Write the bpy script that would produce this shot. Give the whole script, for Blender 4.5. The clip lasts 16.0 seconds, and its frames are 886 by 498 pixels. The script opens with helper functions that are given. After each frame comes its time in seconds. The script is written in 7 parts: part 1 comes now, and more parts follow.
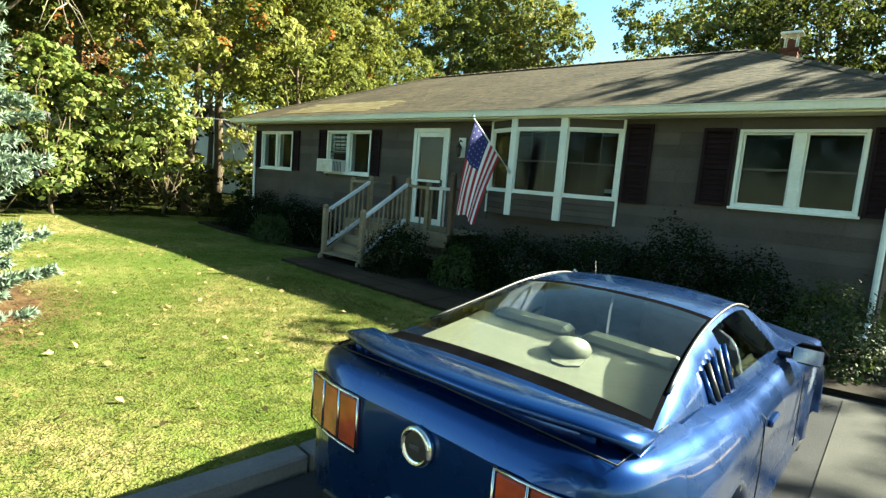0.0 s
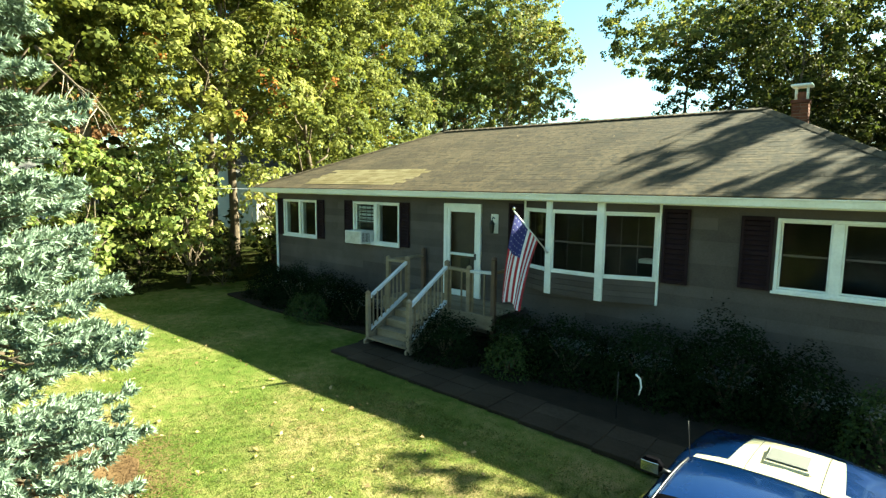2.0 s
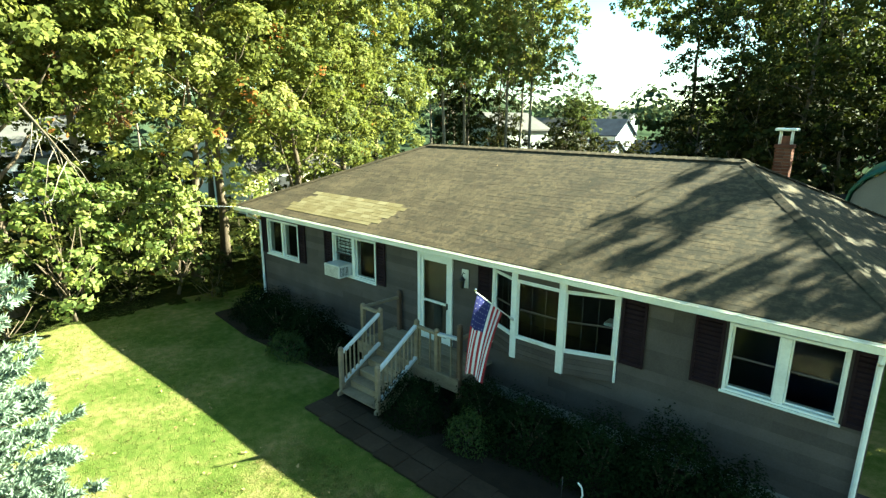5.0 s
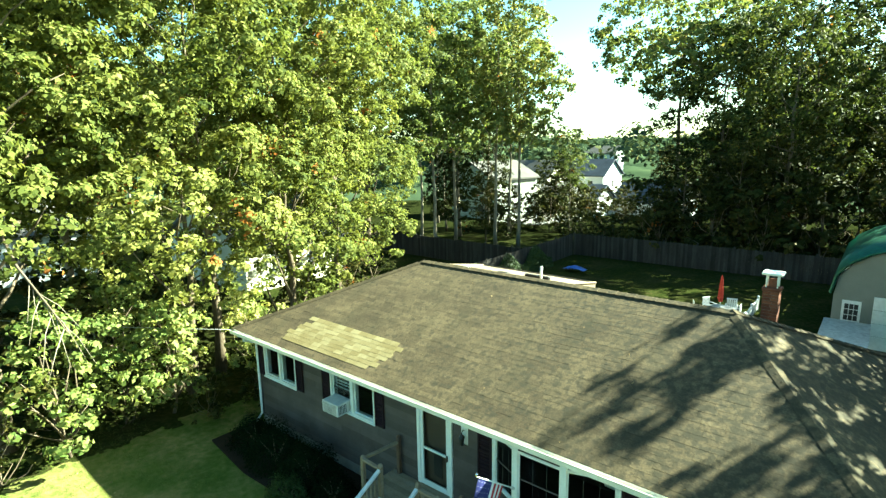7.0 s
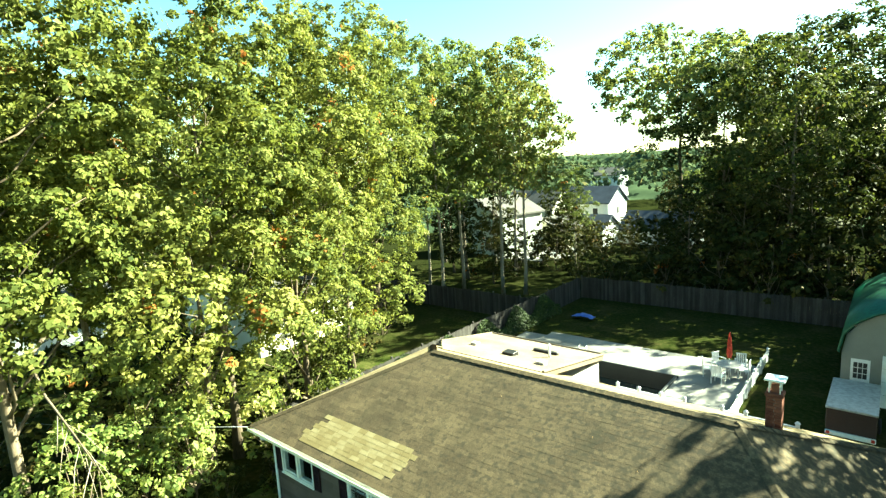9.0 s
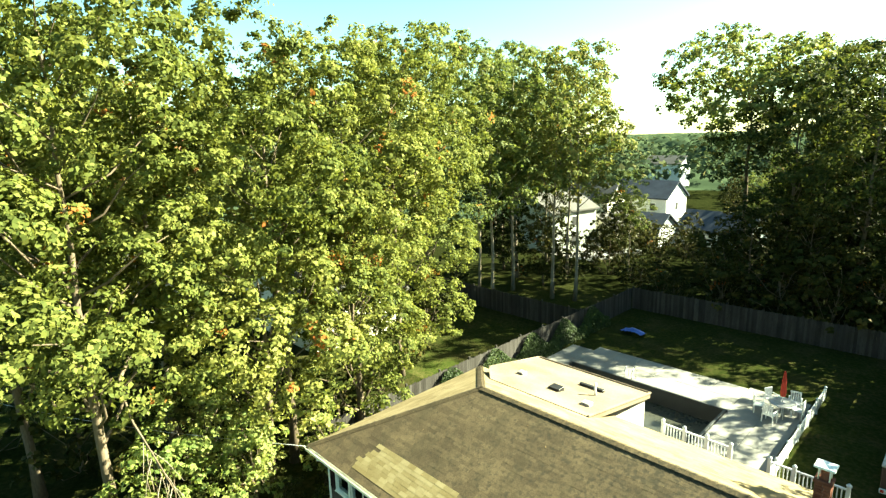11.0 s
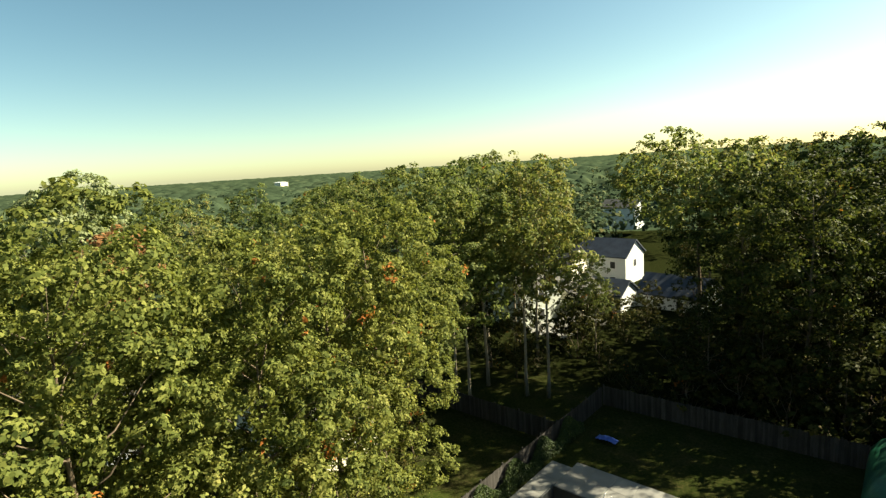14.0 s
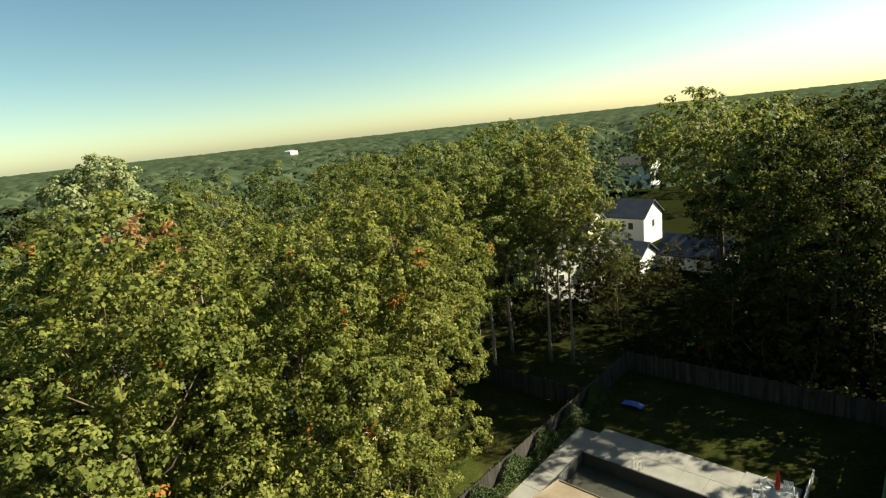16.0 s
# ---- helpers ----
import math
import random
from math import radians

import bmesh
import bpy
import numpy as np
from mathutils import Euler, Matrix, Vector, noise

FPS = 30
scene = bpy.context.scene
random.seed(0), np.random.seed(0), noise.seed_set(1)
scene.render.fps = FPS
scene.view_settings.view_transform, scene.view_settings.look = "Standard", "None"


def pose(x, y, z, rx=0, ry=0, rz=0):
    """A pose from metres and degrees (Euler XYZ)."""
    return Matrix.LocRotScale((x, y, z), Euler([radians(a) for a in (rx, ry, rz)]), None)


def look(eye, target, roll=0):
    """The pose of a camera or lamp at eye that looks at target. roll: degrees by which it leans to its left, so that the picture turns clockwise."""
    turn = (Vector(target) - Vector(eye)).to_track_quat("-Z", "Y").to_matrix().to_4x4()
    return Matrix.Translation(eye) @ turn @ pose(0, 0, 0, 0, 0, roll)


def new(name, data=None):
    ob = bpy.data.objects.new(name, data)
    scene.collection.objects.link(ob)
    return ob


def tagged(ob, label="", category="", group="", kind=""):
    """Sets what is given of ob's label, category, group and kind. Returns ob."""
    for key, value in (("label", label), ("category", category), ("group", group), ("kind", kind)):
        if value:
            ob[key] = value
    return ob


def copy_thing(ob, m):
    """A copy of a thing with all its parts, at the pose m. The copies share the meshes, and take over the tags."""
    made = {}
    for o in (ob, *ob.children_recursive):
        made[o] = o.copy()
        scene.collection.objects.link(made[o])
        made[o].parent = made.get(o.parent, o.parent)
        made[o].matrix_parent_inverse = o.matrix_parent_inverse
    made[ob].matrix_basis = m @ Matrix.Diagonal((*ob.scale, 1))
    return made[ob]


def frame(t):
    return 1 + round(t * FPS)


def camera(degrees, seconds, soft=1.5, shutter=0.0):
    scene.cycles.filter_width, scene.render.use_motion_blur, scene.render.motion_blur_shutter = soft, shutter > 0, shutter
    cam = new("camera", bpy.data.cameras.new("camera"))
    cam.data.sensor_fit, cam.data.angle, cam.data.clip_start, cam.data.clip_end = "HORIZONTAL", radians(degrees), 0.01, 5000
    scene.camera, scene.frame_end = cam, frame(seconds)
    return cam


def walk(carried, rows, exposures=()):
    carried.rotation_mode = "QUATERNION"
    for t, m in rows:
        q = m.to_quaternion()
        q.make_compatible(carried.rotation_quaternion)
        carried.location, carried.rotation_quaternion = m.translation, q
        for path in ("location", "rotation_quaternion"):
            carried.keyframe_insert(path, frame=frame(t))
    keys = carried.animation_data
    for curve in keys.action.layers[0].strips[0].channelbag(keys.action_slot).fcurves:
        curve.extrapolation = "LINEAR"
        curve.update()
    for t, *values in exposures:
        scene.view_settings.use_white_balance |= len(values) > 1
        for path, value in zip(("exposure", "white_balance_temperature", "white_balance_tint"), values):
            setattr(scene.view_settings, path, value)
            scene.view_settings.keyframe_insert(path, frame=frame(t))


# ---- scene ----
cam = camera(79.3, 16.0, soft=1.35)
PATH = [
    (0, (9.266, -9.379, 1.834), (2.836, -1.819, 0.609), 4.71),
    (0.5, (9.159, -9.599, 1.784), (2.290, -2.509, 0.188), 2.97),
    (1, (9.027, -9.825, 2.222), (2.212, -2.784, 0.228), 1.36),
    (1.5, (8.838, -9.772, 3.016), (2.514, -2.311, 0.935), 2.90),
    (2, (8.515, -10.149, 3.510), (2.166, -2.515, 2.318), 0.61),
    (2.5, (8.461, -10.419, 3.933), (2.126, -2.849, 2.331), -0.30),
    (3, (8.498, -10.708, 4.307), (2.186, -3.219, 2.290), -0.89),
    (3.2, (8.548, -10.891, 4.439), (2.097, -3.644, 2.019), -5.06),
    (5.3, (9.022, -9.215, 6.337), (2.673, -1.810, 4.131), 1.16),
    (5.5, (9.066, -9.573, 6.345), (2.510, -2.217, 4.636), 0.99),
    (6, (8.811, -9.505, 7.509), (2.621, -1.827, 5.852), 2.03),
    (6.5, (8.909, -9.163, 8.760), (2.472, -1.734, 6.923), -1.82),
    (7, (8.550, -8.984, 9.247), (2.261, -1.449, 7.335), -1.01),
    (7.5, (8.589, -8.875, 10.094), (2.089, -1.521, 8.176), -1.28),
    (8, (8.299, -8.880, 10.760), (2.096, -1.196, 9.188), -0.04),
    (8.5, (8.214, -8.890, 11.298), (1.902, -1.287, 9.760), -1.52),
    (9, (8.682, -8.962, 11.803), (2.250, -1.467, 10.241), -3.33),
    (9.2, (8.337, -8.827, 11.707), (1.805, -1.420, 10.134), -2.17),
    (11.3, (8.824, -9.260, 14.917), (1.680, -2.548, 12.945), -2.25),
    (11.5, (8.938, -9.356, 15.382), (1.846, -2.476, 13.846), -2.61),
    (12, (9.185, -9.304, 16.933), (2.300, -2.212, 15.417), -0.20),
    (12.5, (8.575, -9.221, 18.486), (1.508, -2.634, 15.901), -2.53),
    (13, (8.986, -9.855, 19.801), (1.952, -2.982, 17.988), -4.28),
    (13.5, (8.642, -9.703, 20.939), (1.748, -2.644, 19.314), -4.40),
    (14, (8.457, -9.607, 21.725), (1.846, -2.267, 20.168), -3.81),
    (14.5, (7.778, -9.278, 22.539), (1.099, -2.152, 20.388), -5.81),
    (15, (7.784, -9.664, 22.942), (1.065, -2.532, 20.947), -7.78),
    (15.5, (7.748, -9.917, 23.061), (0.882, -2.882, 21.224), -7.80),
    (16, (7.959, -10.123, 22.876), (1.219, -3.080, 20.644), -6.31),
]
EXPOSURES = [(0.0, 2.98, 6800, -6), (1.5, 3.12, 6800, -12), (3.0, 3.1, 6900, -6), (6.5, 3.46, 6300, -23), (9.0, 3.44, 6800, -22), (11.3, 3.16, 7500, -15), (12.5, 2.7, 7900, -10), (13.6, 2.2, 7800, -3), (14.5, 1.8, 7300, 0), (16.0, 1.74, 7400, 0)]
walk(cam, [(t, look(e, a, r)) for t, e, a, r in PATH], EXPOSURES)

# ---------------------------------------------------------------- light
SUN_AZ = radians(37.0)      # from +y towards +x
SUN_EL = radians(32.5)
world = bpy.data.worlds.new("sky")
scene.world = world
world.use_nodes = True
wn, wl = world.node_tree.nodes, world.node_tree.links
sky = wn.new("ShaderNodeTexSky")
sky.sky_type = "NISHITA"
sky.sun_disc = False
sky.sun_elevation = SUN_EL
sky.sun_rotation = SUN_AZ
sky.dust_density = 0.7
sky.air_density = 0.75
sky.ozone_density = 1.3
bg = wn["Background"]
bg.inputs["Strength"].default_value = 0.058
tone = wn.new("ShaderNodeHueSaturation")
tone.inputs["Saturation"].default_value = 1.2
wl.new(sky.outputs["Color"], tone.inputs["Color"])
haze = wn.new("ShaderNodeMix")
haze.data_type, haze.blend_type = "RGBA", "MULTIPLY"
haze.inputs[0].default_value = 1.0
haze.inputs[7].default_value = (1.0, 0.97, 0.78, 1)
wl.new(tone.outputs["Color"], haze.inputs[6])
wl.new(haze.outputs[2], bg.inputs["Color"])
sun_data = bpy.data.lights.new("sun", "SUN")
sun_data.energy = 5.0
sun_data.angle = radians(0.5)
sun_data.color = (1.0, 0.93, 0.8)
sun = new("sun", sun_data)
sun_dir = Vector((math.sin(SUN_AZ) * math.cos(SUN_EL), math.cos(SUN_AZ) * math.cos(SUN_EL), math.sin(SUN_EL)))
sun.matrix_world = look(sun_dir * 60, (0, 0, 0))

# ---------------------------------------------------------------- materials
def mat(name, build):
    m = bpy.data.materials.new(name)
    m.use_nodes = True
    nt = m.node_tree
    build(nt, nt.nodes["Principled BSDF"])
    return m


def node(nt, kind, **values):
    n = nt.nodes.new(kind)
    for k, v in values.items():
        if k in ("operation", "blend_type", "data_type", "feature", "noise_dimensions", "interpolation_type"):
            if k == "operation":
                n.operation = v
            elif k == "blend_type":
                n.blend_type = v
            elif k == "data_type":
                n.data_type = v
            elif k == "feature":
                n.feature = v
        else:
            n.inputs[k.replace("_", " ")].default_value = v
    return n


def ramp(nt, fac, stops):
    r = nt.nodes.new("ShaderNodeValToRGB")
    el = r.color_ramp.elements
    while len(el) < len(stops):
        el.new(0.5)
    for e, (p, c) in zip(el, stops):
        e.position, e.color = p, (*c, 1)
    nt.links.new(fac, r.inputs["Fac"])
    return r.outputs["Color"]


def world_pos(nt, scale=(1, 1, 1)):
    g = nt.nodes.new("ShaderNodeNewGeometry")
    mp = nt.nodes.new("ShaderNodeMapping")
    mp.inputs["Scale"].default_value = scale
    nt.links.new(g.outputs["Position"], mp.inputs["Vector"])
    return mp.outputs["Vector"]


def noise_tex(nt, vec, scale, detail=4.0, rough=0.55):
    n = node(nt, "ShaderNodeTexNoise", Scale=scale, Detail=detail, Roughness=rough)
    nt.links.new(vec, n.inputs["Vector"])
    return n.outputs["Fac"]


def mix(nt, fac, a, b, mode="MIX"):
    m = nt.nodes.new("ShaderNodeMix")
    m.data_type, m.blend_type = "RGBA", mode
    for socket, v in ((m.inputs[0], fac), (m.inputs[6], a), (m.inputs[7], b)):
        if isinstance(v, (int, float)):
            socket.default_value = v
        elif isinstance(v, tuple):
            socket.default_value = (*v, 1)
        else:
            nt.links.new(v, socket)
    return m.outputs[2]


def maths(nt, op, a, b=0.0):
    m = nt.nodes.new("ShaderNodeMath")
    m.operation = op
    for socket, v in zip(m.inputs, (a, b)):
        if isinstance(v, (int, float)):
            socket.default_value = v
        else:
            nt.links.new(v, socket)
    return m.outputs[0]


def bump(nt, p, height, strength=0.3, distance=0.02):
    b = node(nt, "ShaderNodeBump", Strength=strength, Distance=distance)
    nt.links.new(height, b.inputs["Height"])
    nt.links.new(b.outputs["Normal"], p.inputs["Normal"])


def piece_random(nt):
    g = nt.nodes.new("ShaderNodeNewGeometry")
    o = nt.nodes.new("ShaderNodeObjectInfo")
    return maths(nt, "FRACT", maths(nt, "ADD", g.outputs["Random Per Island"], o.outputs["Random"]))


def rough_surface(name, stops, scale, rough=0.8, fine=20.0, bump_s=0.25, stretch=(1, 1, 1), metal=0.0, vary=0.0):
    def build(nt, p):
        v = world_pos(nt, stretch)
        big, small = noise_tex(nt, v, scale, 5), noise_tex(nt, v, scale * fine, 3)
        f = maths(nt, "ADD", maths(nt, "MULTIPLY", big, 0.65), maths(nt, "MULTIPLY", small, 0.35))
        if vary:
            f = maths(nt, "ADD", f, maths(nt, "MULTIPLY", maths(nt, "SUBTRACT", piece_random(nt), 0.5), vary))
        col = ramp(nt, f, stops)
        nt.links.new(col, p.inputs["Base Color"])
        p.inputs["Roughness"].default_value = rough
        p.inputs["Metallic"].default_value = metal
        p.inputs["Specular IOR Level"].default_value = 0.5 if rough < 0.8 else 0.15
        bump(nt, p, small, bump_s, 0.01)
    return mat(name, build)


def leafy(name, stops, accent=None, accent_amount=0.0, trans=0.38, clump=0.55, gloss=0.2):
    def build(nt, p):
        g = nt.nodes.new("ShaderNodeNewGeometry")
        o = nt.nodes.new("ShaderNodeObjectInfo")
        n1 = noise_tex(nt, g.outputs["Position"], clump, 3)
        f = maths(nt, "ADD", maths(nt, "MULTIPLY", g.outputs["Random Per Island"], 0.4), maths(nt, "MULTIPLY", n1, 0.65))
        f = maths(nt, "ADD", f, maths(nt, "MULTIPLY", maths(nt, "SUBTRACT", o.outputs["Random"], 0.5), 0.25))
        col = ramp(nt, f, stops)
        if accent:
            n2 = noise_tex(nt, g.outputs["Position"], 0.42, 1)
            a = maths(nt, "MULTIPLY", maths(nt, "GREATER_THAN", n2, 1.0 - accent_amount), maths(nt, "GREATER_THAN", g.outputs["Random Per Island"], 0.42))
            col = mix(nt, a, col, accent)
        nt.links.new(col, p.inputs["Base Color"])
        p.inputs["Roughness"].default_value = 0.6
        p.inputs["Specular IOR Level"].default_value = gloss
        t = nt.nodes.new("ShaderNodeBsdfTranslucent")
        nt.links.new(mix(nt, 1.0, col, (1.18, 1.18, 0.82), "MULTIPLY"), t.inputs["Color"])
        s = nt.nodes.new("ShaderNodeMixShader")
        s.inputs[0].default_value = trans
        nt.links.new(p.outputs[0], s.inputs[1])
        nt.links.new(t.outputs[0], s.inputs[2])
        nt.links.new(s.outputs[0], nt.nodes["Material Output"].inputs["Surface"])
    return mat(name, build)


def glossy(name, colour, rough=0.3, metal=0.0, coat=0.0, dirt=0.1):
    def build(nt, p):
        v = world_pos(nt)
        n = noise_tex(nt, v, 6.0, 4)
        dark = tuple(c * (1 - 2.2 * dirt) for c in colour)
        lite = tuple(min(1, c * (1 + dirt)) for c in colour)
        nt.links.new(ramp(nt, n, [(0.3, dark), (0.7, lite)]), p.inputs["Base Color"])
        p.inputs["Roughness"].default_value = rough
        p.inputs["Metallic"].default_value = metal
        p.inputs["Coat Weight"].default_value = coat
    return mat(name, build)


def glass_mat(name, tint=(0.75, 0.8, 0.8), rough=0.0, ior=1.1):
    def build(nt, p):
        p.inputs["Base Color"].default_value = (*tint, 1)
        p.inputs["Roughness"].default_value = rough
        p.inputs["Transmission Weight"].default_value = 1.0
        p.inputs["IOR"].default_value = ior
        p.inputs["Specular IOR Level"].default_value = 0.9
    return mat(name, build)


M_white = rough_surface("white_paint", [(0.3, (0.62, 0.65, 0.64)), (0.6, (0.8, 0.82, 0.8))], 2.0, 0.45, 12, 0.05)
M_gutter = rough_surface("aluminium_gutter", [(0.3, (0.62, 0.6, 0.5)), (0.6, (0.78, 0.76, 0.66))], 1.2, 0.45, 20, 0.05)
M_siding = rough_surface("taupe_siding", [(0.25, (0.05963, 0.0492, 0.04596)), (0.5, (0.08401, 0.07114, 0.06607)), (0.75, (0.1118, 0.09576, 0.08906))], 1.4, 0.85, 25, 0.3, (1, 1, 1), 0, 0.3)
M_found = rough_surface("foundation_block", [(0.3, (0.16, 0.152, 0.144)), (0.7, (0.256, 0.248, 0.232))], 3, 0.9, 14, 0.4)
M_shutter = rough_surface("maroon_shutter", [(0.3, (0.0117, 0.00624, 0.00845)), (0.7, (0.0221, 0.01092, 0.01521))], 4, 0.8, 10, 0.1)
def shingle_nodes(nt, p):
    v = world_pos(nt)
    run = world_pos(nt, (1.6, 0.35, 0.35))
    big, streak, fine = noise_tex(nt, v, 0.5, 5), noise_tex(nt, run, 1.3, 5), noise_tex(nt, v, 26.0, 3)
    f = maths(nt, "ADD", maths(nt, "MULTIPLY", big, 0.46), maths(nt, "MULTIPLY", fine, 0.4))
    f = maths(nt, "ADD", f, maths(nt, "MULTIPLY", piece_random(nt), 0.13))
    col = ramp(nt, f, [(0.3, (0.028, 0.02, 0.0108)), (0.45, (0.06, 0.0445, 0.0245)), (0.6, (0.094, 0.07, 0.0385)), (0.76, (0.15, 0.119, 0.07))])
    # lichen and worn granules in small dark blots, thicker towards the east end
    sep = nt.nodes.new("ShaderNodeSeparateXYZ")
    nt.links.new(v, sep.inputs[0])
    blot = maths(nt, "ADD", noise_tex(nt, v, 7.0, 4), maths(nt, "MULTIPLY", sep.outputs[0], 0.012))
    col = mix(nt, ramp(nt, blot, [(0.5, (0, 0, 0)), (0.66, (0.75, 0.75, 0.75))]), col, (0.024, 0.022, 0.014))
    col = mix(nt, ramp(nt, streak, [(0.48, (0, 0, 0)), (0.68, (0.429, 0.429, 0.429))]), col, (0.02964, 0.02652, 0.01404))
    nt.links.new(col, p.inputs["Base Color"])
    p.inputs["Roughness"].default_value = 0.95
    p.inputs["Specular IOR Level"].default_value = 0.25
    bump(nt, p, fine, 0.5, 0.008)


M_shingle = mat("brown_asphalt_shingle", shingle_nodes)
M_patch = rough_surface("tan_new_shingle", [(0.3, (0.1382, 0.1092, 0.051)), (0.7, (0.2074, 0.1747, 0.0952))], 1.2, 0.95, 50, 0.5, (1, 1, 1), 0, 0.4)
M_tan_shingle = rough_surface("weathered_tan_shingle", [(0.3, (0.13, 0.1, 0.05)), (0.5, (0.19, 0.15, 0.085)), (0.7, (0.24, 0.195, 0.115))], 0.6, 0.95, 45, 0.4, (1, 1, 1), 0, 0.25)
M_flat_roof = rough_surface("rolled_roofing", [(0.3, (0.1, 0.07344, 0.0468)), (0.5, (0.165, 0.1326, 0.0975)), (0.62, (0.2, 0.1632, 0.13)), (0.75, (0.26, 0.1734, 0.091))], 0.5, 0.95, 30, 0.3)
M_wood = rough_surface("weathered_deck_wood", [(0.25, (0.15, 0.1125, 0.075)), (0.55, (0.2475, 0.195, 0.135)), (0.8, (0.315, 0.2625, 0.195))], 2.5, 0.8, 9, 0.3, (1, 1, 3), 0, 0.25)
M_rail = rough_surface("pale_rail_wood", [(0.3, (0.4, 0.42, 0.45)), (0.7, (0.6, 0.62, 0.66))], 3, 0.6, 10, 0.15)
M_darkwood = rough_surface("dark_post_wood", [(0.3, (0.06, 0.035, 0.022)), (0.7, (0.13, 0.08, 0.05))], 3, 0.7, 10, 0.2)
M_fence = rough_surface("old_fence_wood", [(0.25, (0.02212, 0.01935, 0.01707)), (0.55, (0.04276, 0.03871, 0.0351)), (0.8, (0.07004, 0.06451, 0.0607))], 1.5, 0.9, 16, 0.4, (2, 2, 0.4), 0, 0.35)
M_bark = rough_surface("bark", [(0.3, (0.06, 0.045, 0.03)), (0.55, (0.13, 0.1, 0.07)), (0.8, (0.22, 0.18, 0.13))], 2.2, 0.95, 8, 0.8, (1, 1, 0.25))
M_bark_pale = rough_surface("pale_bark", [(0.3, (0.12, 0.1, 0.075)), (0.55, (0.24, 0.2, 0.15)), (0.8, (0.36, 0.31, 0.24))], 2.2, 0.95, 8, 0.8, (1, 1, 0.25))
M_asphalt = rough_surface("asphalt", [(0.25, (0.0176, 0.0184, 0.0208)), (0.55, (0.0288, 0.0296, 0.032)), (0.8, (0.048, 0.048, 0.048))], 0.7, 0.9, 90, 0.4)
M_concrete = rough_surface("concrete", [(0.25, (0.1344, 0.1299, 0.121)), (0.55, (0.2016, 0.1971, 0.1837)), (0.8, (0.2508, 0.2463, 0.2329))], 0.8, 0.85, 40, 0.2)
# lighter copy of the asphalt, sunlight put into the colour
M_lit_asphalt = rough_surface("sunlit_asphalt_tone", [(0.25, (0.039, 0.039, 0.03575)), (0.55, (0.0585, 0.05785, 0.052)), (0.8, (0.08125, 0.078, 0.0715))], 0.7, 0.9, 90, 0.4)
M_kerb = rough_surface("kerb_stone", [(0.25, (0.08, 0.085, 0.095)), (0.6, (0.14, 0.145, 0.16)), (0.8, (0.19, 0.19, 0.2))], 2.5, 0.85, 20, 0.3)
M_soil = rough_surface("dark_bark_mulch", [(0.25, (0.009, 0.00675, 0.0045)), (0.6, (0.021, 0.015, 0.00975)), (0.8, (0.0375, 0.027, 0.018))], 2.5, 0.95, 14, 0.8)
M_walk = rough_surface("worn_brown_path", [(0.25, (0.021, 0.01496, 0.0099)), (0.6, (0.0385, 0.02856, 0.0198)), (0.8, (0.0595, 0.04488, 0.03168))], 1.2, 0.95, 16, 0.5, (1, 1, 1), 0, 0.2)
M_mulch = rough_surface("pine_needle_mulch", [(0.25, (0.036, 0.01872, 0.00864)), (0.5, (0.108, 0.0648, 0.03024)), (0.8, (0.2016, 0.1368, 0.072))], 2.5, 0.95, 14, 0.8)
M_brick = rough_surface("red_brick", [(0.3, (0.08, 0.0288, 0.0192)), (0.7, (0.168, 0.068, 0.044))], 5, 0.9, 10, 0.4, (1, 1, 1), 0, 0.4)
M_dark_glass = glossy("dark_room", (0.012, 0.013, 0.014), 0.6, 0, 0, 0.3)
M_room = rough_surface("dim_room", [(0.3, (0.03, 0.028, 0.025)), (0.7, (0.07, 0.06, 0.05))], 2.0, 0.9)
M_glass = glass_mat("window_glass", (0.72, 0.78, 0.78), 0.0, 1.16)
M_black = glossy("black_plastic", (0.012, 0.012, 0.013), 0.45, 0, 0, 0.2)
M_rubber = rough_surface("rubber", [(0.3, (0.012, 0.012, 0.012)), (0.7, (0.028, 0.028, 0.028))], 10, 0.85)
M_chrome = glossy("bright_metal", (0.75, 0.76, 0.78), 0.15, 1.0, 0, 0.08)
M_steel = glossy("painted_steel_pipe", (0.5, 0.5, 0.5), 0.4, 0.6, 0, 0.15)
M_green_roof = glossy("green_metal_roof", (0.015, 0.085, 0.05), 0.4, 0.3, 0, 0.2)
M_beige_wall = rough_surface("beige_siding", [(0.3, (0.38, 0.35, 0.29)), (0.7, (0.5, 0.47, 0.4))], 1.0, 0.8, 20, 0.15)
M_garage_wall = rough_surface("grey_green_siding", [(0.3, (0.15, 0.155, 0.14)), (0.7, (0.21, 0.215, 0.195))], 1.0, 0.8, 20, 0.15)
M_maroon = rough_surface("dark_maroon_panel", [(0.3, (0.018, 0.008, 0.007)), (0.7, (0.034, 0.016, 0.013))], 2.0, 0.7, 12, 0.1)
M_pale_green_wall = rough_surface("pale_green_siding", [(0.3, (0.3, 0.32, 0.28)), (0.7, (0.4, 0.42, 0.37))], 0.8, 0.8, 20, 0.15)
M_cream_wall = rough_surface("cream_siding", [(0.3, (0.527, 0.4845, 0.374)), (0.7, (0.663, 0.6205, 0.51))], 0.6, 0.8, 20, 0.1)
M_blue_roof = rough_surface("slate_blue_shingle", [(0.3, (0.033, 0.0403, 0.0544)), (0.7, (0.066, 0.0775, 0.102))], 0.8, 0.9, 20, 0.3)
M_grey_roof = rough_surface("grey_shingle", [(0.3, (0.06, 0.0575, 0.055)), (0.7, (0.11, 0.105, 0.1))], 0.8, 0.9, 20, 0.3)
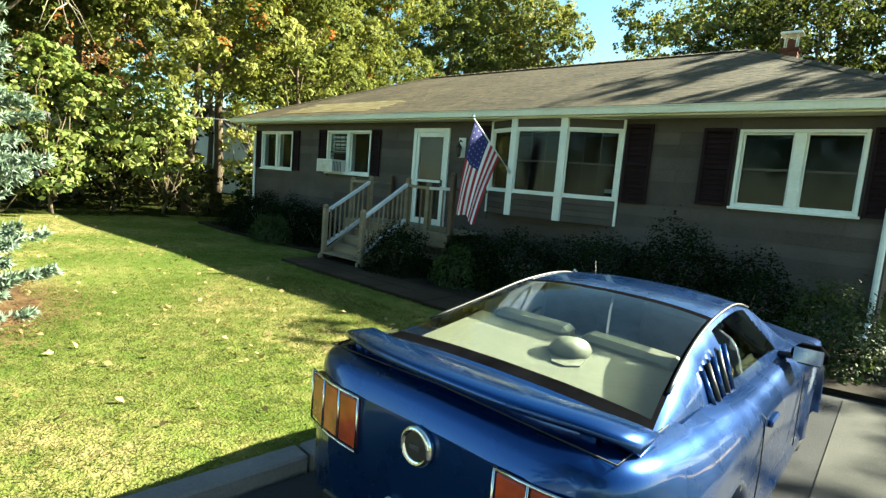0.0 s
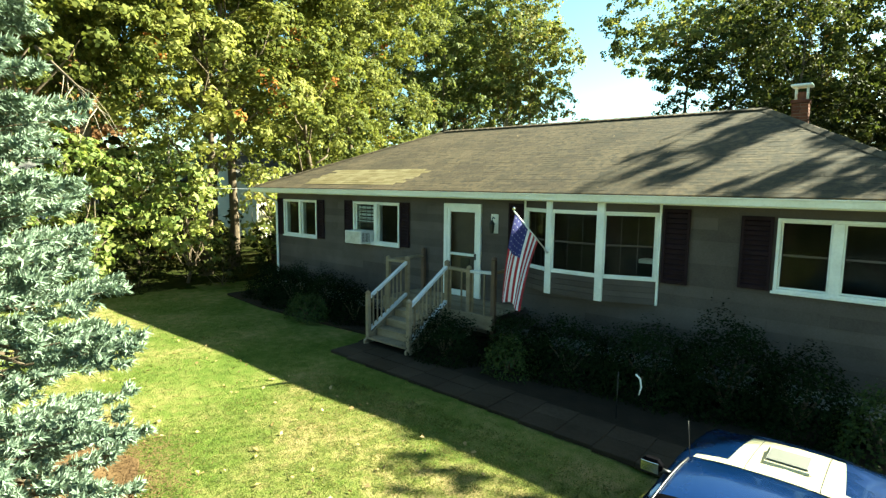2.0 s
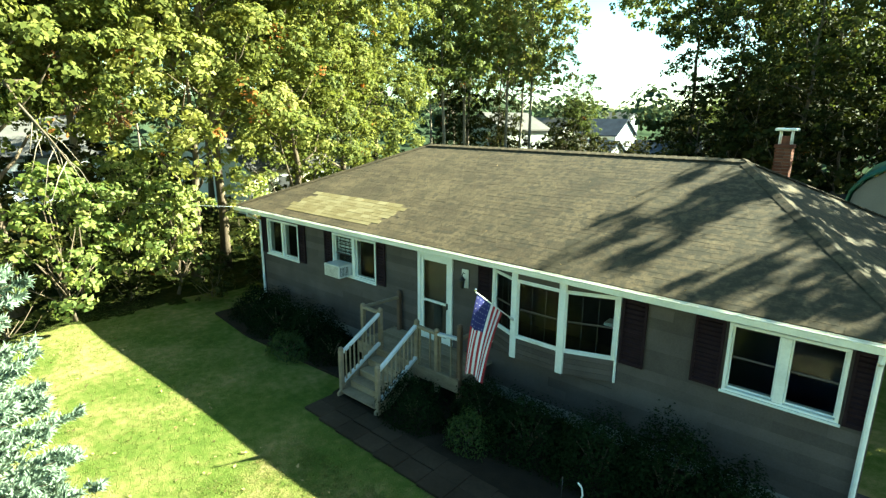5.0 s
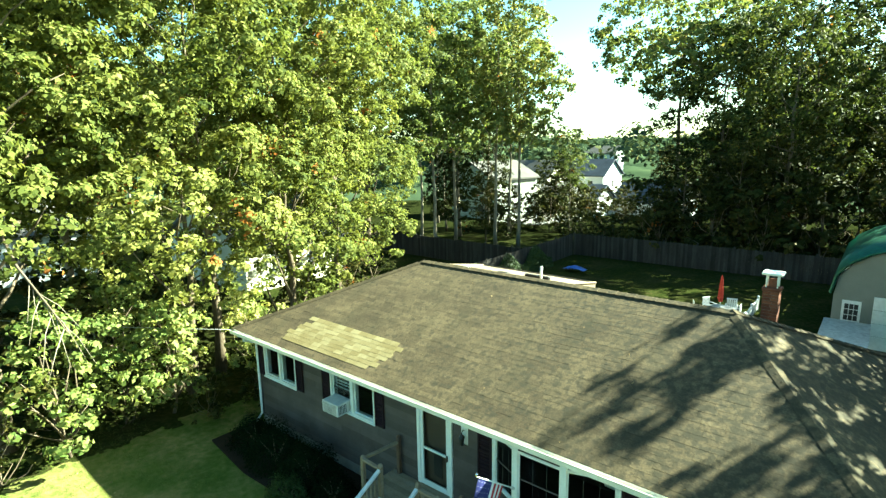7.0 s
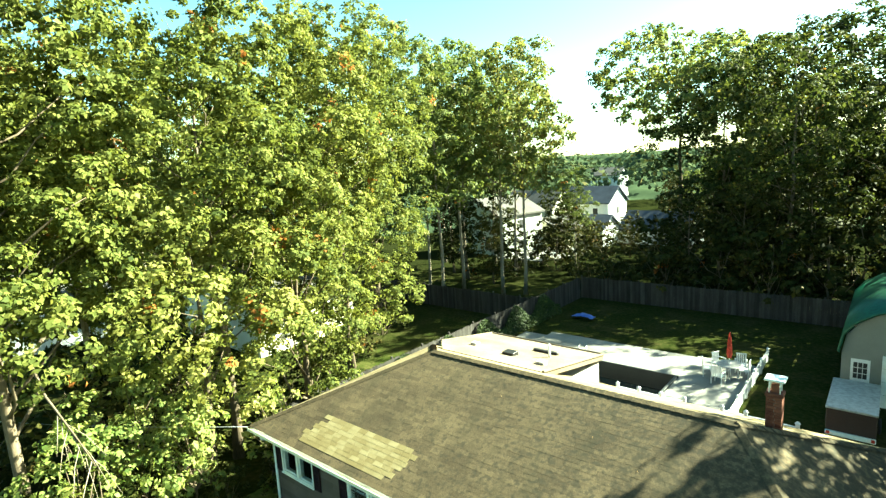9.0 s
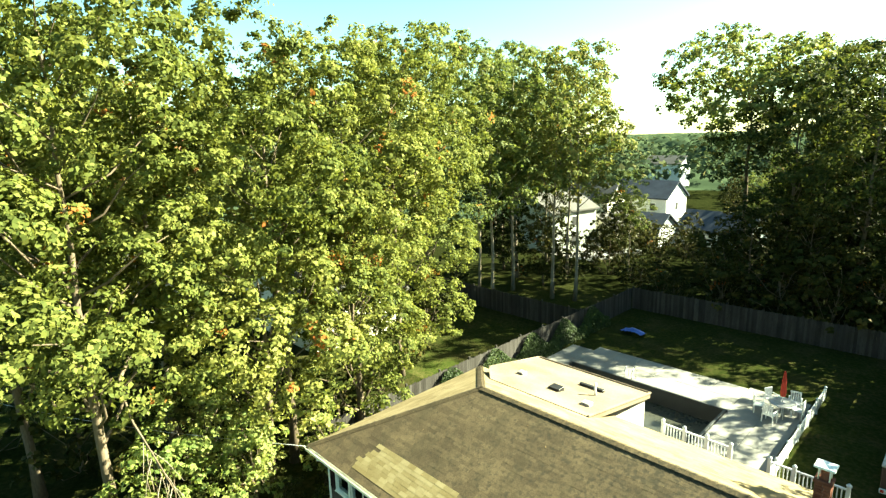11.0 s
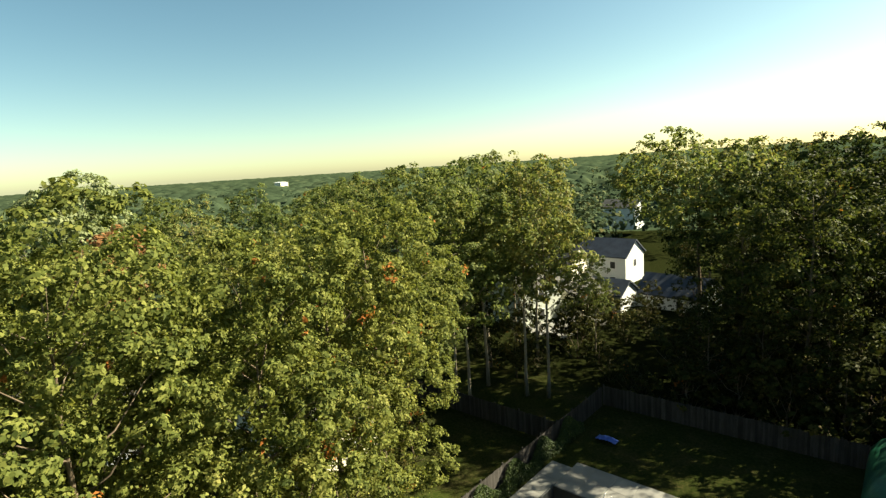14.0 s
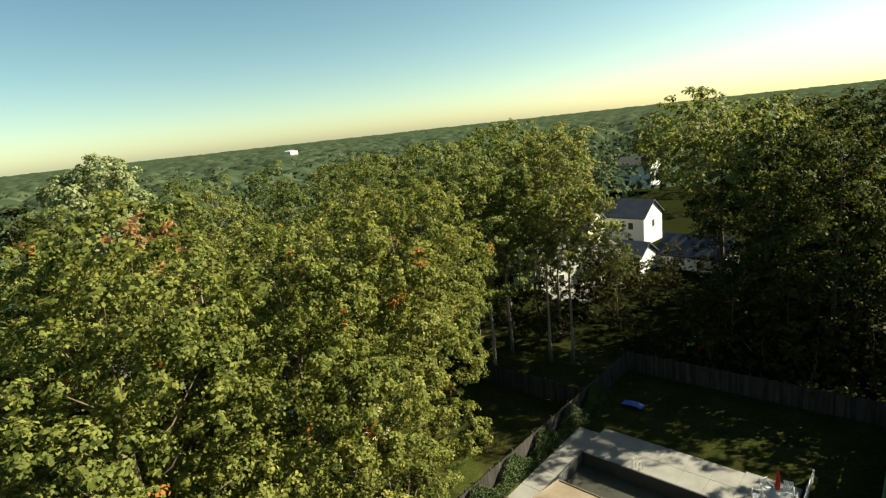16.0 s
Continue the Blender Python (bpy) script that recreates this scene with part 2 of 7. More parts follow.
M_plastic_white = glossy("white_resin", (0.6375, 0.646, 0.646), 0.4, 0, 0, 0.06)
M_red_cloth = rough_surface("red_canvas", [(0.3, (0.3, 0.03, 0.02)), (0.7, (0.45, 0.06, 0.04))], 5, 0.85)
M_pool_cover = rough_surface("dark_pool_cover", [(0.3, (0.012, 0.014, 0.016)), (0.7, (0.03, 0.034, 0.036))], 1.2, 0.55, 20, 0.3)
M_pool_floor = rough_surface("pool_water", [(0.3, (0.03, 0.032, 0.026)), (0.7, (0.055, 0.055, 0.045))], 0.6, 0.25, 10, 0.2)
M_blue_tarp = rough_surface("blue_tarpaulin", [(0.3, (0.02, 0.06, 0.3)), (0.7, (0.04, 0.11, 0.45))], 3, 0.5)

G = lambda a: [(p, c) for p, c in a]
M_leaf_oak = leafy("oak_leaves", [(0.15, (0.04038, 0.055, 0.0156)), (0.36, (0.1009, 0.118, 0.0312)), (0.6, (0.1766, 0.185, 0.04992)), (0.82, (0.2826, 0.268, 0.0884))], (0.3332, 0.13, 0.039), 0.285, 0.38, 0.55, 0.05)
M_leaf_mid = leafy("woodland_leaves", [(0.18, (0.03554, 0.05175, 0.01602)), (0.45, (0.09438, 0.1207, 0.03494)), (0.7, (0.1721, 0.184, 0.05824)), (0.9, (0.2776, 0.2242, 0.08008))], (0.4312, 0.1495, 0.0364), 0.26, 0.42, 0.55, 0.1)
# two darker copies of the woodland leaves, with shade put into their colour
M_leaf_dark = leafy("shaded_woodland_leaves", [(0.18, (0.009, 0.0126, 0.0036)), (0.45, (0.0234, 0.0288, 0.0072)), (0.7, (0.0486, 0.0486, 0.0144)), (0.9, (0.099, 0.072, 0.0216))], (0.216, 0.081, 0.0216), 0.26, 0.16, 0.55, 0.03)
M_leaf_back = leafy("shade_toned_back_leaves", [(0.18, (0.01365, 0.02194, 0.00585)), (0.45, (0.03822, 0.04972, 0.01462)), (0.7, (0.0846, 0.0936, 0.02633)), (0.9, (0.1638, 0.1316, 0.03949))], (0.3276, 0.1316, 0.02925), 0.27, 0.4, 0.55, 0.05)
M_leaf_maple = leafy("yellow_maple_leaves", [(0.2, (0.08, 0.12, 0.028)), (0.5, (0.216, 0.248, 0.072)), (0.8, (0.4, 0.36, 0.128))], None, 0, 0.42)
M_leaf_pale = leafy("silver_green_leaves", [(0.2, (0.08, 0.104, 0.04)), (0.6, (0.176, 0.208, 0.096)), (0.9, (0.256, 0.272, 0.144))])
M_leaf_brown = leafy("brown_autumn_leaves", [(0.2, (0.1216, 0.064, 0.024)), (0.6, (0.2584, 0.128, 0.054)), (0.9, (0.3648, 0.192, 0.084))])
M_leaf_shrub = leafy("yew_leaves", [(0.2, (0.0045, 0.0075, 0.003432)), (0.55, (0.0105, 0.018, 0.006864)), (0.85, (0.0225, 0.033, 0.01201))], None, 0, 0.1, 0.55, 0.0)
M_leaf_shrub_lite = leafy("boxwood_leaves", [(0.2, (0.012, 0.0224, 0.0056)), (0.55, (0.028, 0.048, 0.0096)), (0.85, (0.064, 0.084, 0.016))], None, 0, 0.25)
M_needle = leafy("blue_spruce_needles", [(0.15, (0.0666, 0.0962, 0.0666)), (0.45, (0.1554, 0.2109, 0.1554)), (0.7, (0.2294, 0.2849, 0.222)), (0.9, (0.296, 0.3404, 0.2812))], None, 0, 0.15, 2.0)


def ground_nodes(nt, p):
    v = world_pos(nt)
    n1, n2, n3 = noise_tex(nt, v, 0.45, 5), noise_tex(nt, v, 5.0, 4), noise_tex(nt, v, 45.0, 3)
    f = maths(nt, "ADD", maths(nt, "MULTIPLY", n1, 0.55), maths(nt, "ADD", maths(nt, "MULTIPLY", n2, 0.3), maths(nt, "MULTIPLY", n3, 0.2)))
    col = ramp(nt, f, [(0.36, (0.04552, 0.07186, 0.01467)), (0.47, (0.07587, 0.1042, 0.02201)), (0.55, (0.1252, 0.1329, 0.03973)), (0.64, (0.22, 0.1761, 0.07947))])
    # leaf litter and moss behind and beside the house, darkened to imitate shade
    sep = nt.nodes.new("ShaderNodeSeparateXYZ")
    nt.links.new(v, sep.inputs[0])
    shaded_litter = ramp(nt, maths(nt, "ADD", maths(nt, "MULTIPLY", n2, 0.6), maths(nt, "MULTIPLY", n3, 0.4)), [(0.35, (0.005328, 0.00666, 0.002664)), (0.5, (0.01066, 0.01421, 0.00444)), (0.65, (0.02442, 0.0222, 0.00888))])
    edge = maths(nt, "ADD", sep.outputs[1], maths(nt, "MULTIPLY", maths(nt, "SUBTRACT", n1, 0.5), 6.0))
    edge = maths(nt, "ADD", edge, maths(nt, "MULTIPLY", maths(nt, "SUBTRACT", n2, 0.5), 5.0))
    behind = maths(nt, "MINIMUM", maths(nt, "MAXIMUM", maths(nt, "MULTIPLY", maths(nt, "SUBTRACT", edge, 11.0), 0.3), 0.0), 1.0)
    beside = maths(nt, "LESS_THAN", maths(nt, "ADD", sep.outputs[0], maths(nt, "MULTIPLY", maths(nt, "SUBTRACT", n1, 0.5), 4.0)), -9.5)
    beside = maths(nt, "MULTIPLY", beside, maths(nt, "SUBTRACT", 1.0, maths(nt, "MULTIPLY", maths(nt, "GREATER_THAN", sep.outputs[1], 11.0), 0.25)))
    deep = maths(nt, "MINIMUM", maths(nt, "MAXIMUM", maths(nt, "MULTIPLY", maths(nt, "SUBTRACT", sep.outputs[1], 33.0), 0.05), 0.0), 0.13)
    col = mix(nt, maths(nt, "MULTIPLY", maths(nt, "MAXIMUM", behind, beside), maths(nt, "ADD", deep, 0.87)), col, shaded_litter)
    nt.links.new(col, p.inputs["Base Color"])
    p.inputs["Roughness"].default_value = 0.95
    p.inputs["Specular IOR Level"].default_value = 0.0
    bump(nt, p, n3, 0.8, 0.03)


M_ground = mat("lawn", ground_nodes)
M_blade = leafy("grass_blades", [(0.22, (0.05874, 0.09001, 0.01698)), (0.48, (0.09649, 0.1292, 0.02853)), (0.66, (0.151, 0.1604, 0.05096)), (0.86, (0.277, 0.2191, 0.1019))], None, 0, 0.6, 0.5)
M_far = leafy("far_canopy", [(0.25, (0.018, 0.029, 0.018)), (0.5, (0.042, 0.06, 0.034)), (0.68, (0.075, 0.09, 0.045)), (0.85, (0.13, 0.1, 0.04))], None, 0, 0.1, 0.05, 0.0)
M_litter = leafy("fallen_leaves", [(0.2, (0.16, 0.096, 0.04)), (0.6, (0.336, 0.24, 0.112)), (0.9, (0.44, 0.36, 0.208))], None, 0, 0.1)

# ---------------------------------------------------------------- builders
def thing(name, label, category, group="", kind=""):
    return tagged(new(name), label, category, group, kind)


def link_mesh(name, me, material, parent, label=""):
    me.materials.append(material)
    ob = new(name, me)
    ob.parent = parent
    if label:
        ob["label"] = label
    return ob


def part(name, bm, material, parent, label="", smooth=False):
    me = bpy.data.meshes.new(name)
    bmesh.ops.recalc_face_normals(bm, faces=bm.faces)
    bm.to_mesh(me)
    bm.free()
    if smooth:
        me.polygons.foreach_set("use_smooth", [True] * len(me.polygons))
    return link_mesh(name, me, material, parent, label)


def box_bm(x0, x1, y0, y1, z0, z1, bevel=0.0, bm=None, m=None):
    own = bm is None
    bm = bmesh.new() if own else bm
    vs = [bm.verts.new((x, y, z)) for x in (x0, x1) for y in (y0, y1) for z in (z0, z1)]
    if m is not None:
        for v in vs:
            v.co = m @ v.co
    fs = [bm.faces.new([vs[i] for i in q]) for q in ((0, 1, 3, 2), (4, 6, 7, 5), (0, 4, 5, 1), (2, 3, 7, 6), (0, 2, 6, 4), (1, 5, 7, 3))]
    if bevel:
        es = list({e for f in fs for e in f.edges})
        bmesh.ops.bevel(bm, geom=es, offset=bevel, segments=1, affect="EDGES")
    return bm


def box(name, x0, x1, y0, y1, z0, z1, material, parent, label="", bevel=0.006):
    return part(name, box_bm(x0, x1, y0, y1, z0, z1, bevel), material, parent, label)


def tube_bm(points, radii, sides=8, bm=None, cap=True):
    bm = bmesh.new() if bm is None else bm
    pts = [Vector(p) for p in points]
    rings = []
    side = None
    for i, p in enumerate(pts):
        d = (pts[min(i + 1, len(pts) - 1)] - pts[max(i - 1, 0)]).normalized()
        if side is None:
            side = d.orthogonal().normalized()
        side = (side - d * side.dot(d)).normalized()
        up = d.cross(side)
        r = radii[i] if isinstance(radii, (list, tuple)) else radii
        rings.append([bm.verts.new(p + (side * math.cos(a) + up * math.sin(a)) * r) for a in (2 * math.pi * k / sides for k in range(sides))])
    for a, b in zip(rings, rings[1:]):
        for k in range(sides):
            bm.faces.new((a[k], a[(k + 1) % sides], b[(k + 1) % sides], b[k]))
    if cap:
        bm.faces.new(rings[0][::-1])
        bm.faces.new(rings[-1])
    return bm


def tube(name, points, radii, material, parent, label="", sides=8):
    return part(name, tube_bm(points, radii, sides), material, parent, label, True)


def lathe_bm(profile, sides=16, centre=(0, 0, 0), bm=None):
    bm = bmesh.new() if bm is None else bm
    rings = [[bm.verts.new((centre[0] + r * math.cos(a), centre[1] + r * math.sin(a), centre[2] + z)) for a in (2 * math.pi * k / sides for k in range(sides))] for r, z in profile]
    for a, b in zip(rings, rings[1:]):
        for k in range(sides):
            bm.faces.new((a[k], a[(k + 1) % sides], b[(k + 1) % sides], b[k]))
    bm.faces.new(rings[0][::-1])
    bm.faces.new(rings[-1])
    return bm


def prism_bm(poly, z0, z1, bm=None):
    """A flat polygon given as (x, y), extruded from z0 to z1."""
    bm = bmesh.new() if bm is None else bm
    a = [bm.verts.new((x, y, z0)) for x, y in poly]
    b = [bm.verts.new((x, y, z1)) for x, y in poly]
    n = len(poly)
    bm.faces.new(a[::-1])
    bm.faces.new(b)
    for i in range(n):
        bm.faces.new((a[i], a[(i + 1) % n], b[(i + 1) % n], b[i]))
    return bm


def slab_bm(corners, thick, bm=None):
    """A flat sheet through 3D corners, given thickness downwards."""
    bm = bmesh.new() if bm is None else bm
    a = [bm.verts.new(c) for c in corners]
    b = [bm.verts.new((c[0], c[1], c[2] - thick)) for c in corners]
    n = len(corners)
    bm.faces.new(a)
    bm.faces.new(b[::-1])
    for i in range(n):
        bm.faces.new((a[i], b[i], b[(i + 1) % n], a[(i + 1) % n]))
    return bm


def array_mesh(name, verts, faces, smooth=False):
    """A mesh from numpy arrays: verts (n, 3), faces (m, k)."""
    me = bpy.data.meshes.new(name)
    k = faces.shape[1]
    me.vertices.add(len(verts))
    me.vertices.foreach_set("co", np.asarray(verts, dtype=np.float32).ravel())
    me.loops.add(faces.size)
    me.loops.foreach_set("vertex_index", faces.ravel().astype(np.int32))
    me.polygons.add(len(faces))
    me.polygons.foreach_set("loop_start", np.arange(0, faces.size, k, dtype=np.int32))
    if smooth:
        me.polygons.foreach_set("use_smooth", np.ones(len(faces), dtype=bool))
    me.update(calc_edges=True)
    me.validate()
    return me


def unit(v):
    return v / np.maximum(np.linalg.norm(v, axis=-1, keepdims=True), 1e-9)


def leaf_arrays(centres, normals, size, rng, aspect=0.62, fold=0.12, spread=0.5):
    """Folded kite-shaped leaves at the centres, facing about the normals."""
    n = len(centres)
    nor = unit(normals + rng.normal(0, spread, (n, 3)))
    a = unit(np.cross(nor, rng.normal(0, 1, (n, 3))))
    b = np.cross(nor, a)
    s = (size * rng.uniform(0.65, 1.35, n))[:, None]
    v = np.stack([centres - a * s * 0.5, centres + b * s * aspect * 0.5 + nor * s * fold + a * s * 0.08,
                  centres + a * s * 0.5, centres - b * s * aspect * 0.5 + nor * s * fold + a * s * 0.08], 1)
    return v.reshape(-1, 3), np.arange(4 * n).reshape(n, 4)


def crown_points(rng, lobes, clumps, leaves, rc, under=0.3):
    """Leaf places and outward directions: tufts of leaves over rounded boughs (x, y, z, rx, rz), none inside another bough."""
    cs, ns = [], []
    centre = np.array([lo[:3] for lo in lobes])
    size = np.array([(lo[3], lo[3], lo[4]) for lo in lobes])
    for i, (lx, ly, lz, rx, rz) in enumerate(lobes):
        m = max(4, int(clumps * (rx * rx) / 4.0))
        d = unit(rng.normal(0, 1, (m, 3)))
        d = d[(d[:, 2] > -under) | (rng.random(m) < 0.35)]
        c = centre[i] + d * size[i] * rng.uniform(0.72, 1.08, len(d))[:, None]
        q = (np.abs(c[:, None, :] - centre[None]) / size[None]) ** 2
        q = q.sum(-1)
        q[:, i] = 9.0
        free = q.min(1) > 0.62
        c, d = c[free], d[free]
        r = (rc * rng.uniform(0.6, 1.4, len(d)))[:, None, None]
        e = unit(rng.normal(0, 1, (len(d), leaves, 3)) + d[:, None, :] * 0.8 + np.array((0, 0, 0.5)))
        p = c[:, None, :] + e * r * rng.uniform(0.5, 1.08, (len(d), leaves, 1)) * np.array((1, 1, 0.72))
        cs.append(p.reshape(-1, 3))
        ns.append((e + d[:, None, :] * 0.35).reshape(-1, 3))
    return np.concatenate(cs), np.concatenate(ns)


def tree_lobes(rng, h, base, r, count):
    """Lobes that fill an uneven egg-shaped crown from height base to h."""
    out = []
    mid, half = (h + base) / 2, (h - base) / 2
    for i in range(count):
        u = (i + 0.5) / count * 2 - 1
        u = u * 0.86 + rng.uniform(-0.08, 0.08)
        ring = math.sqrt(max(0.0, 1 - u * u * (0.75 if u < 0 else 1.0))) * r
        a = i * 2.4 + rng.uniform(-0.5, 0.5)
        rad = ring * rng.uniform(0.42, 0.86)
        rx = r * rng.uniform(0.27, 0.5)
        out.append((rad * math.cos(a), rad * math.sin(a), mid + u * half, rx, rx * rng.uniform(0.62, 0.85)))
    return out


def trunk_bm(rng, h, base, r0, lobes, bend=0.4, parent=None, bark=None):
    n = 9
    x = y = 0.0
    pts, rad = [], []
    for i in range(n):
        f = i / (n - 1)
        pts.append((x, y, f * h * 0.86))
        rad.append(r0 * (1.35 if i == 0 else 1.0) * (1 - 0.86 * f))
        x += rng.uniform(-bend, bend) * 0.35
        y += rng.uniform(-bend, bend) * 0.35
    bm = tube_bm(pts, rad, 9)
    for lx, ly, lz, rx, rz in lobes:
        f = min(0.92, max(base * 0.75, lz - 1.6 - rng.uniform(0, 1.4)) / (h * 0.86))
        i = f * (n - 1)
        k = min(int(i), n - 2)
        p0 = Vector(pts[k]).lerp(Vector(pts[k + 1]), i - k)
        p3 = Vector((lx, ly, lz))
        p1 = p0.lerp(p3, 0.35) + Vector((rng.uniform(-0.2, 0.2), rng.uniform(-0.2, 0.2), -0.15))
        p2 = p0.lerp(p3, 0.7) + Vector((rng.uniform(-0.3, 0.3), rng.uniform(-0.3, 0.3), 0.15))
        rr = max(0.03, r0 * 0.42 * (1 - 0.7 * f))
        if parent is not None:
            tube("limb", [p0, p1, p2, p3], [rr, rr * 0.75, rr * 0.5, rr * 0.2], bark, parent, "", 6)
        else:
            tube_bm([p0, p1, p2, p3], [rr, rr * 0.75, rr * 0.5, rr * 0.2], 6, bm)
    return bm


def make_tree(name, label, seed, h, base, r, lobes_n, per_lobe, per_clump, leaf, leaf_mat, bark, r0=0.22, category="tree", group="", clump_r=0.3, bend=0.4, split=False, spread=0.5):
    rng = np.random.default_rng(seed)
    t = thing(name, label, category, group)
    lobes = tree_lobes(rng, h, base, r, lobes_n)
    part("trunk", trunk_bm(rng, h, base, r0, lobes, bend, t if split else None, bark), bark, t, "", True)
    c, n = crown_points(rng, lobes, per_lobe, per_clump, clump_r)
    v, f = leaf_arrays(c, n + np.array((0, 0, 0.25)), leaf, rng, 0.68, 0.12, spread)
    link_mesh("crown", array_mesh("crown", v, f), leaf_mat, t)
    return t

# ---------------------------------------------------------------- ground
def ground_z(gx, gy):
    """Height of the ground at arrays of grid points."""
    z = np.zeros_like(gx)
    for k in np.ndindex(gx.shape):
        if abs(gx[k]) < 60 and abs(gy[k]) < 60:
            z[k] = 0.05 * noise.noise((gx[k] * 0.3, gy[k] * 0.3, 0.0)) - 0.03
    z = z - 2.2 * np.clip((gy - 40) / 35, 0, 1) ** 1.2
    drive_bed = (gx > 6.5) & (gx < 13.5) & (gy < 3)
    z = np.where(drive_bed | ((gx > -12) & (gx < 4) & (gy > 12) & (gy < 23)), -0.14, z)
    return np.where((gx > -9.4) & (gx < 1.6) & (gy > 13.5) & (gy < 20), -1.6, z)


def ground_mesh():
    xs = np.concatenate([[-3500, -1200, -400, -150], np.arange(-60, 40.1, 1.0), [120, 400, 1200, 3500]])
    ys = np.concatenate([[-3500, -1200, -300, -80], np.arange(-30, 60.1, 1.0), [120, 300, 1200, 3500]])
    gx, gy = np.meshgrid(xs, ys)
    z = ground_z(gx, gy)
    n, m = gx.shape
    idx = np.arange(n * m).reshape(n, m)
    f = np.stack([idx[:-1, :-1], idx[:-1, 1:], idx[1:, 1:], idx[1:, :-1]], -1).reshape(-1, 4)
    return array_mesh("ground", np.stack([gx, gy, z], -1).reshape(-1, 3), f, True)


LAWN_X, LAWN_Y = np.arange(-14, 9), np.arange(-16, 1)
LAWN_Z = ground_z(*np.meshgrid(LAWN_X.astype(float), LAWN_Y.astype(float)))


def lawn_z(x, y):
    """Height of the front lawn at any place, between the grid points."""
    i, j = np.floor(x).astype(int) + 14, np.floor(y).astype(int) + 16
    u, v = x - np.floor(x), y - np.floor(y)
    return (LAWN_Z[j, i] * (1 - u) + LAWN_Z[j, i + 1] * u) * (1 - v) + (LAWN_Z[j + 1, i] * (1 - u) + LAWN_Z[j + 1, i + 1] * u) * v


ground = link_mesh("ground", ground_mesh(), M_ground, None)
tagged(ground, "sunlit lawn with straw patches, darkened for shade behind the house", "ground", kind="structure")

# driveway of dark asphalt with a stone kerb along the lawn
drive = part("driveway", prism_bm([(6.0, -30), (13.2, -30), (12.4, 1.5), (7.2, 1.5), (6.9, -3.2), (6.66, -7.4), (6.5, -9.0)], -0.2, -0.045), M_asphalt, None)
tagged(drive, "dark asphalt driveway with a strip toned as sunlit", "driveway", kind="structure")
# paler strip imitates sunlight falling on the same asphalt
strip = part("driveway_apron", prism_bm([(9.05, -9.0), (12.2, -9.0), (12.2, -1.9), (9.05, -2.6)], -0.06, -0.035), M_lit_asphalt, None)
tagged(strip, "pale asphalt strip of the driveway, sunlight put into its colour", "pavement", kind="structure")
kerb = thing("kerb", "grey stone kerb between the lawn and the driveway", "kerb", kind="structure")
kx = [(6.05, -12.6), (6.26, -10.6), (6.45, -8.9), (6.6, -7.4), (6.74, -5.9), (6.86, -4.4), (6.95, -3.0)]
for (xa, ya), (xb, yb) in zip(kx, kx[1:]):
    length = math.hypot(xb - xa, yb - ya)
    m = Matrix.Translation((xa, ya, 0)) @ Matrix.Rotation(math.atan2(yb - ya, xb - xa), 4, "Z")
    part("kerb_stone", box_bm(0.01, length - 0.01, -0.02, 0.16, -0.18, 0.05, 0.015, None, m), M_kerb, kerb)

# front walk of flagstones from the steps to the driveway
walkway = thing("front_walk", "shaded stone walk from the steps to the driveway", "path", kind="structure")
rng = np.random.default_rng(5)
for i in range(12):
    for j in range(2):
        x0 = -0.3 + i * 0.6
        y0 = -3.25 + j * 0.44 - 0.035 * i + rng.uniform(-0.02, 0.02)
        part("flagstone", box_bm(x0 + 0.003, x0 + 0.597, y0 + 0.003, y0 + 0.437, -0.06, 0.022 + rng.uniform(0, 0.006), 0.01), M_walk, walkway)

# mulch bed under the spruce and along the foundation
def blob_disc(cx, cy, r, z, seed, squash=1.0):
    g = np.random.default_rng(seed)
    poly = []
    for k in range(72):
        a = 2 * math.pi * k / 72
        rr = r * (1 + 0.05 * math.sin(3 * a + seed) + 0.04 * math.sin(7 * a) + g.uniform(-0.05, 0.05))
        poly.append((cx + rr * math.cos(a), cy + rr * squash * math.sin(a)))
    return prism_bm(poly, -0.1, z)


mulch = part("mulch_bed", blob_disc(1.05, -10.1, 2.4, 0.014, 2), M_mulch, None)
tagged(mulch, "bed of orange-brown pine needles under the spruce", "mulch", kind="structure")
bed = part("planting_bed", prism_bm([(-7.4, -1.7), (-5.0, -2.0), (-0.5, -1.8), (-0.35, -2.42), (3.0, -2.62), (6.85, -2.86), (9.4, -2.4), (9.4, 0), (-7.4, 0)], -0.1, 0.02), M_soil, None)
tagged(bed, "shaded mulched bed along the front wall", "flower bed", kind="structure")

# pool terrace of concrete slabs round the pool
PX0, PX1, PY0, PY1 = -8.8, 0.45, 14.2, 18.9
terrace = thing("pool_terrace", "pale concrete terrace round the pool", "terrace", kind="structure")
for x0, x1, y0, y1, nx, ny in ((-10.4, PX0, 12.0, 21.6, 1, 5), (PX0, PX1, PY1, 22.4, 6, 2), (PX1, 3.4, 12.0, 22.6, 2, 5), (PX0, PX1, 12.0, PY0, 6, 1)):
    for i in range(nx):
        for j in range(ny):
            xa, xb = x0 + (x1 - x0) * i / nx, x0 + (x1 - x0) * (i + 1) / nx
            ya, yb = y0 + (y1 - y0) * j / ny, y0 + (y1 - y0) * (j + 1) / ny
            part("slab", box_bm(xa + 0.006, xb - 0.006, ya + 0.006, yb - 0.006, -0.12, 0.08, 0.008), M_concrete, terrace)
pool = thing("swimming_pool", "rectangular pool with dark liner walls and still water", "pool", kind="structure")
box("pool_wall", PX0 - 0.05, PX1 + 0.05, PY1 - 0.12, PY1 - 0.004, -1.5, 0.2, M_pool_cover, pool)
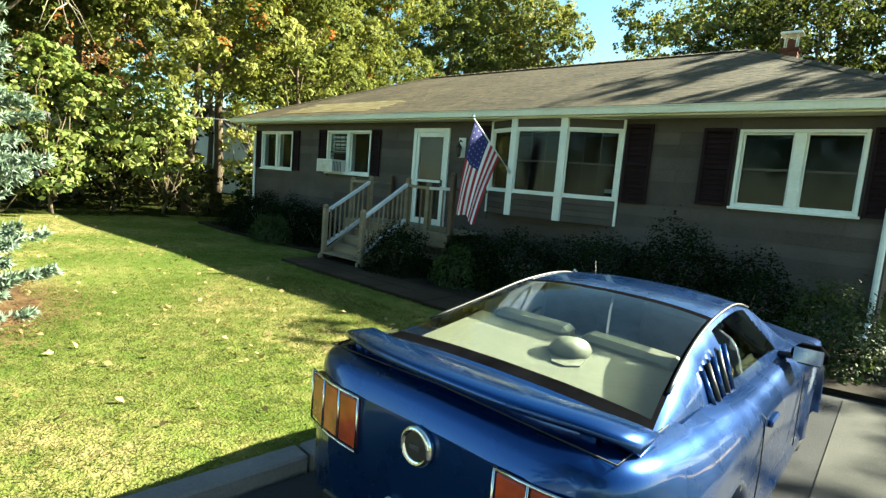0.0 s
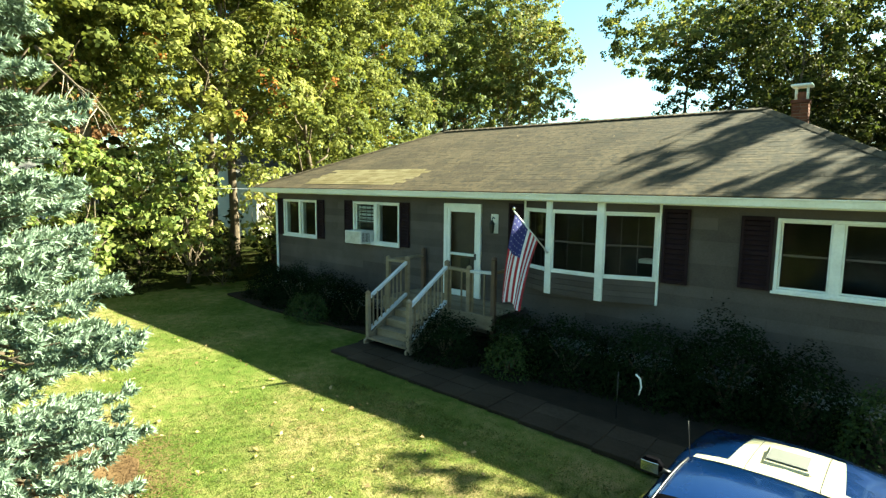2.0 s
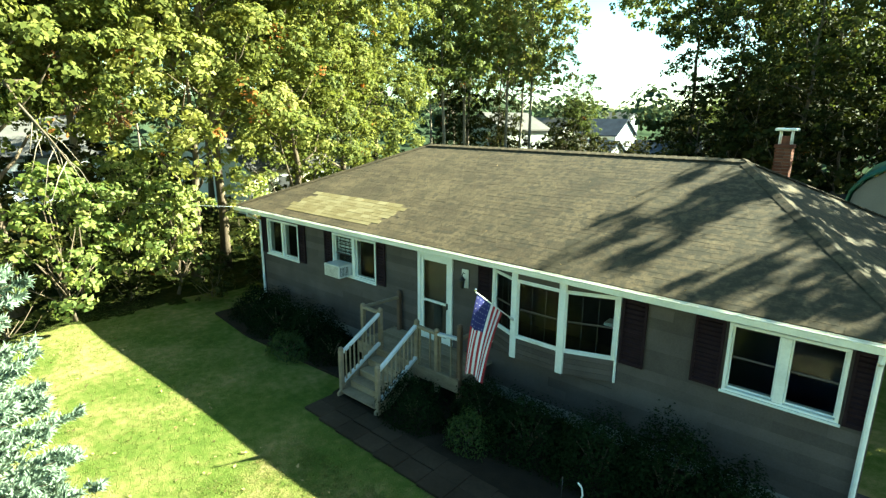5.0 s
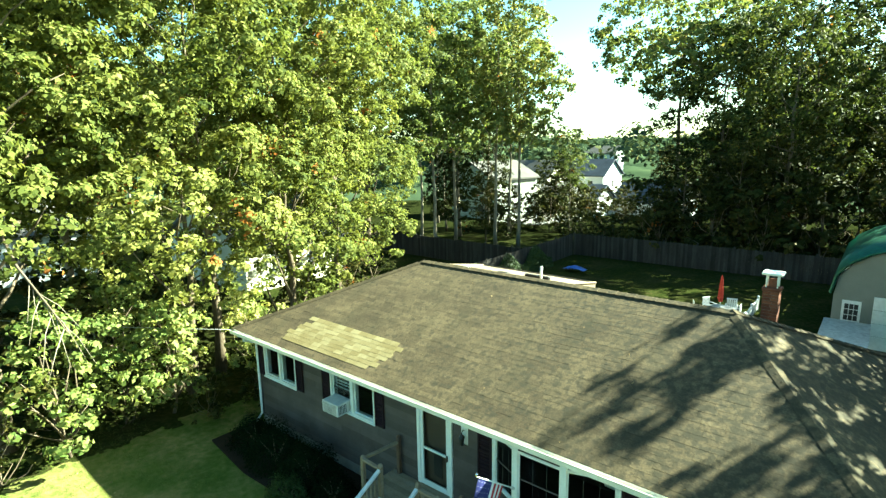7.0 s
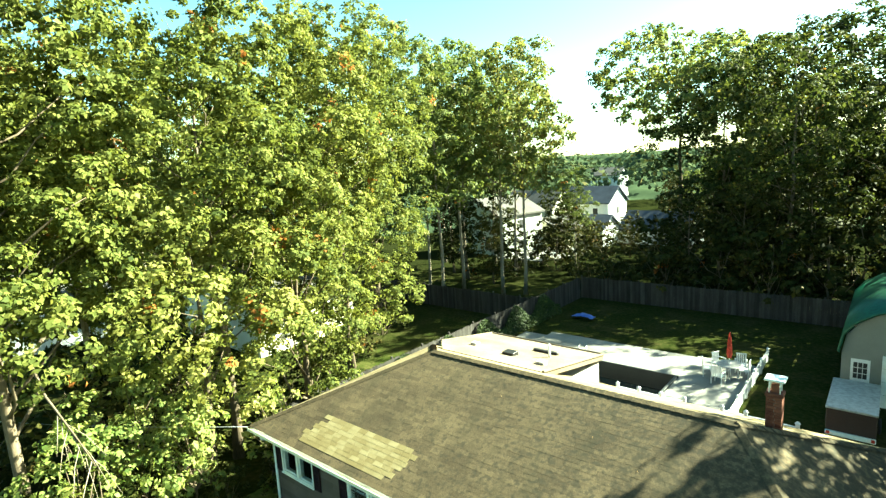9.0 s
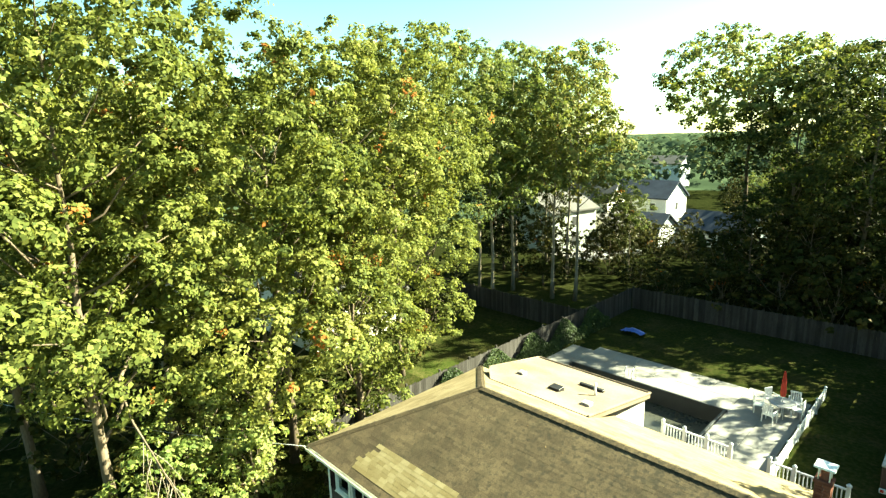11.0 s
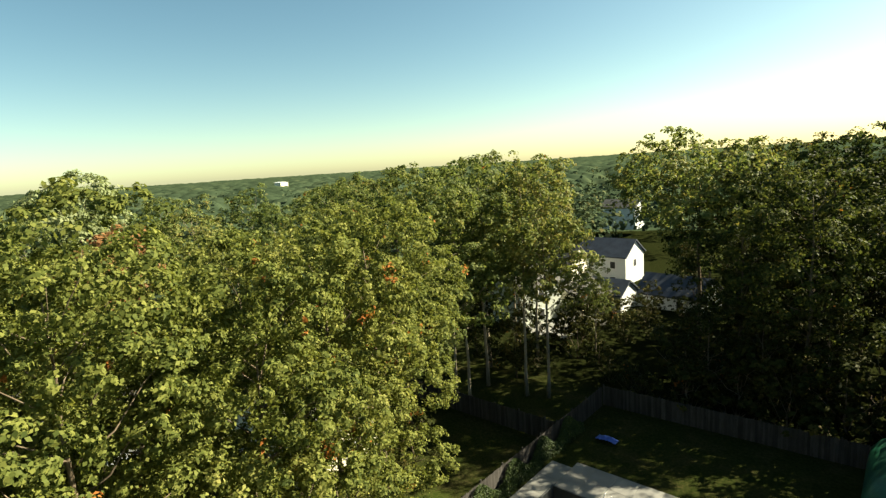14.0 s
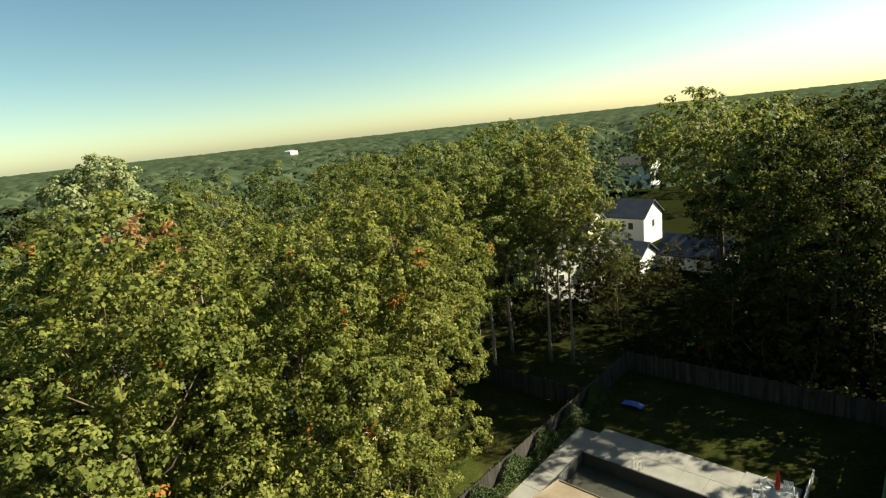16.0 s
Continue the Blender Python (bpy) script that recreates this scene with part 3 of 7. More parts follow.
box("pool_wall", PX0 - 0.05, PX1 + 0.05, PY0 + 0.004, PY0 + 0.12, -1.5, 0.2, M_pool_cover, pool)
box("pool_wall", PX0 + 0.004, PX0 + 0.12, PY0 + 0.12, PY1 - 0.12, -1.5, 0.2, M_pool_cover, pool)
box("pool_wall", PX1 - 0.12, PX1 - 0.004, PY0 + 0.12, PY1 - 0.12, -1.5, 0.2, M_pool_cover, pool)
box("pool_water", PX0 + 0.12, PX1 - 0.12, PY0 + 0.12, PY1 - 0.12, -1.5, -0.75, M_pool_floor, pool)

# ---------------------------------------------------------------- the house
XL, XR, YB = -7.1, 9.15, 8.5          # wall faces; the front face is y = 0
EXL, EXR, EYF, EYB = -7.75, 9.65, -0.45, 9.05
EZ, RZ, RXL, RXR, RY = 3.38, 5.34, -3.5, 6.1, 4.4
house = thing("house", "single-storey taupe house with a brown hipped shingle roof", "house")

# openings of the front wall: x0, x1, z0, z1
WIN = {"a": (-6.7, -4.97, 1.84, 3.0), "b": (-3.27, -1.43, 1.86, 3.02), "d": (7.15, 8.76, 1.83, 3.03)}
DOOR = (0.12, 1.24, 0.83, 3.07)
BAY = (2.42, 5.3, 1.3, 3.2)
OPEN = [*WIN.values(), DOOR, BAY]


def wall_with_holes(x0, x1, z0, z1, holes, y0, y1):
    bm = bmesh.new()
    xs = sorted({x0, x1, *[h[0] for h in holes], *[h[1] for h in holes]})
    for a, b in zip(xs, xs[1:]):
        cuts = sorted((h[2], h[3]) for h in holes if h[0] <= a and h[1] >= b)
        z = z0
        for c0, c1 in cuts:
            if c0 > z:
                box_bm(a, b, y0, y1, z, c0, 0, bm)
            z = c1
        if z < z1:
            box_bm(a, b, y0, y1, z, z1, 0, bm)
    bmesh.ops.remove_doubles(bm, verts=bm.verts, dist=0.0005)
    return bm


front_wall = part("front_wall", wall_with_holes(XL + 0.02, XR - 0.02, 0, 3.25, OPEN, 0.03, 0.22), M_siding, house)
part("rear_wall", box_bm(XL + 0.02, XR - 0.02, YB - 0.2, YB, 0, 3.25), M_siding, house)
part("side_wall", box_bm(XL, XL + 0.2, 0.222, YB - 0.202, 0, 3.25), M_siding, house)
part("side_wall", box_bm(XR - 0.2, XR, 0.222, YB - 0.202, 0, 3.25), M_siding, house)
part("foundation", box_bm(XL + 0.05, XR - 0.05, 0.0, 0.025, -0.3, 0.32), M_found, house)
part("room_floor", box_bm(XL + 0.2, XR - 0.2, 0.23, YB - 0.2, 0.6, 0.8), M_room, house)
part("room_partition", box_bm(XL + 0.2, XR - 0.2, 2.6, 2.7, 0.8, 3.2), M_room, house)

# courses of siding, cut at the openings
COURSE = 0.205
z = 0.32
row = 0
while z < 3.2:
    top = min(z + COURSE, 3.225)
    cuts = sorted((h[0] - 0.0, h[1] + 0.0) for h in OPEN if h[2] < top - 0.03 and h[3] > z + 0.03)
    x = XL
    spans = []
    for c0, c1 in cuts:
        if c0 > x:
            spans.append((x, c0))
        x = c1
    spans.append((x, XR))
    for a, b in spans:
        cuts2 = [a]
        step = 2.4
        nx = a + step * (0.4 + 0.35 * (row % 3))
        while nx < b - 0.3:
            cuts2.append(nx)
            nx += step
        cuts2.append(b)
        for p, q in zip(cuts2, cuts2[1:]):
            bm = bmesh.new()
            vs = [bm.verts.new(c) for c in ((p + 0.002, 0.001, z), (q - 0.002, 0.001, z), (q - 0.002, 0.014, top), (p + 0.002, 0.014, top),
                                            (p + 0.002, 0.028, z), (q - 0.002, 0.028, z), (q - 0.002, 0.028, top), (p + 0.002, 0.028, top))]
            for fc in ((0, 1, 2, 3), (5, 4, 7, 6), (4, 5, 1, 0), (3, 2, 6, 7), (4, 0, 3, 7), (1, 5, 6, 2)):
                bm.faces.new([vs[i] for i in fc])
            part("siding_board", bm, M_siding, front_wall)
    z = top
    row += 1


# windows
def sash(win, x0, x1, z0, z1, y, bars=(1, 1), rail=True, f=0.045, turn=None):
    """One sash: a frame, its glass and its bars, in the plane y (or turned by a matrix)."""
    def put(name, a, b, c, d, e, g, material):
        ob = part(name, box_bm(a, b, c, d, e, g, 0.004 if name != "pane" else 0, None, turn), material, win)
        return ob
    put("sash_frame", x0, x0 + f, y - 0.02, y + 0.02, z0, z1, M_white)
    put("sash_frame", x1 - f, x1, y - 0.02, y + 0.02, z0, z1, M_white)
    put("sash_frame", x0 + f, x1 - f, y - 0.02, y + 0.02, z1 - f, z1, M_white)
    put("sash_frame", x0 + f, x1 - f, y - 0.02, y + 0.02, z0, z0 + f, M_white)
    if rail:
        zm = (z0 + z1) / 2
        put("meeting_rail", x0 + f, x1 - f, y - 0.012, y + 0.012, zm - 0.016, zm + 0.016, M_siding)
    for i in range(1, bars[0]):
        xm = x0 + (x1 - x0) * i / bars[0]
        put("glazing_bar", xm - 0.008, xm + 0.008, y + 0.014, y + 0.026, z0 + f, z1 - f, M_siding)
    for j in range(1, bars[1]):
        zm = z0 + (z1 - z0) * j / bars[1]
        put("glazing_bar", x0 + f, x1 - f, y + 0.014, y + 0.026, zm - 0.008, zm + 0.008, M_siding)
    p = put("pane", x0 + f, x1 - f, y + 0.002, y + 0.006, z0 + f, z1 - f, M_glass)
    p.visible_shadow = False


def twin_window(key, mull, label):
    x0, x1, z0, z1 = WIN[key]
    w = new("window")
    w.parent = house
    w["label"] = label
    t = 0.05
    for a, b, c, d in ((x0, x0 + t, z0, z1), (x1 - t, x1, z0, z1), (x0 + t, x1 - t, z1 - t, z1), (x0 + t, x1 - t, z0, z0 + t)):
        box("casing", a, b, -0.035, 0.2, c, d, M_white, w)
    box("window_sill", x0 - 0.03, x1 + 0.03, -0.07, -0.03, z0 - 0.03, z0 + 0.012, M_white, w)
    xm = (x0 + x1) / 2
    box("mullion", xm - mull / 2, xm + mull / 2, -0.03, 0.2, z0 + t, z1 - t, M_white, w)
    return w, (x0 + t, xm - mull / 2, z0 + t, z1 - t), (xm + mull / 2, x1 - t, z0 + t, z1 - t)


w, l, r = twin_window("a", 0.1, "white twin window with dark panes")
sash(w, *l, 0.06, (1, 1), False, 0.03)
sash(w, *r, 0.06, (1, 1), False, 0.03)
w, l, r = twin_window("b", 0.12, "white twin window holding an air conditioner")
sash(w, *l, 0.06, (4, 5), True, 0.03)
sash(w, *r, 0.06, (1, 1), False, 0.03)
for i in range(5):
    zz = 2.42 + 0.1 * i
    box("blind_slat", l[0] + 0.05, l[1] - 0.05, 0.1, 0.11, zz, zz + 0.06, M_plastic_white, w)
w, l, r = twin_window("d", 0.15, "white twin sash window reflecting trees")
sash(w, *l, 0.06, (1, 1), True, 0.026)
sash(w, *r, 0.06, (1, 1), True, 0.026)


# louvred shutters
def shutter(x0, x1, z0, z1):
    s = new("shutter")
    s.parent = house
    s["label"] = "dark maroon louvred shutter"
    box("backing", x0 + 0.05, x1 - 0.05, -0.012, -0.009, z0 + 0.02, z1 - 0.02, M_shutter, s, "", 0)
    box("stile", x0, x0 + 0.05, -0.05, -0.008, z0, z1, M_shutter, s)
    box("stile", x1 - 0.05, x1, -0.05, -0.008, z0, z1, M_shutter, s)
    for a, b in ((z0, z0 + 0.06), (z1 - 0.06, z1), ((z0 + z1) / 2 - 0.03, (z0 + z1) / 2 + 0.03)):
        box("rail", x0 + 0.05, x1 - 0.05, -0.048, -0.01, a, b, M_shutter, s)
    n = 14
    for i in range(n):
        zz = z0 + 0.08 + (z1 - z0 - 0.16) * i / (n - 1)
        m = Matrix.Translation((0, -0.028, zz)) @ Matrix.Rotation(radians(35), 4, "X")
        part("louvre", box_bm(x0 + 0.05, x1 - 0.05, -0.022, 0.022, -0.004, 0.004, 0, None, m), M_shutter, s)


for a, b, c, d in ((-7.04, -6.74, 1.84, 3.02), (-4.93, -4.6, 1.84, 3.02), (-3.64, -3.31, 1.86, 3.04), (-1.39, -1.06, 1.86, 3.04),
                   (2.0, 2.38, 1.75, 3.12), (5.36, 5.82, 1.75, 3.12), (6.63, 7.1, 1.83, 3.05), (8.8, 9.12, 1.83, 3.05)):
    shutter(a, b, c, d)

# front door with storm door
d = new("door")
d.parent = house
d["label"] = "white storm door over a dark entrance door"
x0, x1, z0, z1 = DOOR
for a, b, c, e in ((x0, x0 + 0.1, z0, z1), (x1 - 0.1, x1, z0, z1), (x0 + 0.1, x1 - 0.1, z1 - 0.1, z1)):
    box("casing", a, b, -0.04, 0.2, c, e, M_white, d)
for a, b, c, e in ((x0 + 0.1, x0 + 0.19, z0, z1 - 0.1), (x1 - 0.19, x1 - 0.1, z0, z1 - 0.1), (x0 + 0.19, x1 - 0.19, z1 - 0.2, z1 - 0.1), (x0 + 0.19, x1 - 0.19, z0, z0 + 0.14), (x0 + 0.19, x1 - 0.19, 1.82, 1.88)):
    box("storm_door_frame", a, b, -0.02, 0.03, c, e, M_white, d)
box("entrance_door", x0 + 0.1, x1 - 0.1, 0.12, 0.17, z0, z1 - 0.1, M_darkwood, d)
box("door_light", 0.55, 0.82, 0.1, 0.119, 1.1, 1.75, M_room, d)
p = box("pane", x0 + 0.19, x1 - 0.19, 0.0, 0.005, z0 + 0.14, z1 - 0.2, M_glass, d, "", 0)
p.visible_shadow = False
box("door_handle", x1 - 0.17, x1 - 0.13, -0.06, -0.02, 1.75, 1.9, M_black, d)

# bay window: three canted panels between white posts
bay = new("bay_window")
bay.parent = house
bay["label"] = "white canted bay window with siding skirt"
YBAY = -0.36
BP = [(2.42, -0.012), (3.2, YBAY), (4.3, YBAY), (5.3, -0.012)]
for (xa, ya), (xb, yb) in zip(BP, BP[1:]):
    length = math.hypot(xb - xa, yb - ya)
    m = Matrix.Translation((xa, ya, 0)) @ Matrix.Rotation(math.atan2(yb - ya, xb - xa), 4, "Z")
    for zz in range(4):
        part("skirt_board", box_bm(0.02, length - 0.02, 0.0, 0.03, 1.31 + zz * 0.11, 1.415 + zz * 0.11, 0.004, None, m), M_siding, bay)
    part("head_panel", box_bm(0.02, length - 0.02, 0.0, 0.03, 3.04, 3.2, 0.004, None, m), M_siding, bay)
    for a, b, c, e in ((0.02, 0.075, 1.75, 3.04), (length - 0.075, length - 0.02, 1.75, 3.04), (0.075, length - 0.075, 2.985, 3.04), (0.075, length - 0.075, 1.75, 1.805)):
        part("casing", box_bm(a, b, -0.012, 0.05, c, e, 0.004, None, m), M_white, bay)
    sash(bay, 0.075, length - 0.075, 1.805, 2.985, 0.03, (3, 2), True, 0.022, m)
for (x, y), w in zip(BP, (0.022, 0.068, 0.075, 0.022)):
    box("post", x - w, x + w, y - 0.03, y + 0.06 if w > 0.06 else 0.0, 1.3, 3.2, M_white, bay)
part("seat_board", prism_bm([BP[0], BP[1], BP[2], BP[3]], 1.3, 1.309), M_siding, bay)
part("bay_roof", prism_bm([(2.42, 0.22), BP[0], BP[1], BP[2], BP[3], (5.3, 0.22)], 3.2, 3.215), M_white, bay)
box("room_thing", 4.5, 4.95, 1.2, 1.5, 1.9, 1.98, M_white, bay)

# roof: four slopes of sheathing, then shingles
def slope_z(x, y):
    return EZ + min((y - EYF) / (RY - EYF), (EYB - y) / (EYB - RY), (x - EXL) / (RXL - EXL), (EXR - x) / (EXR - RXR)) * (RZ - EZ)


roof = new("roof")
roof.parent = house
roof["label"] = "brown asphalt shingle hip roof with a tan patch"
CF = [(EXL, EYF, EZ), (EXR, EYF, EZ), (EXR, EYB, EZ), (EXL, EYB, EZ)]
RL, RR = (RXL, RY, RZ), (RXR, RY, RZ)
bm = bmesh.new()
vs = [bm.verts.new(c) for c in (*CF, RL, RR)]
lo = [bm.verts.new((c[0], c[1], EZ - 0.13)) for c in CF]
for fc in ((0, 1, 5, 4), (1, 2, 5), (2, 3, 4, 5), (3, 0, 4)):
    bm.faces.new([vs[i] for i in fc])
bm.faces.new(lo[::-1])
for i in range(4):
    bm.faces.new((vs[i], lo[i], lo[(i + 1) % 4], vs[(i + 1) % 4]))
part("sheathing", bm, M_shingle, roof)


def clip_span(poly, s, t0):
    """Where the level line v = s crosses a convex polygon in (u, v)."""
    us = []
    for (u0, v0), (u1, v1) in zip(poly, poly[1:] + poly[:1]):
        if (v0 - s) * (v1 - s) <= 0 and v0 != v1:
            us.append(u0 + (u1 - u0) * (s - v0) / (v1 - v0))
    return (min(us), max(us)) if len(us) >= 2 else None


SH_W, SH_E, SH_T = 0.42, 0.145, 0.006
shingle_box = {}


def shingle_slope(origin, along, up, poly, near=None, seed=0, material=None):
    """Shingles over a slope: along the eave and up it; poly in (u, v). Those in the stretch near become parts."""
    g = np.random.default_rng(seed)
    along, up = Vector(along).normalized(), Vector(up).normalized()
    nor = along.cross(up).normalized()
    vmax = max(v for _, v in poly)
    verts, quads = [], []
    n_rows = int(vmax / SH_E)
    for i in range(n_rows):
        v = i * SH_E
        lohi = clip_span(poly, min(v + 0.06, vmax - 0.001), 0)
        if not lohi:
            continue
        u = lohi[0] - SH_W * (0.5 if i % 2 else 0.0) - g.uniform(0, 0.08)
        while u < lohi[1]:
            a, b = max(u, lohi[0]), min(u + SH_W - 0.006, lohi[1])
            u += SH_W
            if b - a < 0.05:
                continue
            lift = g.uniform(0, 0.003)
            p = [Vector(origin) + along * q + up * r + nor * h for q, r, h in
                 ((a, v - 0.02, SH_T + lift), (b, v - 0.02, SH_T + lift), (b, v + SH_E, 0.006), (a, v + SH_E, 0.006),
                  (a, v - 0.02, 0.0), (b, v - 0.02, 0.0))]
            fcs = ((0, 1, 2, 3), (4, 5, 1, 0), (4, 0, 3), (5, 2, 1))
            if near and near[0] < a < near[1] and near[2] < v < near[3]:
                me = bpy.data.meshes.new("shingle")
                me.from_pydata([q[:] for q in p], [], fcs)
                link_mesh("shingle", me, M_shingle, roof)
            else:
                k = len(verts)
                verts += [q[:] for q in p]
                quads += [tuple(k + i2 for i2 in fc) for fc in fcs]
    me = bpy.data.meshes.new("shingles")
    me.from_pydata(verts, [], quads)
    ob = link_mesh("shingles", me, material or M_shingle, roof)
    ob["kind"] = "stuff"


run_f = math.hypot(RY - EYF, RZ - EZ)
run_b = math.hypot(EYB - RY, RZ - EZ)
run_l = math.hypot(RXL - EXL, RZ - EZ)
run_r = math.hypot(EXR - RXR, RZ - EZ)
LX, LY = EXR - EXL, EYB - EYF
shingle_slope((EXL, EYF, EZ), (1, 0, 0), (0, RY - EYF, RZ - EZ), [(0, 0), (LX, 0), (RXR - EXL, run_f), (RXL - EXL, run_f)], (11.2, 16.2, -1, 4.3), 1)
shingle_slope((EXR, EYB, EZ), (-1, 0, 0), (0, RY - EYB, RZ - EZ), [(0, 0), (LX, 0), (EXR - RXL, run_b), (EXR - RXR, run_b)], None, 2, M_tan_shingle)
shingle_slope((EXR, EYF, EZ), (0, 1, 0), (RXR - EXR, 0, RZ - EZ), [(0, 0), (LY, 0), (RY - EYF, run_r)], None, 3)
shingle_slope((EXL, EYB, EZ), (0, -1, 0), (RXL - EXL, 0, RZ - EZ), [(0, 0), (LY, 0), (EYB - RY, run_l)], None, 4, M_tan_shingle)

# ridge and hip caps
def cap_line(p, q):
    p, q = Vector(p), Vector(q)
    n = int((q - p).length / 0.25)
    side = (q - p).cross(Vector((0, 0, 1))).normalized()
    for i in range(n):
        bm = bmesh.new()
        a, b = p.lerp(q, i / n), p.lerp(q, (i + 1.15) / n)
        vs = []
        for c, h in ((a, 0.03), (b, 0.045)):
            vs += [bm.verts.new(c + side * 0.15 + Vector((0, 0, h - 0.055))), bm.verts.new(c + Vector((0, 0, h))), bm.verts.new(c - side * 0.15 + Vector((0, 0, h - 0.055)))]
        bm.faces.new((vs[0], vs[1], vs[4], vs[3]))
        bm.faces.new((vs[1], vs[2], vs[5], vs[4]))
        bm.faces.new((vs[3], vs[4], vs[5]))
        part("ridge_cap", bm, M_shingle, roof)


cap_line(RL, RR)
for c, r in ((CF[0], RL), (CF[3], RL), (CF[1], RR), (CF[2], RR)):
    cap_line(c, r)

# tan patch of newer shingles with ragged ends
g = np.random.default_rng(9)
up = Vector((0, RY - EYF, RZ - EZ)).normalized()
nor = Vector((1, 0, 0)).cross(up)
for i in range(8):
    x = -5.45 + 0.08 * i + g.uniform(-0.2, 0.2)
    end = -1.35 + 0.04 * i + g.uniform(-0.3, 0.15)
    v = 0.3 + i * SH_E
    x -= 0.15 * (i % 2)
    while x < end:
        b = min(x + 0.33, end)
        o = Vector((0, EYF, EZ))
        hh = 0.0125 + g.uniform(0, 0.003)
        p = [o + Vector((q, 0, 0)) + up * r + nor * h for q, r, h in ((x, v - 0.02, hh), (b - 0.004, v - 0.02, hh), (b - 0.004, v + SH_E, 0.011), (x, v + SH_E, 0.011), (x, v - 0.02, 0.0), (b - 0.004, v - 0.02, 0.0), (b - 0.004, v + SH_E, 0.0), (x, v + SH_E, 0.0))]
        me = bpy.data.meshes.new("tan_shingle")
        me.from_pydata([q[:] for q in p], [], [(0, 1, 2, 3), (4, 5, 1, 0), (4, 0, 3, 7), (5, 6, 2, 1)])
        link_mesh("tan_shingle", me, M_patch, roof)
        x = b

# gutters, downspouts, fascia, soffit
gut = new("gutter")
gut.parent = house
for x0, x1, y0, y1 in ((EXL - 0.02, EXR + 0.02, EYF - 0.115, EYF - 0.105), ):
    box("gutter_face", x0, x1, y0, y1, 3.225, 3.345, M_gutter, gut)
    box("gutter_lip", x0, x1, y0 - 0.018, y0 + 0.004, 3.33, 3.352, M_gutter, gut)
    box("gutter_floor", x0, x1, y1, EYF - 0.004, 3.225, 3.235, M_gutter, gut)
box("fascia", EXL, EXR, EYF - 0.004, EYF + 0.015, 3.2, 3.355, M_gutter, house)
for xa, xb in ((EXL, EXL + 0.02), (EXR - 0.02, EXR)):
    box("fascia", xa, xb, EYF + 0.016, EYB, 3.2, 3.355, M_gutter, house)
box("soffit", EXL + 0.02, EXR - 0.02, EYF + 0.016, 0.02, 3.216, 3.232, M_gutter, house)
for x in (XL + 0.06, XR - 0.06):
    s = new("downspout")
    s.parent = house
    part("spout_pipe", tube_bm([(x, EYF - 0.05, 3.23), (x, EYF - 0.05, 3.12), (x, -0.06, 2.9), (x, -0.06, 0.4), (x - 0.02, -0.3, 0.18)], 0.042, 8), M_white, s)

# slim brick chimney through the rear slope
ch = new("chimney")
ch.parent = house
ch["label"] = "slim red brick chimney with a white flat cap"
cx, cy = 6.62, 5.95
box("stack", cx - 0.15, cx + 0.15, cy - 0.15, cy + 0.15, 3.6, 5.66, M_found, ch)
zz, k = 4.5, 0
while zz < 5.58:
    for q in range(4):
        for j in range(2):
            o = -0.175 + 0.18 * j + (0.0 if k % 2 else 0.03)
            m = Matrix.Translation((cx, cy, zz)) @ Matrix.Rotation(q * math.pi / 2, 4, "Z")
            part("brick", box_bm(max(-0.172, o), min(0.172, o + 0.172), -0.175, -0.148, 0, 0.066, 0, None, m), M_brick, ch)
    zz += 0.078
    k += 1
box("crown", cx - 0.2, cx + 0.2, cy - 0.2, cy + 0.2, zz, zz + 0.09, M_brick, ch, "", 0.015)
for sx in (-1, 1):
    for sy in (-1, 1):
        tube("cap_leg", [(cx + 0.12 * sx, cy + 0.12 * sy, zz + 0.08), (cx + 0.12 * sx, cy + 0.12 * sy, 6.0)], 0.018, M_white, ch, "", 6)
part("flue", lathe_bm([(0.09, 0), (0.09, 0.2), (0.07, 0.2)], 12, (cx, cy, zz + 0.085)), M_brick, ch)
part("cap", box_bm(cx - 0.23, cx + 0.23, cy - 0.21, cy + 0.21, 5.995, 6.06, 0.02), M_white, ch, "white flat cap slab")

# low-slope rear extension
ext = new("rear_extension")
ext.parent = house
ext["label"] = "rear extension with a pale rolled low-slope roof"
sz = lambda y: 3.5 + 0.19 * (11.6 - y)
top = [(-5.0, 6.6, sz(6.6)), (-0.4, 6.6, sz(6.6)), (-0.4, 11.6, sz(11.6)), (-6.1, 11.6, sz(11.6)), (-6.1, 7.8, sz(7.8))]
part("rolled_roof", slab_bm(top, 0.22), M_flat_roof, ext)
for (p, q) in ((top[1], top[2]), (top[2], top[3]), (top[3], top[4])):
    part("roof_edge", tube_bm([(p[0], p[1], p[2] + 0.015), (q[0], q[1], q[2] + 0.015)], 0.05, 6), M_flat_roof, ext)
box("extension_wall", -5.95, -0.55, 8.5, 11.45, 0, 3.2, M_beige_wall, ext)
box("roof_hatch", -3.0, -2.5, 7.9, 8.3, sz(8.3), sz(7.9) + 0.1, M_black, ext)
box("vent", -2.6, -1.5, 9.6, 9.75, sz(9.75), sz(9.6) + 0.1, M_black, ext)
box("vent", -4.9, -4.6, 8.3, 8.6, sz(8.6), sz(8.3) + 0.1, M_steel, ext)
box("vent", -1.25, -0.9, 7.5, 7.8, sz(7.8), sz(7.5) + 0.1, M_steel, ext)
tube("vent_pipe", [(-1.5, 9.0, sz(9.0) - 0.1), (-1.5, 9.0, sz(9.0) + 0.55)], 0.05, M_white, ext, "white vent pipe")

# twigs and leaves caught on the shingles
g = np.random.default_rng(23)
m_ = 20
lx_, ly_ = g.uniform(-6.0, 8.6, m_), g.uniform(-0.3, 4.0, m_)
c_ = np.stack([lx_, ly_, [slope_z(a, b) + 0.014 for a, b in zip(lx_, ly_)]], 1)
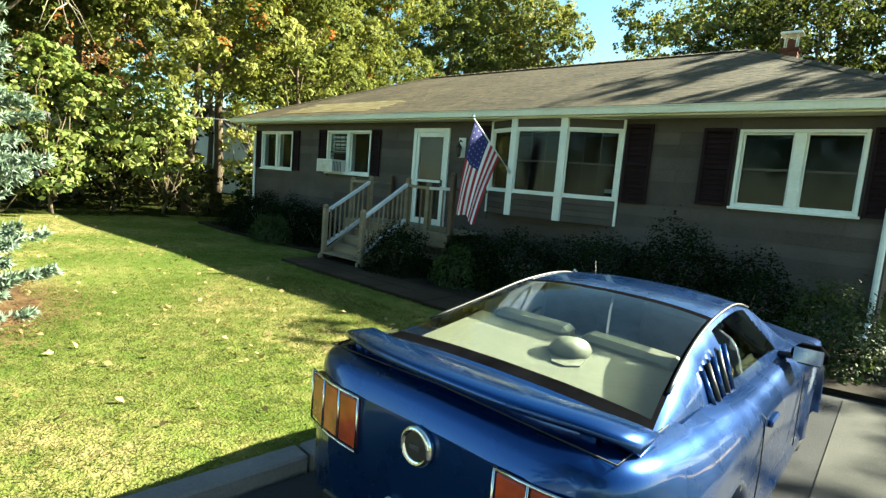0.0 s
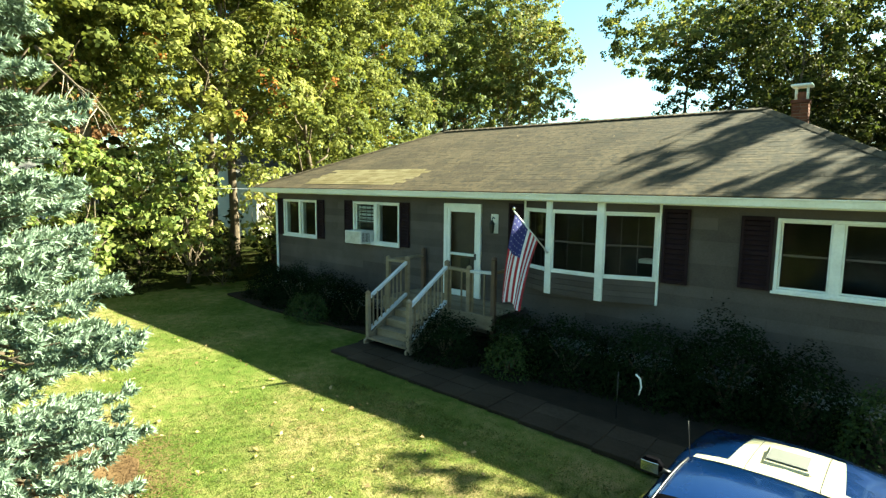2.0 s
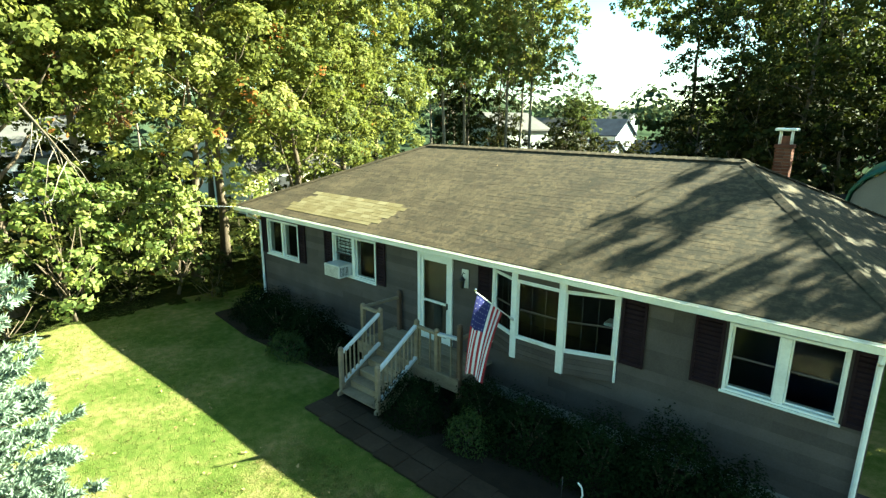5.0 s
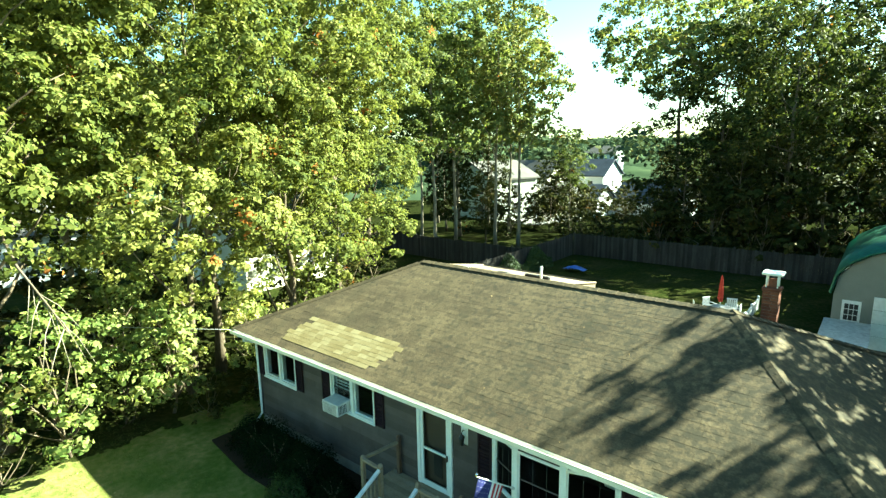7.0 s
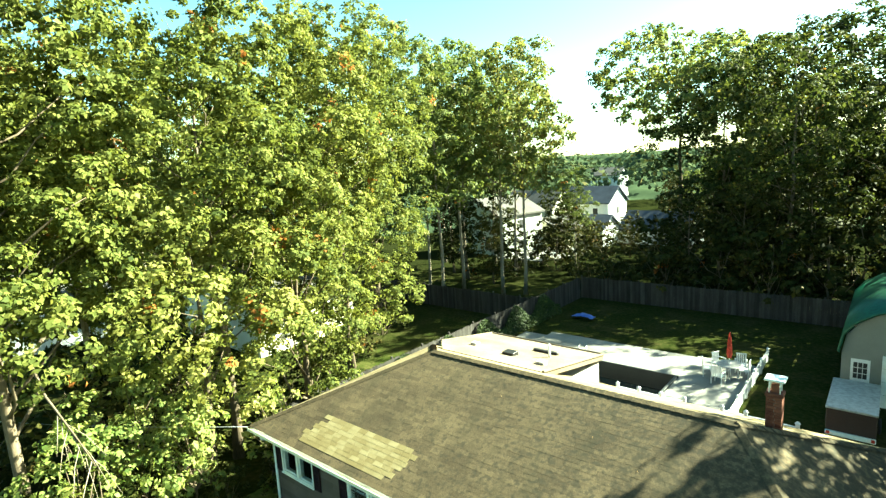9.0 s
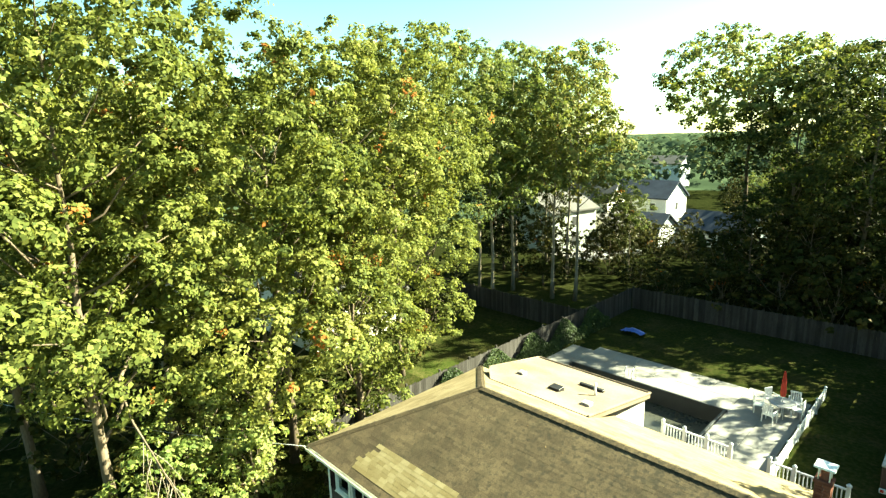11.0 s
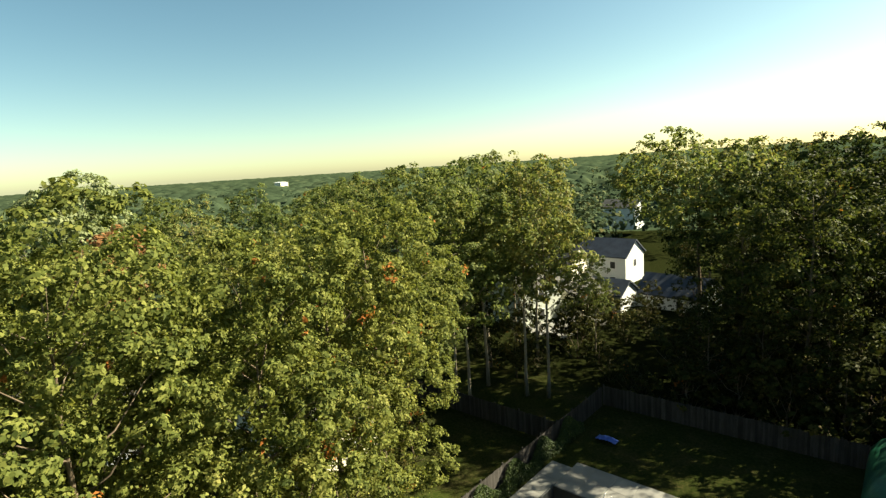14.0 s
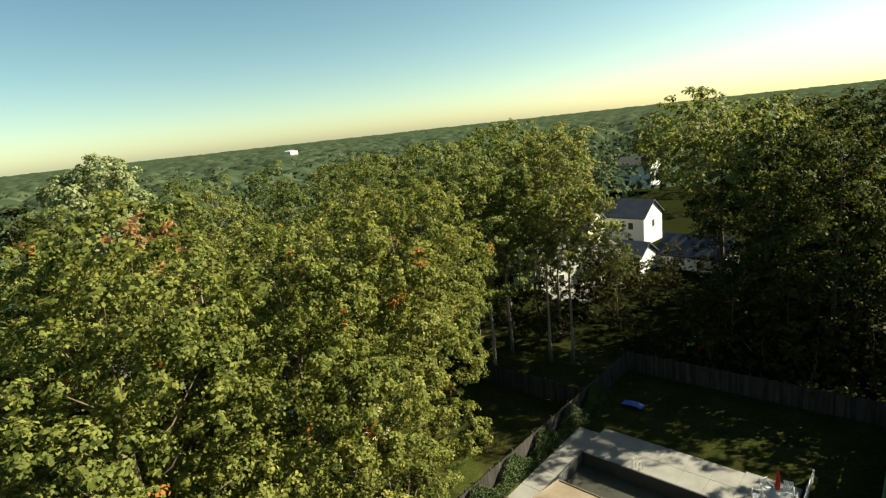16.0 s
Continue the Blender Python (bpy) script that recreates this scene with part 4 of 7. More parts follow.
v_, f_ = leaf_arrays(c_, np.tile((0, -0.4, 1.0), (m_, 1)), 0.075, g, 0.2)
debris = link_mesh("roof_litter", array_mesh("roof_litter", v_, f_), M_litter, None)
tagged(debris, "pale dry leaves scattered on the roof", "leaves", kind="stuff")

# ---------------------------------------------------------------- trees
OAKS = [  # x, y, height, crown base, crown radius
    (-12.2, 1.2, 18.4, 7.2, 4.6), (-16.9, -2.4, 19.0, 6.6, 5.0), (-15.6, 10.4, 20.2, 3.8, 6.3), (-21.5, 18.2, 22.3, 6.0, 6.0),
    (-17.5, -7.6, 16.5, 5.0, 4.8), (-24.0, -4.0, 17.5, 6.0, 5.4), (-26.0, 7.5, 17.5, 6.0, 5.0), (-13.6, 6.0, 18.6, 3.2, 4.8), (-12.0, -6.0, 21.3, 5.4, 5.6), (-11.2, 4.2, 9.6, 1.8, 3.2), (-11.4, -0.4, 10.8, 4.2, 3.7),
]
for i, (x, y, h, b, r) in enumerate(OAKS):
    t = make_tree("oak_tree", "tall oak with yellow-green leaves turning orange", 100 + i, h, b, r, (30 if i == 8 else 22 if r > 5.35 else 19) if h > 12 else 11, 54, 54, 0.175, M_leaf_mid if i == 3 else M_leaf_oak, M_bark_pale if i in (1,) else M_bark, 0.2 if i != 3 else 0.3, "tree", "oaks beside the house", 0.42, 0.4, True)
    t.location = (x, y, -0.05)

# woodland trees: three built, then repeated
WOOD = [make_tree("woodland_tree", "slender woodland tree with thin high crown", 200 + i, 22.0, 8.5, 4.3, 17, 34, 32, 0.27, M_leaf_mid, M_bark_pale, 0.16, "tree", "woodland trees", 0.55, 0.3) for i in range(3)]
FULL = [make_tree("woodland_tree", "dense dark-green woodland tree with shade put into its leaf colour", 230 + i, 20.0, 2.5, 4.8, 20, 22, 18, 0.46, M_leaf_dark, M_bark, 0.22, "tree", "woodland trees", 0.7) for i in range(3)]
AIRY = [make_tree("woodland_tree", "tall airy woodland tree with sunlit top", 245 + i, 20.5, 6.5, 5.0, 17, 28, 34, 0.27, M_leaf_back, M_bark, 0.2, "tree", "woodland trees", 0.6) for i in range(2)]
WOOD[0].location, WOOD[1].location, WOOD[2].location = (-17.9, 30.0, -0.1), (-16.0, 30.7, -0.1), (-20.3, 24.5, -0.1)
# dark trees hidden behind the back woods, added to shade the ground there
FULL[0].location, FULL[1].location, FULL[2].location = (2.5, 66.5, -0.2), (8.0, 71.0, -0.2), (14.0, 57.0, -0.2)
AIRY[0].location, AIRY[1].location = (-3.2, 42.5, -0.3), (2.5, 39.0, -0.1)
rng = np.random.default_rng(77)
SPOTS = [(1, -22.3, 29.9, 1.03), (2, -25.0, 34.0, 1.05), (0, -22.5, 39.5, 1.0), (1, -35.5, 24.0, 0.95), (2, -36.5, 17.0, 0.88), 
         (0, -53.0, 23.5, 0.95), (1, -46.0, 34.0, 0.95), (1, -33.0, 40.0, 0.95), (2, -66.0, 18.0, 0.92), (1, -42.0, 27.0, 0.92), (0, -50.0, 15.0, 0.92), (2, -58.0, 36.0, 0.9), (4, -61.0, -1.0, 0.98), (1, -70.0, 4.0, 0.86),
         (1, -17.8, 44.0, 0.5), (2, -24.0, 27.0, 0.9), (2, -42.0, 52.0, 0.86), (0, -58.0, 46.0, 0.9), (2, -27.0, 42.0, 0.95)]
# back woods: airy tall trees over dark low ones; unseen eastern ones only cast shade
SPOTS += [(6, 3.0, 48.0, 1.12), (7, 9.5, 46.0, 1.1), (7, 24.0, 31.0, 1.05), (6, -1.0, 53.0, 1.1), (6, 28.0, 43.0, 1.1), (7, 31.0, 24.0, 1.0), (7, -1.5, 62.0, 0.9)]
SPOTS += [(3, -1.5, 45.5, 0.6), (4, 2.0, 43.0, 0.65), (4, 5.0, 53.0, 0.7), (5, 0.5, 57.0, 0.7), (3, 17.5, 47.5, 0.7), (4, -3.0, 48.5, 0.55), (5, 10.0, 53.0, 0.75), (3, 18.0, 44.0, 0.7), (4, 4.0, 63.0, 0.7)]
# trees behind the camera, added to block sky light and mirror in the windows
SPOTS += [(5, 4.0, -27.0, 1.1), (3, 12.0, -26.0, 1.05), (4, 21.0, -26.0, 1.1)]
# shorter trees, those east of the house unseen, added to shade roof and yard
SPOTS += [(4, 14.0, 13.0, 0.67), (1, 12.5, 32.5, 0.74), (1, 17.5, 16.5, 0.69), (2, 19.5, 12.0, 0.58), (4, -20.5, 46.0, 0.42), (3, -17.0, 76.0, 0.4), (4, -12.0, 80.0, 0.45), (5, -7.0, 74.0, 0.7), (5, -6.0, 84.0, 0.65), (3, 0.0, 36.8, 0.5), (4, 4.2, 36.2, 0.5), (5, 12.0, 36.4, 0.52), (4, -4.0, 36.6, 0.48), (3, 19.5, 35.5, 0.5), (5, 9.6, 37.2, 0.52), (4, 16.0, 37.0, 0.5), (3, 14.0, 9.6, 0.58), (5, 13.3, 6.7, 0.46), (3, -1.0, 72.0, 0.85), (3, 8.5, 61.0, 0.9), (3, -21.0, 86.0, 0.42), (4, -17.0, 84.5, 0.42), (4, -13.0, 88.0, 0.5), (3, -24.8, 33.0, 0.46), (4, -21.0, 33.0, 0.34), (5, -28.0, 35.5, 0.52), (4, -25.5, 40.5, 0.5), (4, -19.2, 44.8, 0.36), (0, -16.5, 96.0, 0.55), (1, -15.5, 89.0, 0.5), (2, -13.5, 72.0, 0.42)]
for k, x, y, s in SPOTS:
    src = (WOOD + FULL + AIRY)[k]
    copy_thing(src, pose(x, y, -0.1, 0, 0, rng.uniform(0, 360)) @ Matrix.Diagonal((s * rng.uniform(0.92, 1.1), s * rng.uniform(0.92, 1.1), s, 1)))
spread = make_tree("spreading_oak", "tall wide-crowned oak above the back woods", 259, 22.2, 14.3, 7.6, 18, 24, 30, 0.34, M_leaf_mid, M_bark, 0.3, "tree", "", 0.65, 0.4, True)
spread.location = (-7.6, 46.0, -0.3)
pale = make_tree("willow_tree", "tall pale silver-green tree", 260, 23.2, 2.0, 7.6, 26, 20, 24, 0.6, M_leaf_pale, M_bark, 0.3, "tree", "", 1.0)
pale.location = (-84.0, 13.0, -0.1)
brown = make_tree("brown_tree", "bare brown autumn tree", 261, 17.8, 3.0, 5.0, 20, 18, 18, 0.5, M_leaf_brown, M_bark, 0.22, "tree", "", 0.8)
brown.location = (-48.5, 6.5, -0.1)

# understorey: yellow maples at the lawn's edge, brush along the fences
for i, (x, y, h, b, r) in enumerate(((-10.3, -1.6, 4.3, 0.8, 1.9), (-12.8, -2.2, 5.0, 1.0, 2.2), (-9.6, 1.2, 3.8, 1.0, 1.3), (-10.0, -4.9, 4.6, 0.7, 1.8))):
    t = make_tree("maple_sapling", "young maple with yellow-green leaves in the sun", 300 + i, h, b, r, 14, 110, 22, 0.17, M_leaf_maple, M_bark, 0.05, "small tree", "maples at the lawn", 0.26, 0.4, True)
    t.location = (x, y, -0.03)
BRUSH = [make_tree("thicket_bush", "dark leafy understorey bush with shade put into its leaf colour", 320 + i, 5.0, 0.0, 2.4, 12, 32, 18, 0.3, M_leaf_dark, M_bark, 0.06, "bush", "understorey bushes", 0.4) for i in range(2)]
BRUSH[0].location, BRUSH[1].location = (-14.8, -3.8, -0.05), (-17.0, -2.2, -0.05)
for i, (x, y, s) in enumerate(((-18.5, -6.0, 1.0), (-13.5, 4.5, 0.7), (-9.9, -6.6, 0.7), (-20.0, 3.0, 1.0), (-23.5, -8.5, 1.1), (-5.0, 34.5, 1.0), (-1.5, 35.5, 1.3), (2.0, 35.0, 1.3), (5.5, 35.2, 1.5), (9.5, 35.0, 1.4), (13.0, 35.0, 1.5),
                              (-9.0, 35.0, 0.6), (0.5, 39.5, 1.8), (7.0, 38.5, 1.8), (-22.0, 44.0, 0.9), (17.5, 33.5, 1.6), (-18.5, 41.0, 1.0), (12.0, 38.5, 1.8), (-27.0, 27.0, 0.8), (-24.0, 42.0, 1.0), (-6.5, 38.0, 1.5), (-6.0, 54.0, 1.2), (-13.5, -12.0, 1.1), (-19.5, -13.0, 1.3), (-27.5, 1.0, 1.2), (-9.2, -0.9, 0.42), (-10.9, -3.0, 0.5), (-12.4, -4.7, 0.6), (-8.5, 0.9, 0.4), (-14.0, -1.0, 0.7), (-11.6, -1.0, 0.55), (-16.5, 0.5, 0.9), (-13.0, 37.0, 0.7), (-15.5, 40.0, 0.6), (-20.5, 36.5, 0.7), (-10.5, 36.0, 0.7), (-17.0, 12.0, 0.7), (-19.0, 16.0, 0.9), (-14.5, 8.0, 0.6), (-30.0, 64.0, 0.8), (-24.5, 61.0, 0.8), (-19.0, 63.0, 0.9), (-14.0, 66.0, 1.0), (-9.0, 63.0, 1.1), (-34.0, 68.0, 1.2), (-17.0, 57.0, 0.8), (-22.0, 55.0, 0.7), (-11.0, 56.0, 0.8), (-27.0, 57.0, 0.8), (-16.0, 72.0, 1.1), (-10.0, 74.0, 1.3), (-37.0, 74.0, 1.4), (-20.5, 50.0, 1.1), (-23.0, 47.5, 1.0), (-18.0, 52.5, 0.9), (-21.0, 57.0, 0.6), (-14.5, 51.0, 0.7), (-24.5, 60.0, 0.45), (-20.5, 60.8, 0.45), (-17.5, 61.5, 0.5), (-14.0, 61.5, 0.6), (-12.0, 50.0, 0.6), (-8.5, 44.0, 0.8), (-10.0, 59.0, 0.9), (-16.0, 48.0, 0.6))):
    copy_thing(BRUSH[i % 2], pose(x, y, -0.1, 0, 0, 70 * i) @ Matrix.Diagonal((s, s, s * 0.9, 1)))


# blue spruce on the lawn
def spruce(h, r):
    rng = np.random.default_rng(41)
    t = thing("blue_spruce", "blue spruce with pale silvery needles, branches to the ground", "tree")
    part("trunk", tube_bm([(0, 0, 0), (0.02, 0, h * 0.5), (0, 0, h * 0.98)], [0.12, 0.07, 0.012], 8), M_bark, t, "", True)
    bm = bmesh.new()
    cs, ns, al = [], [], []
    levels = 46
    for i in range(levels):
        f = i / (levels - 1)
        z0 = 0.12 + (h - 0.17) * f ** 1.02
        rr = r * (1 - f) ** 0.86 + 0.08
        n = int(18 - 11 * f)
        for k in range(n):
            a = 2 * math.pi * (k + 0.5 * (i % 2)) / n + rng.uniform(-0.18, 0.18)
            ln = rr * rng.uniform(0.6, 1.08)
            z = z0 + rng.uniform(-0.4, 0.4)
            rad = np.array((math.cos(a), math.sin(a), 0))
            side = np.array((-math.sin(a), math.cos(a), 0))
            tip = rad * ln + np.array((0, 0, z - 0.08 * ln + rng.uniform(-0.05, 0.08)))
            root = np.array((0, 0, z + 0.08))
            mid = (tip + root) / 2 + np.array((0, 0, -0.14 * ln))
            tube_bm([root, mid, tip], [0.02, 0.013, 0.004], 5, bm)
            # sprays of shoots, each shoot a tuft of needles
            m = max(4, int(13 * ln))
            u = 1 - rng.uniform(0, 0.55, m) ** 1.25
            p = ((1 - u) ** 2)[:, None] * root + (2 * u * (1 - u))[:, None] * mid + (u * u)[:, None] * tip
            sg = rng.choice((-1.0, 1.0), m)
            w = (0.36 * ln * (1.08 - u) + 0.03) * rng.uniform(0.05, 1, m)
            p = p + side * (sg * w)[:, None] + np.stack([0 * w, 0 * w, rng.uniform(-0.03, 0.06, m) - w * 0.12], 1)
            out = unit(rad + side * (sg * rng.uniform(0.1, 0.8, m))[:, None] + np.stack([0 * w, 0 * w, rng.uniform(0.0, 0.6, m)], 1))
            q = 38
            along = rng.uniform(-0.1, 0.07, (m, q, 1))
            spoke = unit(np.cross(out[:, None, :], rng.normal(0, 1, (m, q, 3))))
            cs.append((p[:, None, :] + out[:, None, :] * along).reshape(-1, 3))
            al.append((spoke + out[:, None, :] * rng.uniform(0.3, 1.2, (m, q, 1))).reshape(-1, 3))
    part("branch_wood", bm, M_bark, t)["kind"] = "stuff"
    c, a = np.concatenate(cs), unit(np.concatenate(al))
    n = len(c)
    w = unit(np.cross(a, rng.normal(0, 1, (n, 3))))
    s = rng.uniform(0.05, 0.095, n)[:, None]
    v = np.stack([c - w * 0.014, c + w * 0.014, c + a * s * 1.15], 1).reshape(-1, 3)
    link_mesh("needles", array_mesh("needles", v, np.arange(3 * n).reshape(n, 3)), M_needle, t, "silvery blue needles")
    return t


spruce(11.6, 2.2).location = (1.0, -9.6, 0.0)


# clipped shrubs along the front wall
def shrub(x, y, rx, ry, h, seed, material, label):
    rng = np.random.default_rng(seed)
    t = thing("shrub", label, "shrub", "foundation shrubs")
    for k in range(5):
        a = k * 1.3
        tube("stem", [(0, 0, 0), (0.2 * rx * math.cos(a), 0.2 * ry * math.sin(a), h * 0.3), (0.42 * rx * math.cos(a), 0.42 * ry * math.sin(a), h * 0.52)], [0.03, 0.02, 0.008], M_bark, t, "", 5)
    n = int(5000 * rx * h)
    d = unit(rng.normal(0, 1, (n, 3)))
    d[:, 2] = np.abs(d[:, 2]) * 1.0 - 0.12
    lump = 1 + 0.16 * np.sin(d[:, 0] * 5 + seed) * np.cos(d[:, 1] * 6 + seed * 2) + rng.normal(0, 0.05, n)
    c = d * np.array((rx, ry, h * 0.95)) * (rng.uniform(0.72, 1.0, n) * lump)[:, None]
    c[:, 2] = np.maximum(c[:, 2] + 0.1, 0.04)
    v, f = leaf_arrays(c, d + np.array((0, 0, 0.4)), 0.055, rng, 0.55)
    link_mesh("foliage", array_mesh("foliage", v, f), material, t)
    t.location = (x, y, 0)


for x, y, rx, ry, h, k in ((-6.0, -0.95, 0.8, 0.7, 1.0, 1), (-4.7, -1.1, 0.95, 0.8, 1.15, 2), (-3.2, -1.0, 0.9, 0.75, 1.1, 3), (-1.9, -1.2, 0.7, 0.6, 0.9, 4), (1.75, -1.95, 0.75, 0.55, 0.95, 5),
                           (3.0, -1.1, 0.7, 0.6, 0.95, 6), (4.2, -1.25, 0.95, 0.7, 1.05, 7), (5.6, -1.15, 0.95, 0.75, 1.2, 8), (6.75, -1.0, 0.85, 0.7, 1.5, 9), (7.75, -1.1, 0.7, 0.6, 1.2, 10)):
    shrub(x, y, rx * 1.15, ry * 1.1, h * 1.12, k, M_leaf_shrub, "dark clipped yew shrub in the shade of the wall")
shrub(8.75, -1.5, 0.65, 0.6, 1.15, 12, M_leaf_shrub_lite, "light green shrub catching the sun")
shrub(3.3, -1.9, 0.55, 0.5, 0.75, 13, M_leaf_shrub_lite, "light green shrub beside the yews")
shrub(-2.9, -1.9, 0.8, 0.5, 0.7, 14, M_leaf_shrub_lite, "light green shrub beside the yews")


# grass blades over the front lawn, and fallen leaves
def lawn_stuff():
    rng = np.random.default_rng(8)
    n = 34000
    x, y = rng.uniform(-11.5, 6.6, n), rng.uniform(-13.0, -2.6, n)
    # tufts of five blades, thicker near the drive
    near = rng.random(n) < 0.35
    x = np.where(near, rng.uniform(0.5, 6.6, n), x)
    y = np.where(near, rng.uniform(-10.5, -4.0, n), y)
    x, y = np.repeat(x, 5) + rng.normal(0, 0.03, n * 5), np.repeat(y, 5) + rng.normal(0, 0.03, n * 5)
    keep = (np.hypot(x - 1.05, y + 10.1) > 2.35) & (x < 6.26 + 0.1 * (y + 9)) & ~((y > -3.35) & (x > -0.4)) & (y > -13) & (x > -11.5)
    x, y = x[keep], y[keep]
    n = len(x)
    a = rng.uniform(0, 6.28, n)
    hgt = rng.uniform(0.01, 0.034, n)
    w = rng.uniform(0.004, 0.009, n)
    c = np.stack([x, y, lawn_z(x, y) - 0.004], 1)
    side = np.stack([np.cos(a), np.sin(a), 0 * a], 1)
    tip = np.stack([rng.normal(0, 0.03, n), rng.normal(0, 0.03, n), hgt], 1)
    v = np.stack([c - side * w[:, None], c + side * w[:, None], c + tip], 1).reshape(-1, 3)
    ob = link_mesh("grass", array_mesh("grass", v, np.arange(3 * n).reshape(n, 3)), M_blade, None)
    tagged(ob, "short sunlit grass with straw-coloured patches", "grass", kind="stuff")
    m = 520
    x, y = rng.uniform(-9, 6.0, m), rng.uniform(-12, -4.5, m)
    c = np.stack([x, y, lawn_z(x, y) + 0.028], 1)
    v, f = leaf_arrays(c, np.tile((0, 0, 1.0), (m, 1)), 0.075, rng, 0.6)
    ob = link_mesh("fallen_leaves", array_mesh("fallen_leaves", v, f), M_litter, None)
    tagged(ob, "dry tan leaves scattered over the lawn", "leaves", kind="stuff")
    # loose needles that blur the edge of the bed under the spruce
    m = 9000
    a, r = rng.uniform(0, 6.28, m), 2.45 + rng.normal(0, 0.3, m)
    x, y = 1.05 + r * np.cos(a), -10.1 + r * np.sin(a)
    b = rng.uniform(0, 6.28, m)
    d = np.stack([np.cos(b), np.sin(b), rng.uniform(-0.1, 0.25, m)], 1) * rng.uniform(0.03, 0.08, m)[:, None]
    q = np.stack([-np.sin(b), np.cos(b), 0 * b], 1) * 0.006
    c = np.stack([x, y, np.maximum(lawn_z(x, y), 0.004) + rng.uniform(0.012, 0.03, m)], 1)
    v = np.stack([c - d - q, c + d, c - d + q], 1).reshape(-1, 3)
    ob = link_mesh("loose_needles", array_mesh("loose_needles", v, np.arange(3 * m).reshape(m, 3)), M_mulch, None)
    tagged(ob, "orange-brown pine needles strewn along the lawn", "needles", kind="stuff")


lawn_stuff()


# ivy and brush along the side fence
def ivy(x, y0, y1, seed, h=1.7):
    rng = np.random.default_rng(seed)
    n = int((y1 - y0) * 900)
    y = rng.uniform(y0, y1, n)
    z = rng.uniform(0.05, 1, n) * h * (0.75 + 0.35 * np.sin(y * 1.7 + seed))
    c = np.stack([x + rng.uniform(0.05, 0.55, n) * (1.2 - z / h), y, np.abs(z)], 1)
    v, f = leaf_arrays(c, np.tile((0.8, -0.3, 0.6), (n, 1)), 0.13, rng)
    ob = link_mesh("ivy", array_mesh("ivy", v, f), M_leaf_shrub_lite, None)
    tagged(ob, "green climber growing over the wooden fence", "ivy", kind="stuff")


ivy(-11.1, 7.5, 27.0, 3)


# far woods: an uneven sheet of crowns out to the horizon
def far_woods():
    rng = np.random.default_rng(15)
    cs, ns, ss = [], [], []
    for r0, r1, count, leaves, leaf in ((95, 190, 420, 70, 1.3), (190, 420, 900, 16, 1.8)):
        rr = np.sqrt(rng.uniform(r0 * r0, r1 * r1, count))
        aa = rng.uniform(radians(-40), radians(125), count)
        for r, a in zip(rr, aa):
            x, y = 8 - r * math.sin(a), -9 + r * math.cos(a)
            if r < 150 and -40 < x < -8 and 40 < y < 100:
                continue
            h = rng.uniform(9, 15)
            d = unit(rng.normal(0, 1, (leaves, 3)))
            d[:, 2] = np.abs(d[:, 2])
            w = rng.uniform(4, 7)
            cs.append(np.array((x, y, h * 0.4)) + d * np.array((w, w, h * 0.5)))
            ns.append(d + np.array((0, 0, 0.4)))
            ss.append(np.full(leaves, leaf))
    v, f = leaf_arrays(np.concatenate(cs), np.concatenate(ns), np.concatenate(ss), rng, 0.8)
    ob = link_mesh("far_woods", array_mesh("far_woods", v, f), M_far, None)
    tagged(ob, "distant autumn woods reaching to the horizon", "woods", kind="stuff")
    # closed layer of domed crowns beneath, so that the ground stays hidden
    rad = np.concatenate([np.geomspace(95, 900, 200), np.geomspace(930, 3300, 26)])
    ang = np.radians(np.linspace(-20, 105, 340))
    gr, ga = np.meshgrid(rad, ang, indexing="ij")
    gx, gy = 8 - gr * np.sin(ga), -9 + gr * np.cos(ga)
    z = np.zeros(gr.shape)
    for cell, lift in ((10.0, 5.5), (17.0, 6.0)):
        ix, iy = np.floor(gx / cell), np.floor(gy / cell)
        for dx in (-1, 0, 1):
            for dy in (-1, 0, 1):
                qx, qy = ix + dx, iy + dy
                j1, j2, j3 = [np.modf(np.abs(np.sin(qx * 127.1 + qy * 311.7 + k) * 43758.5453))[0] for k in (0.0, 1.7, 4.1)]
                d2 = ((gx - (qx + j1) * cell) ** 2 + (gy - (qy + j2) * cell) ** 2) / (0.75 * cell) ** 2
                z = np.maximum(z, np.sqrt(np.clip(1 - d2, 0, 1)) * (lift + 5.5 * j3))
    z += rng.uniform(0, 0.9, gr.shape) + np.clip((gr - 300) / 900, 0, 1) * 4.0
    yards = (ga > radians(8)) & (ga < radians(33))    # open yards round the houses
    near, full = np.where(yards, 170.0, 98.0), np.where(yards, 300.0, 140.0)
    rise = np.clip((gr - near) / (full - near), 0, 1)
    z = z * rise - 2.4 * (1 - rise)
    v = np.stack([gx, gy, z], -1).reshape(-1, 3)
    idx = np.arange(gr.size).reshape(gr.shape)
    f = np.stack([idx[:-1, :-1], idx[1:, :-1], idx[1:, 1:], idx[:-1, 1:]], -1).reshape(-1, 4)
    ob = link_mesh("far_canopy", array_mesh("far_canopy", v, f), M_far, None)
    tagged(ob, "closed canopy of distant woods", "woods", kind="stuff")


far_woods()

# ---------------------------------------------------------------- front steps and landing
porch = thing("front_steps", "weathered wooden steps and landing with white-topped rails", "steps")
LZ = 0.83
for i in range(8):
    y0 = -1.25 + i * 0.155
    box("deck_board", -0.75, 2.45, y0, y0 + 0.147, LZ - 0.04, LZ, M_wood, porch)
box("deck_skirt", -0.75, 2.45, -1.27, -1.252, LZ - 0.3, LZ - 0.005, M_wood, porch)
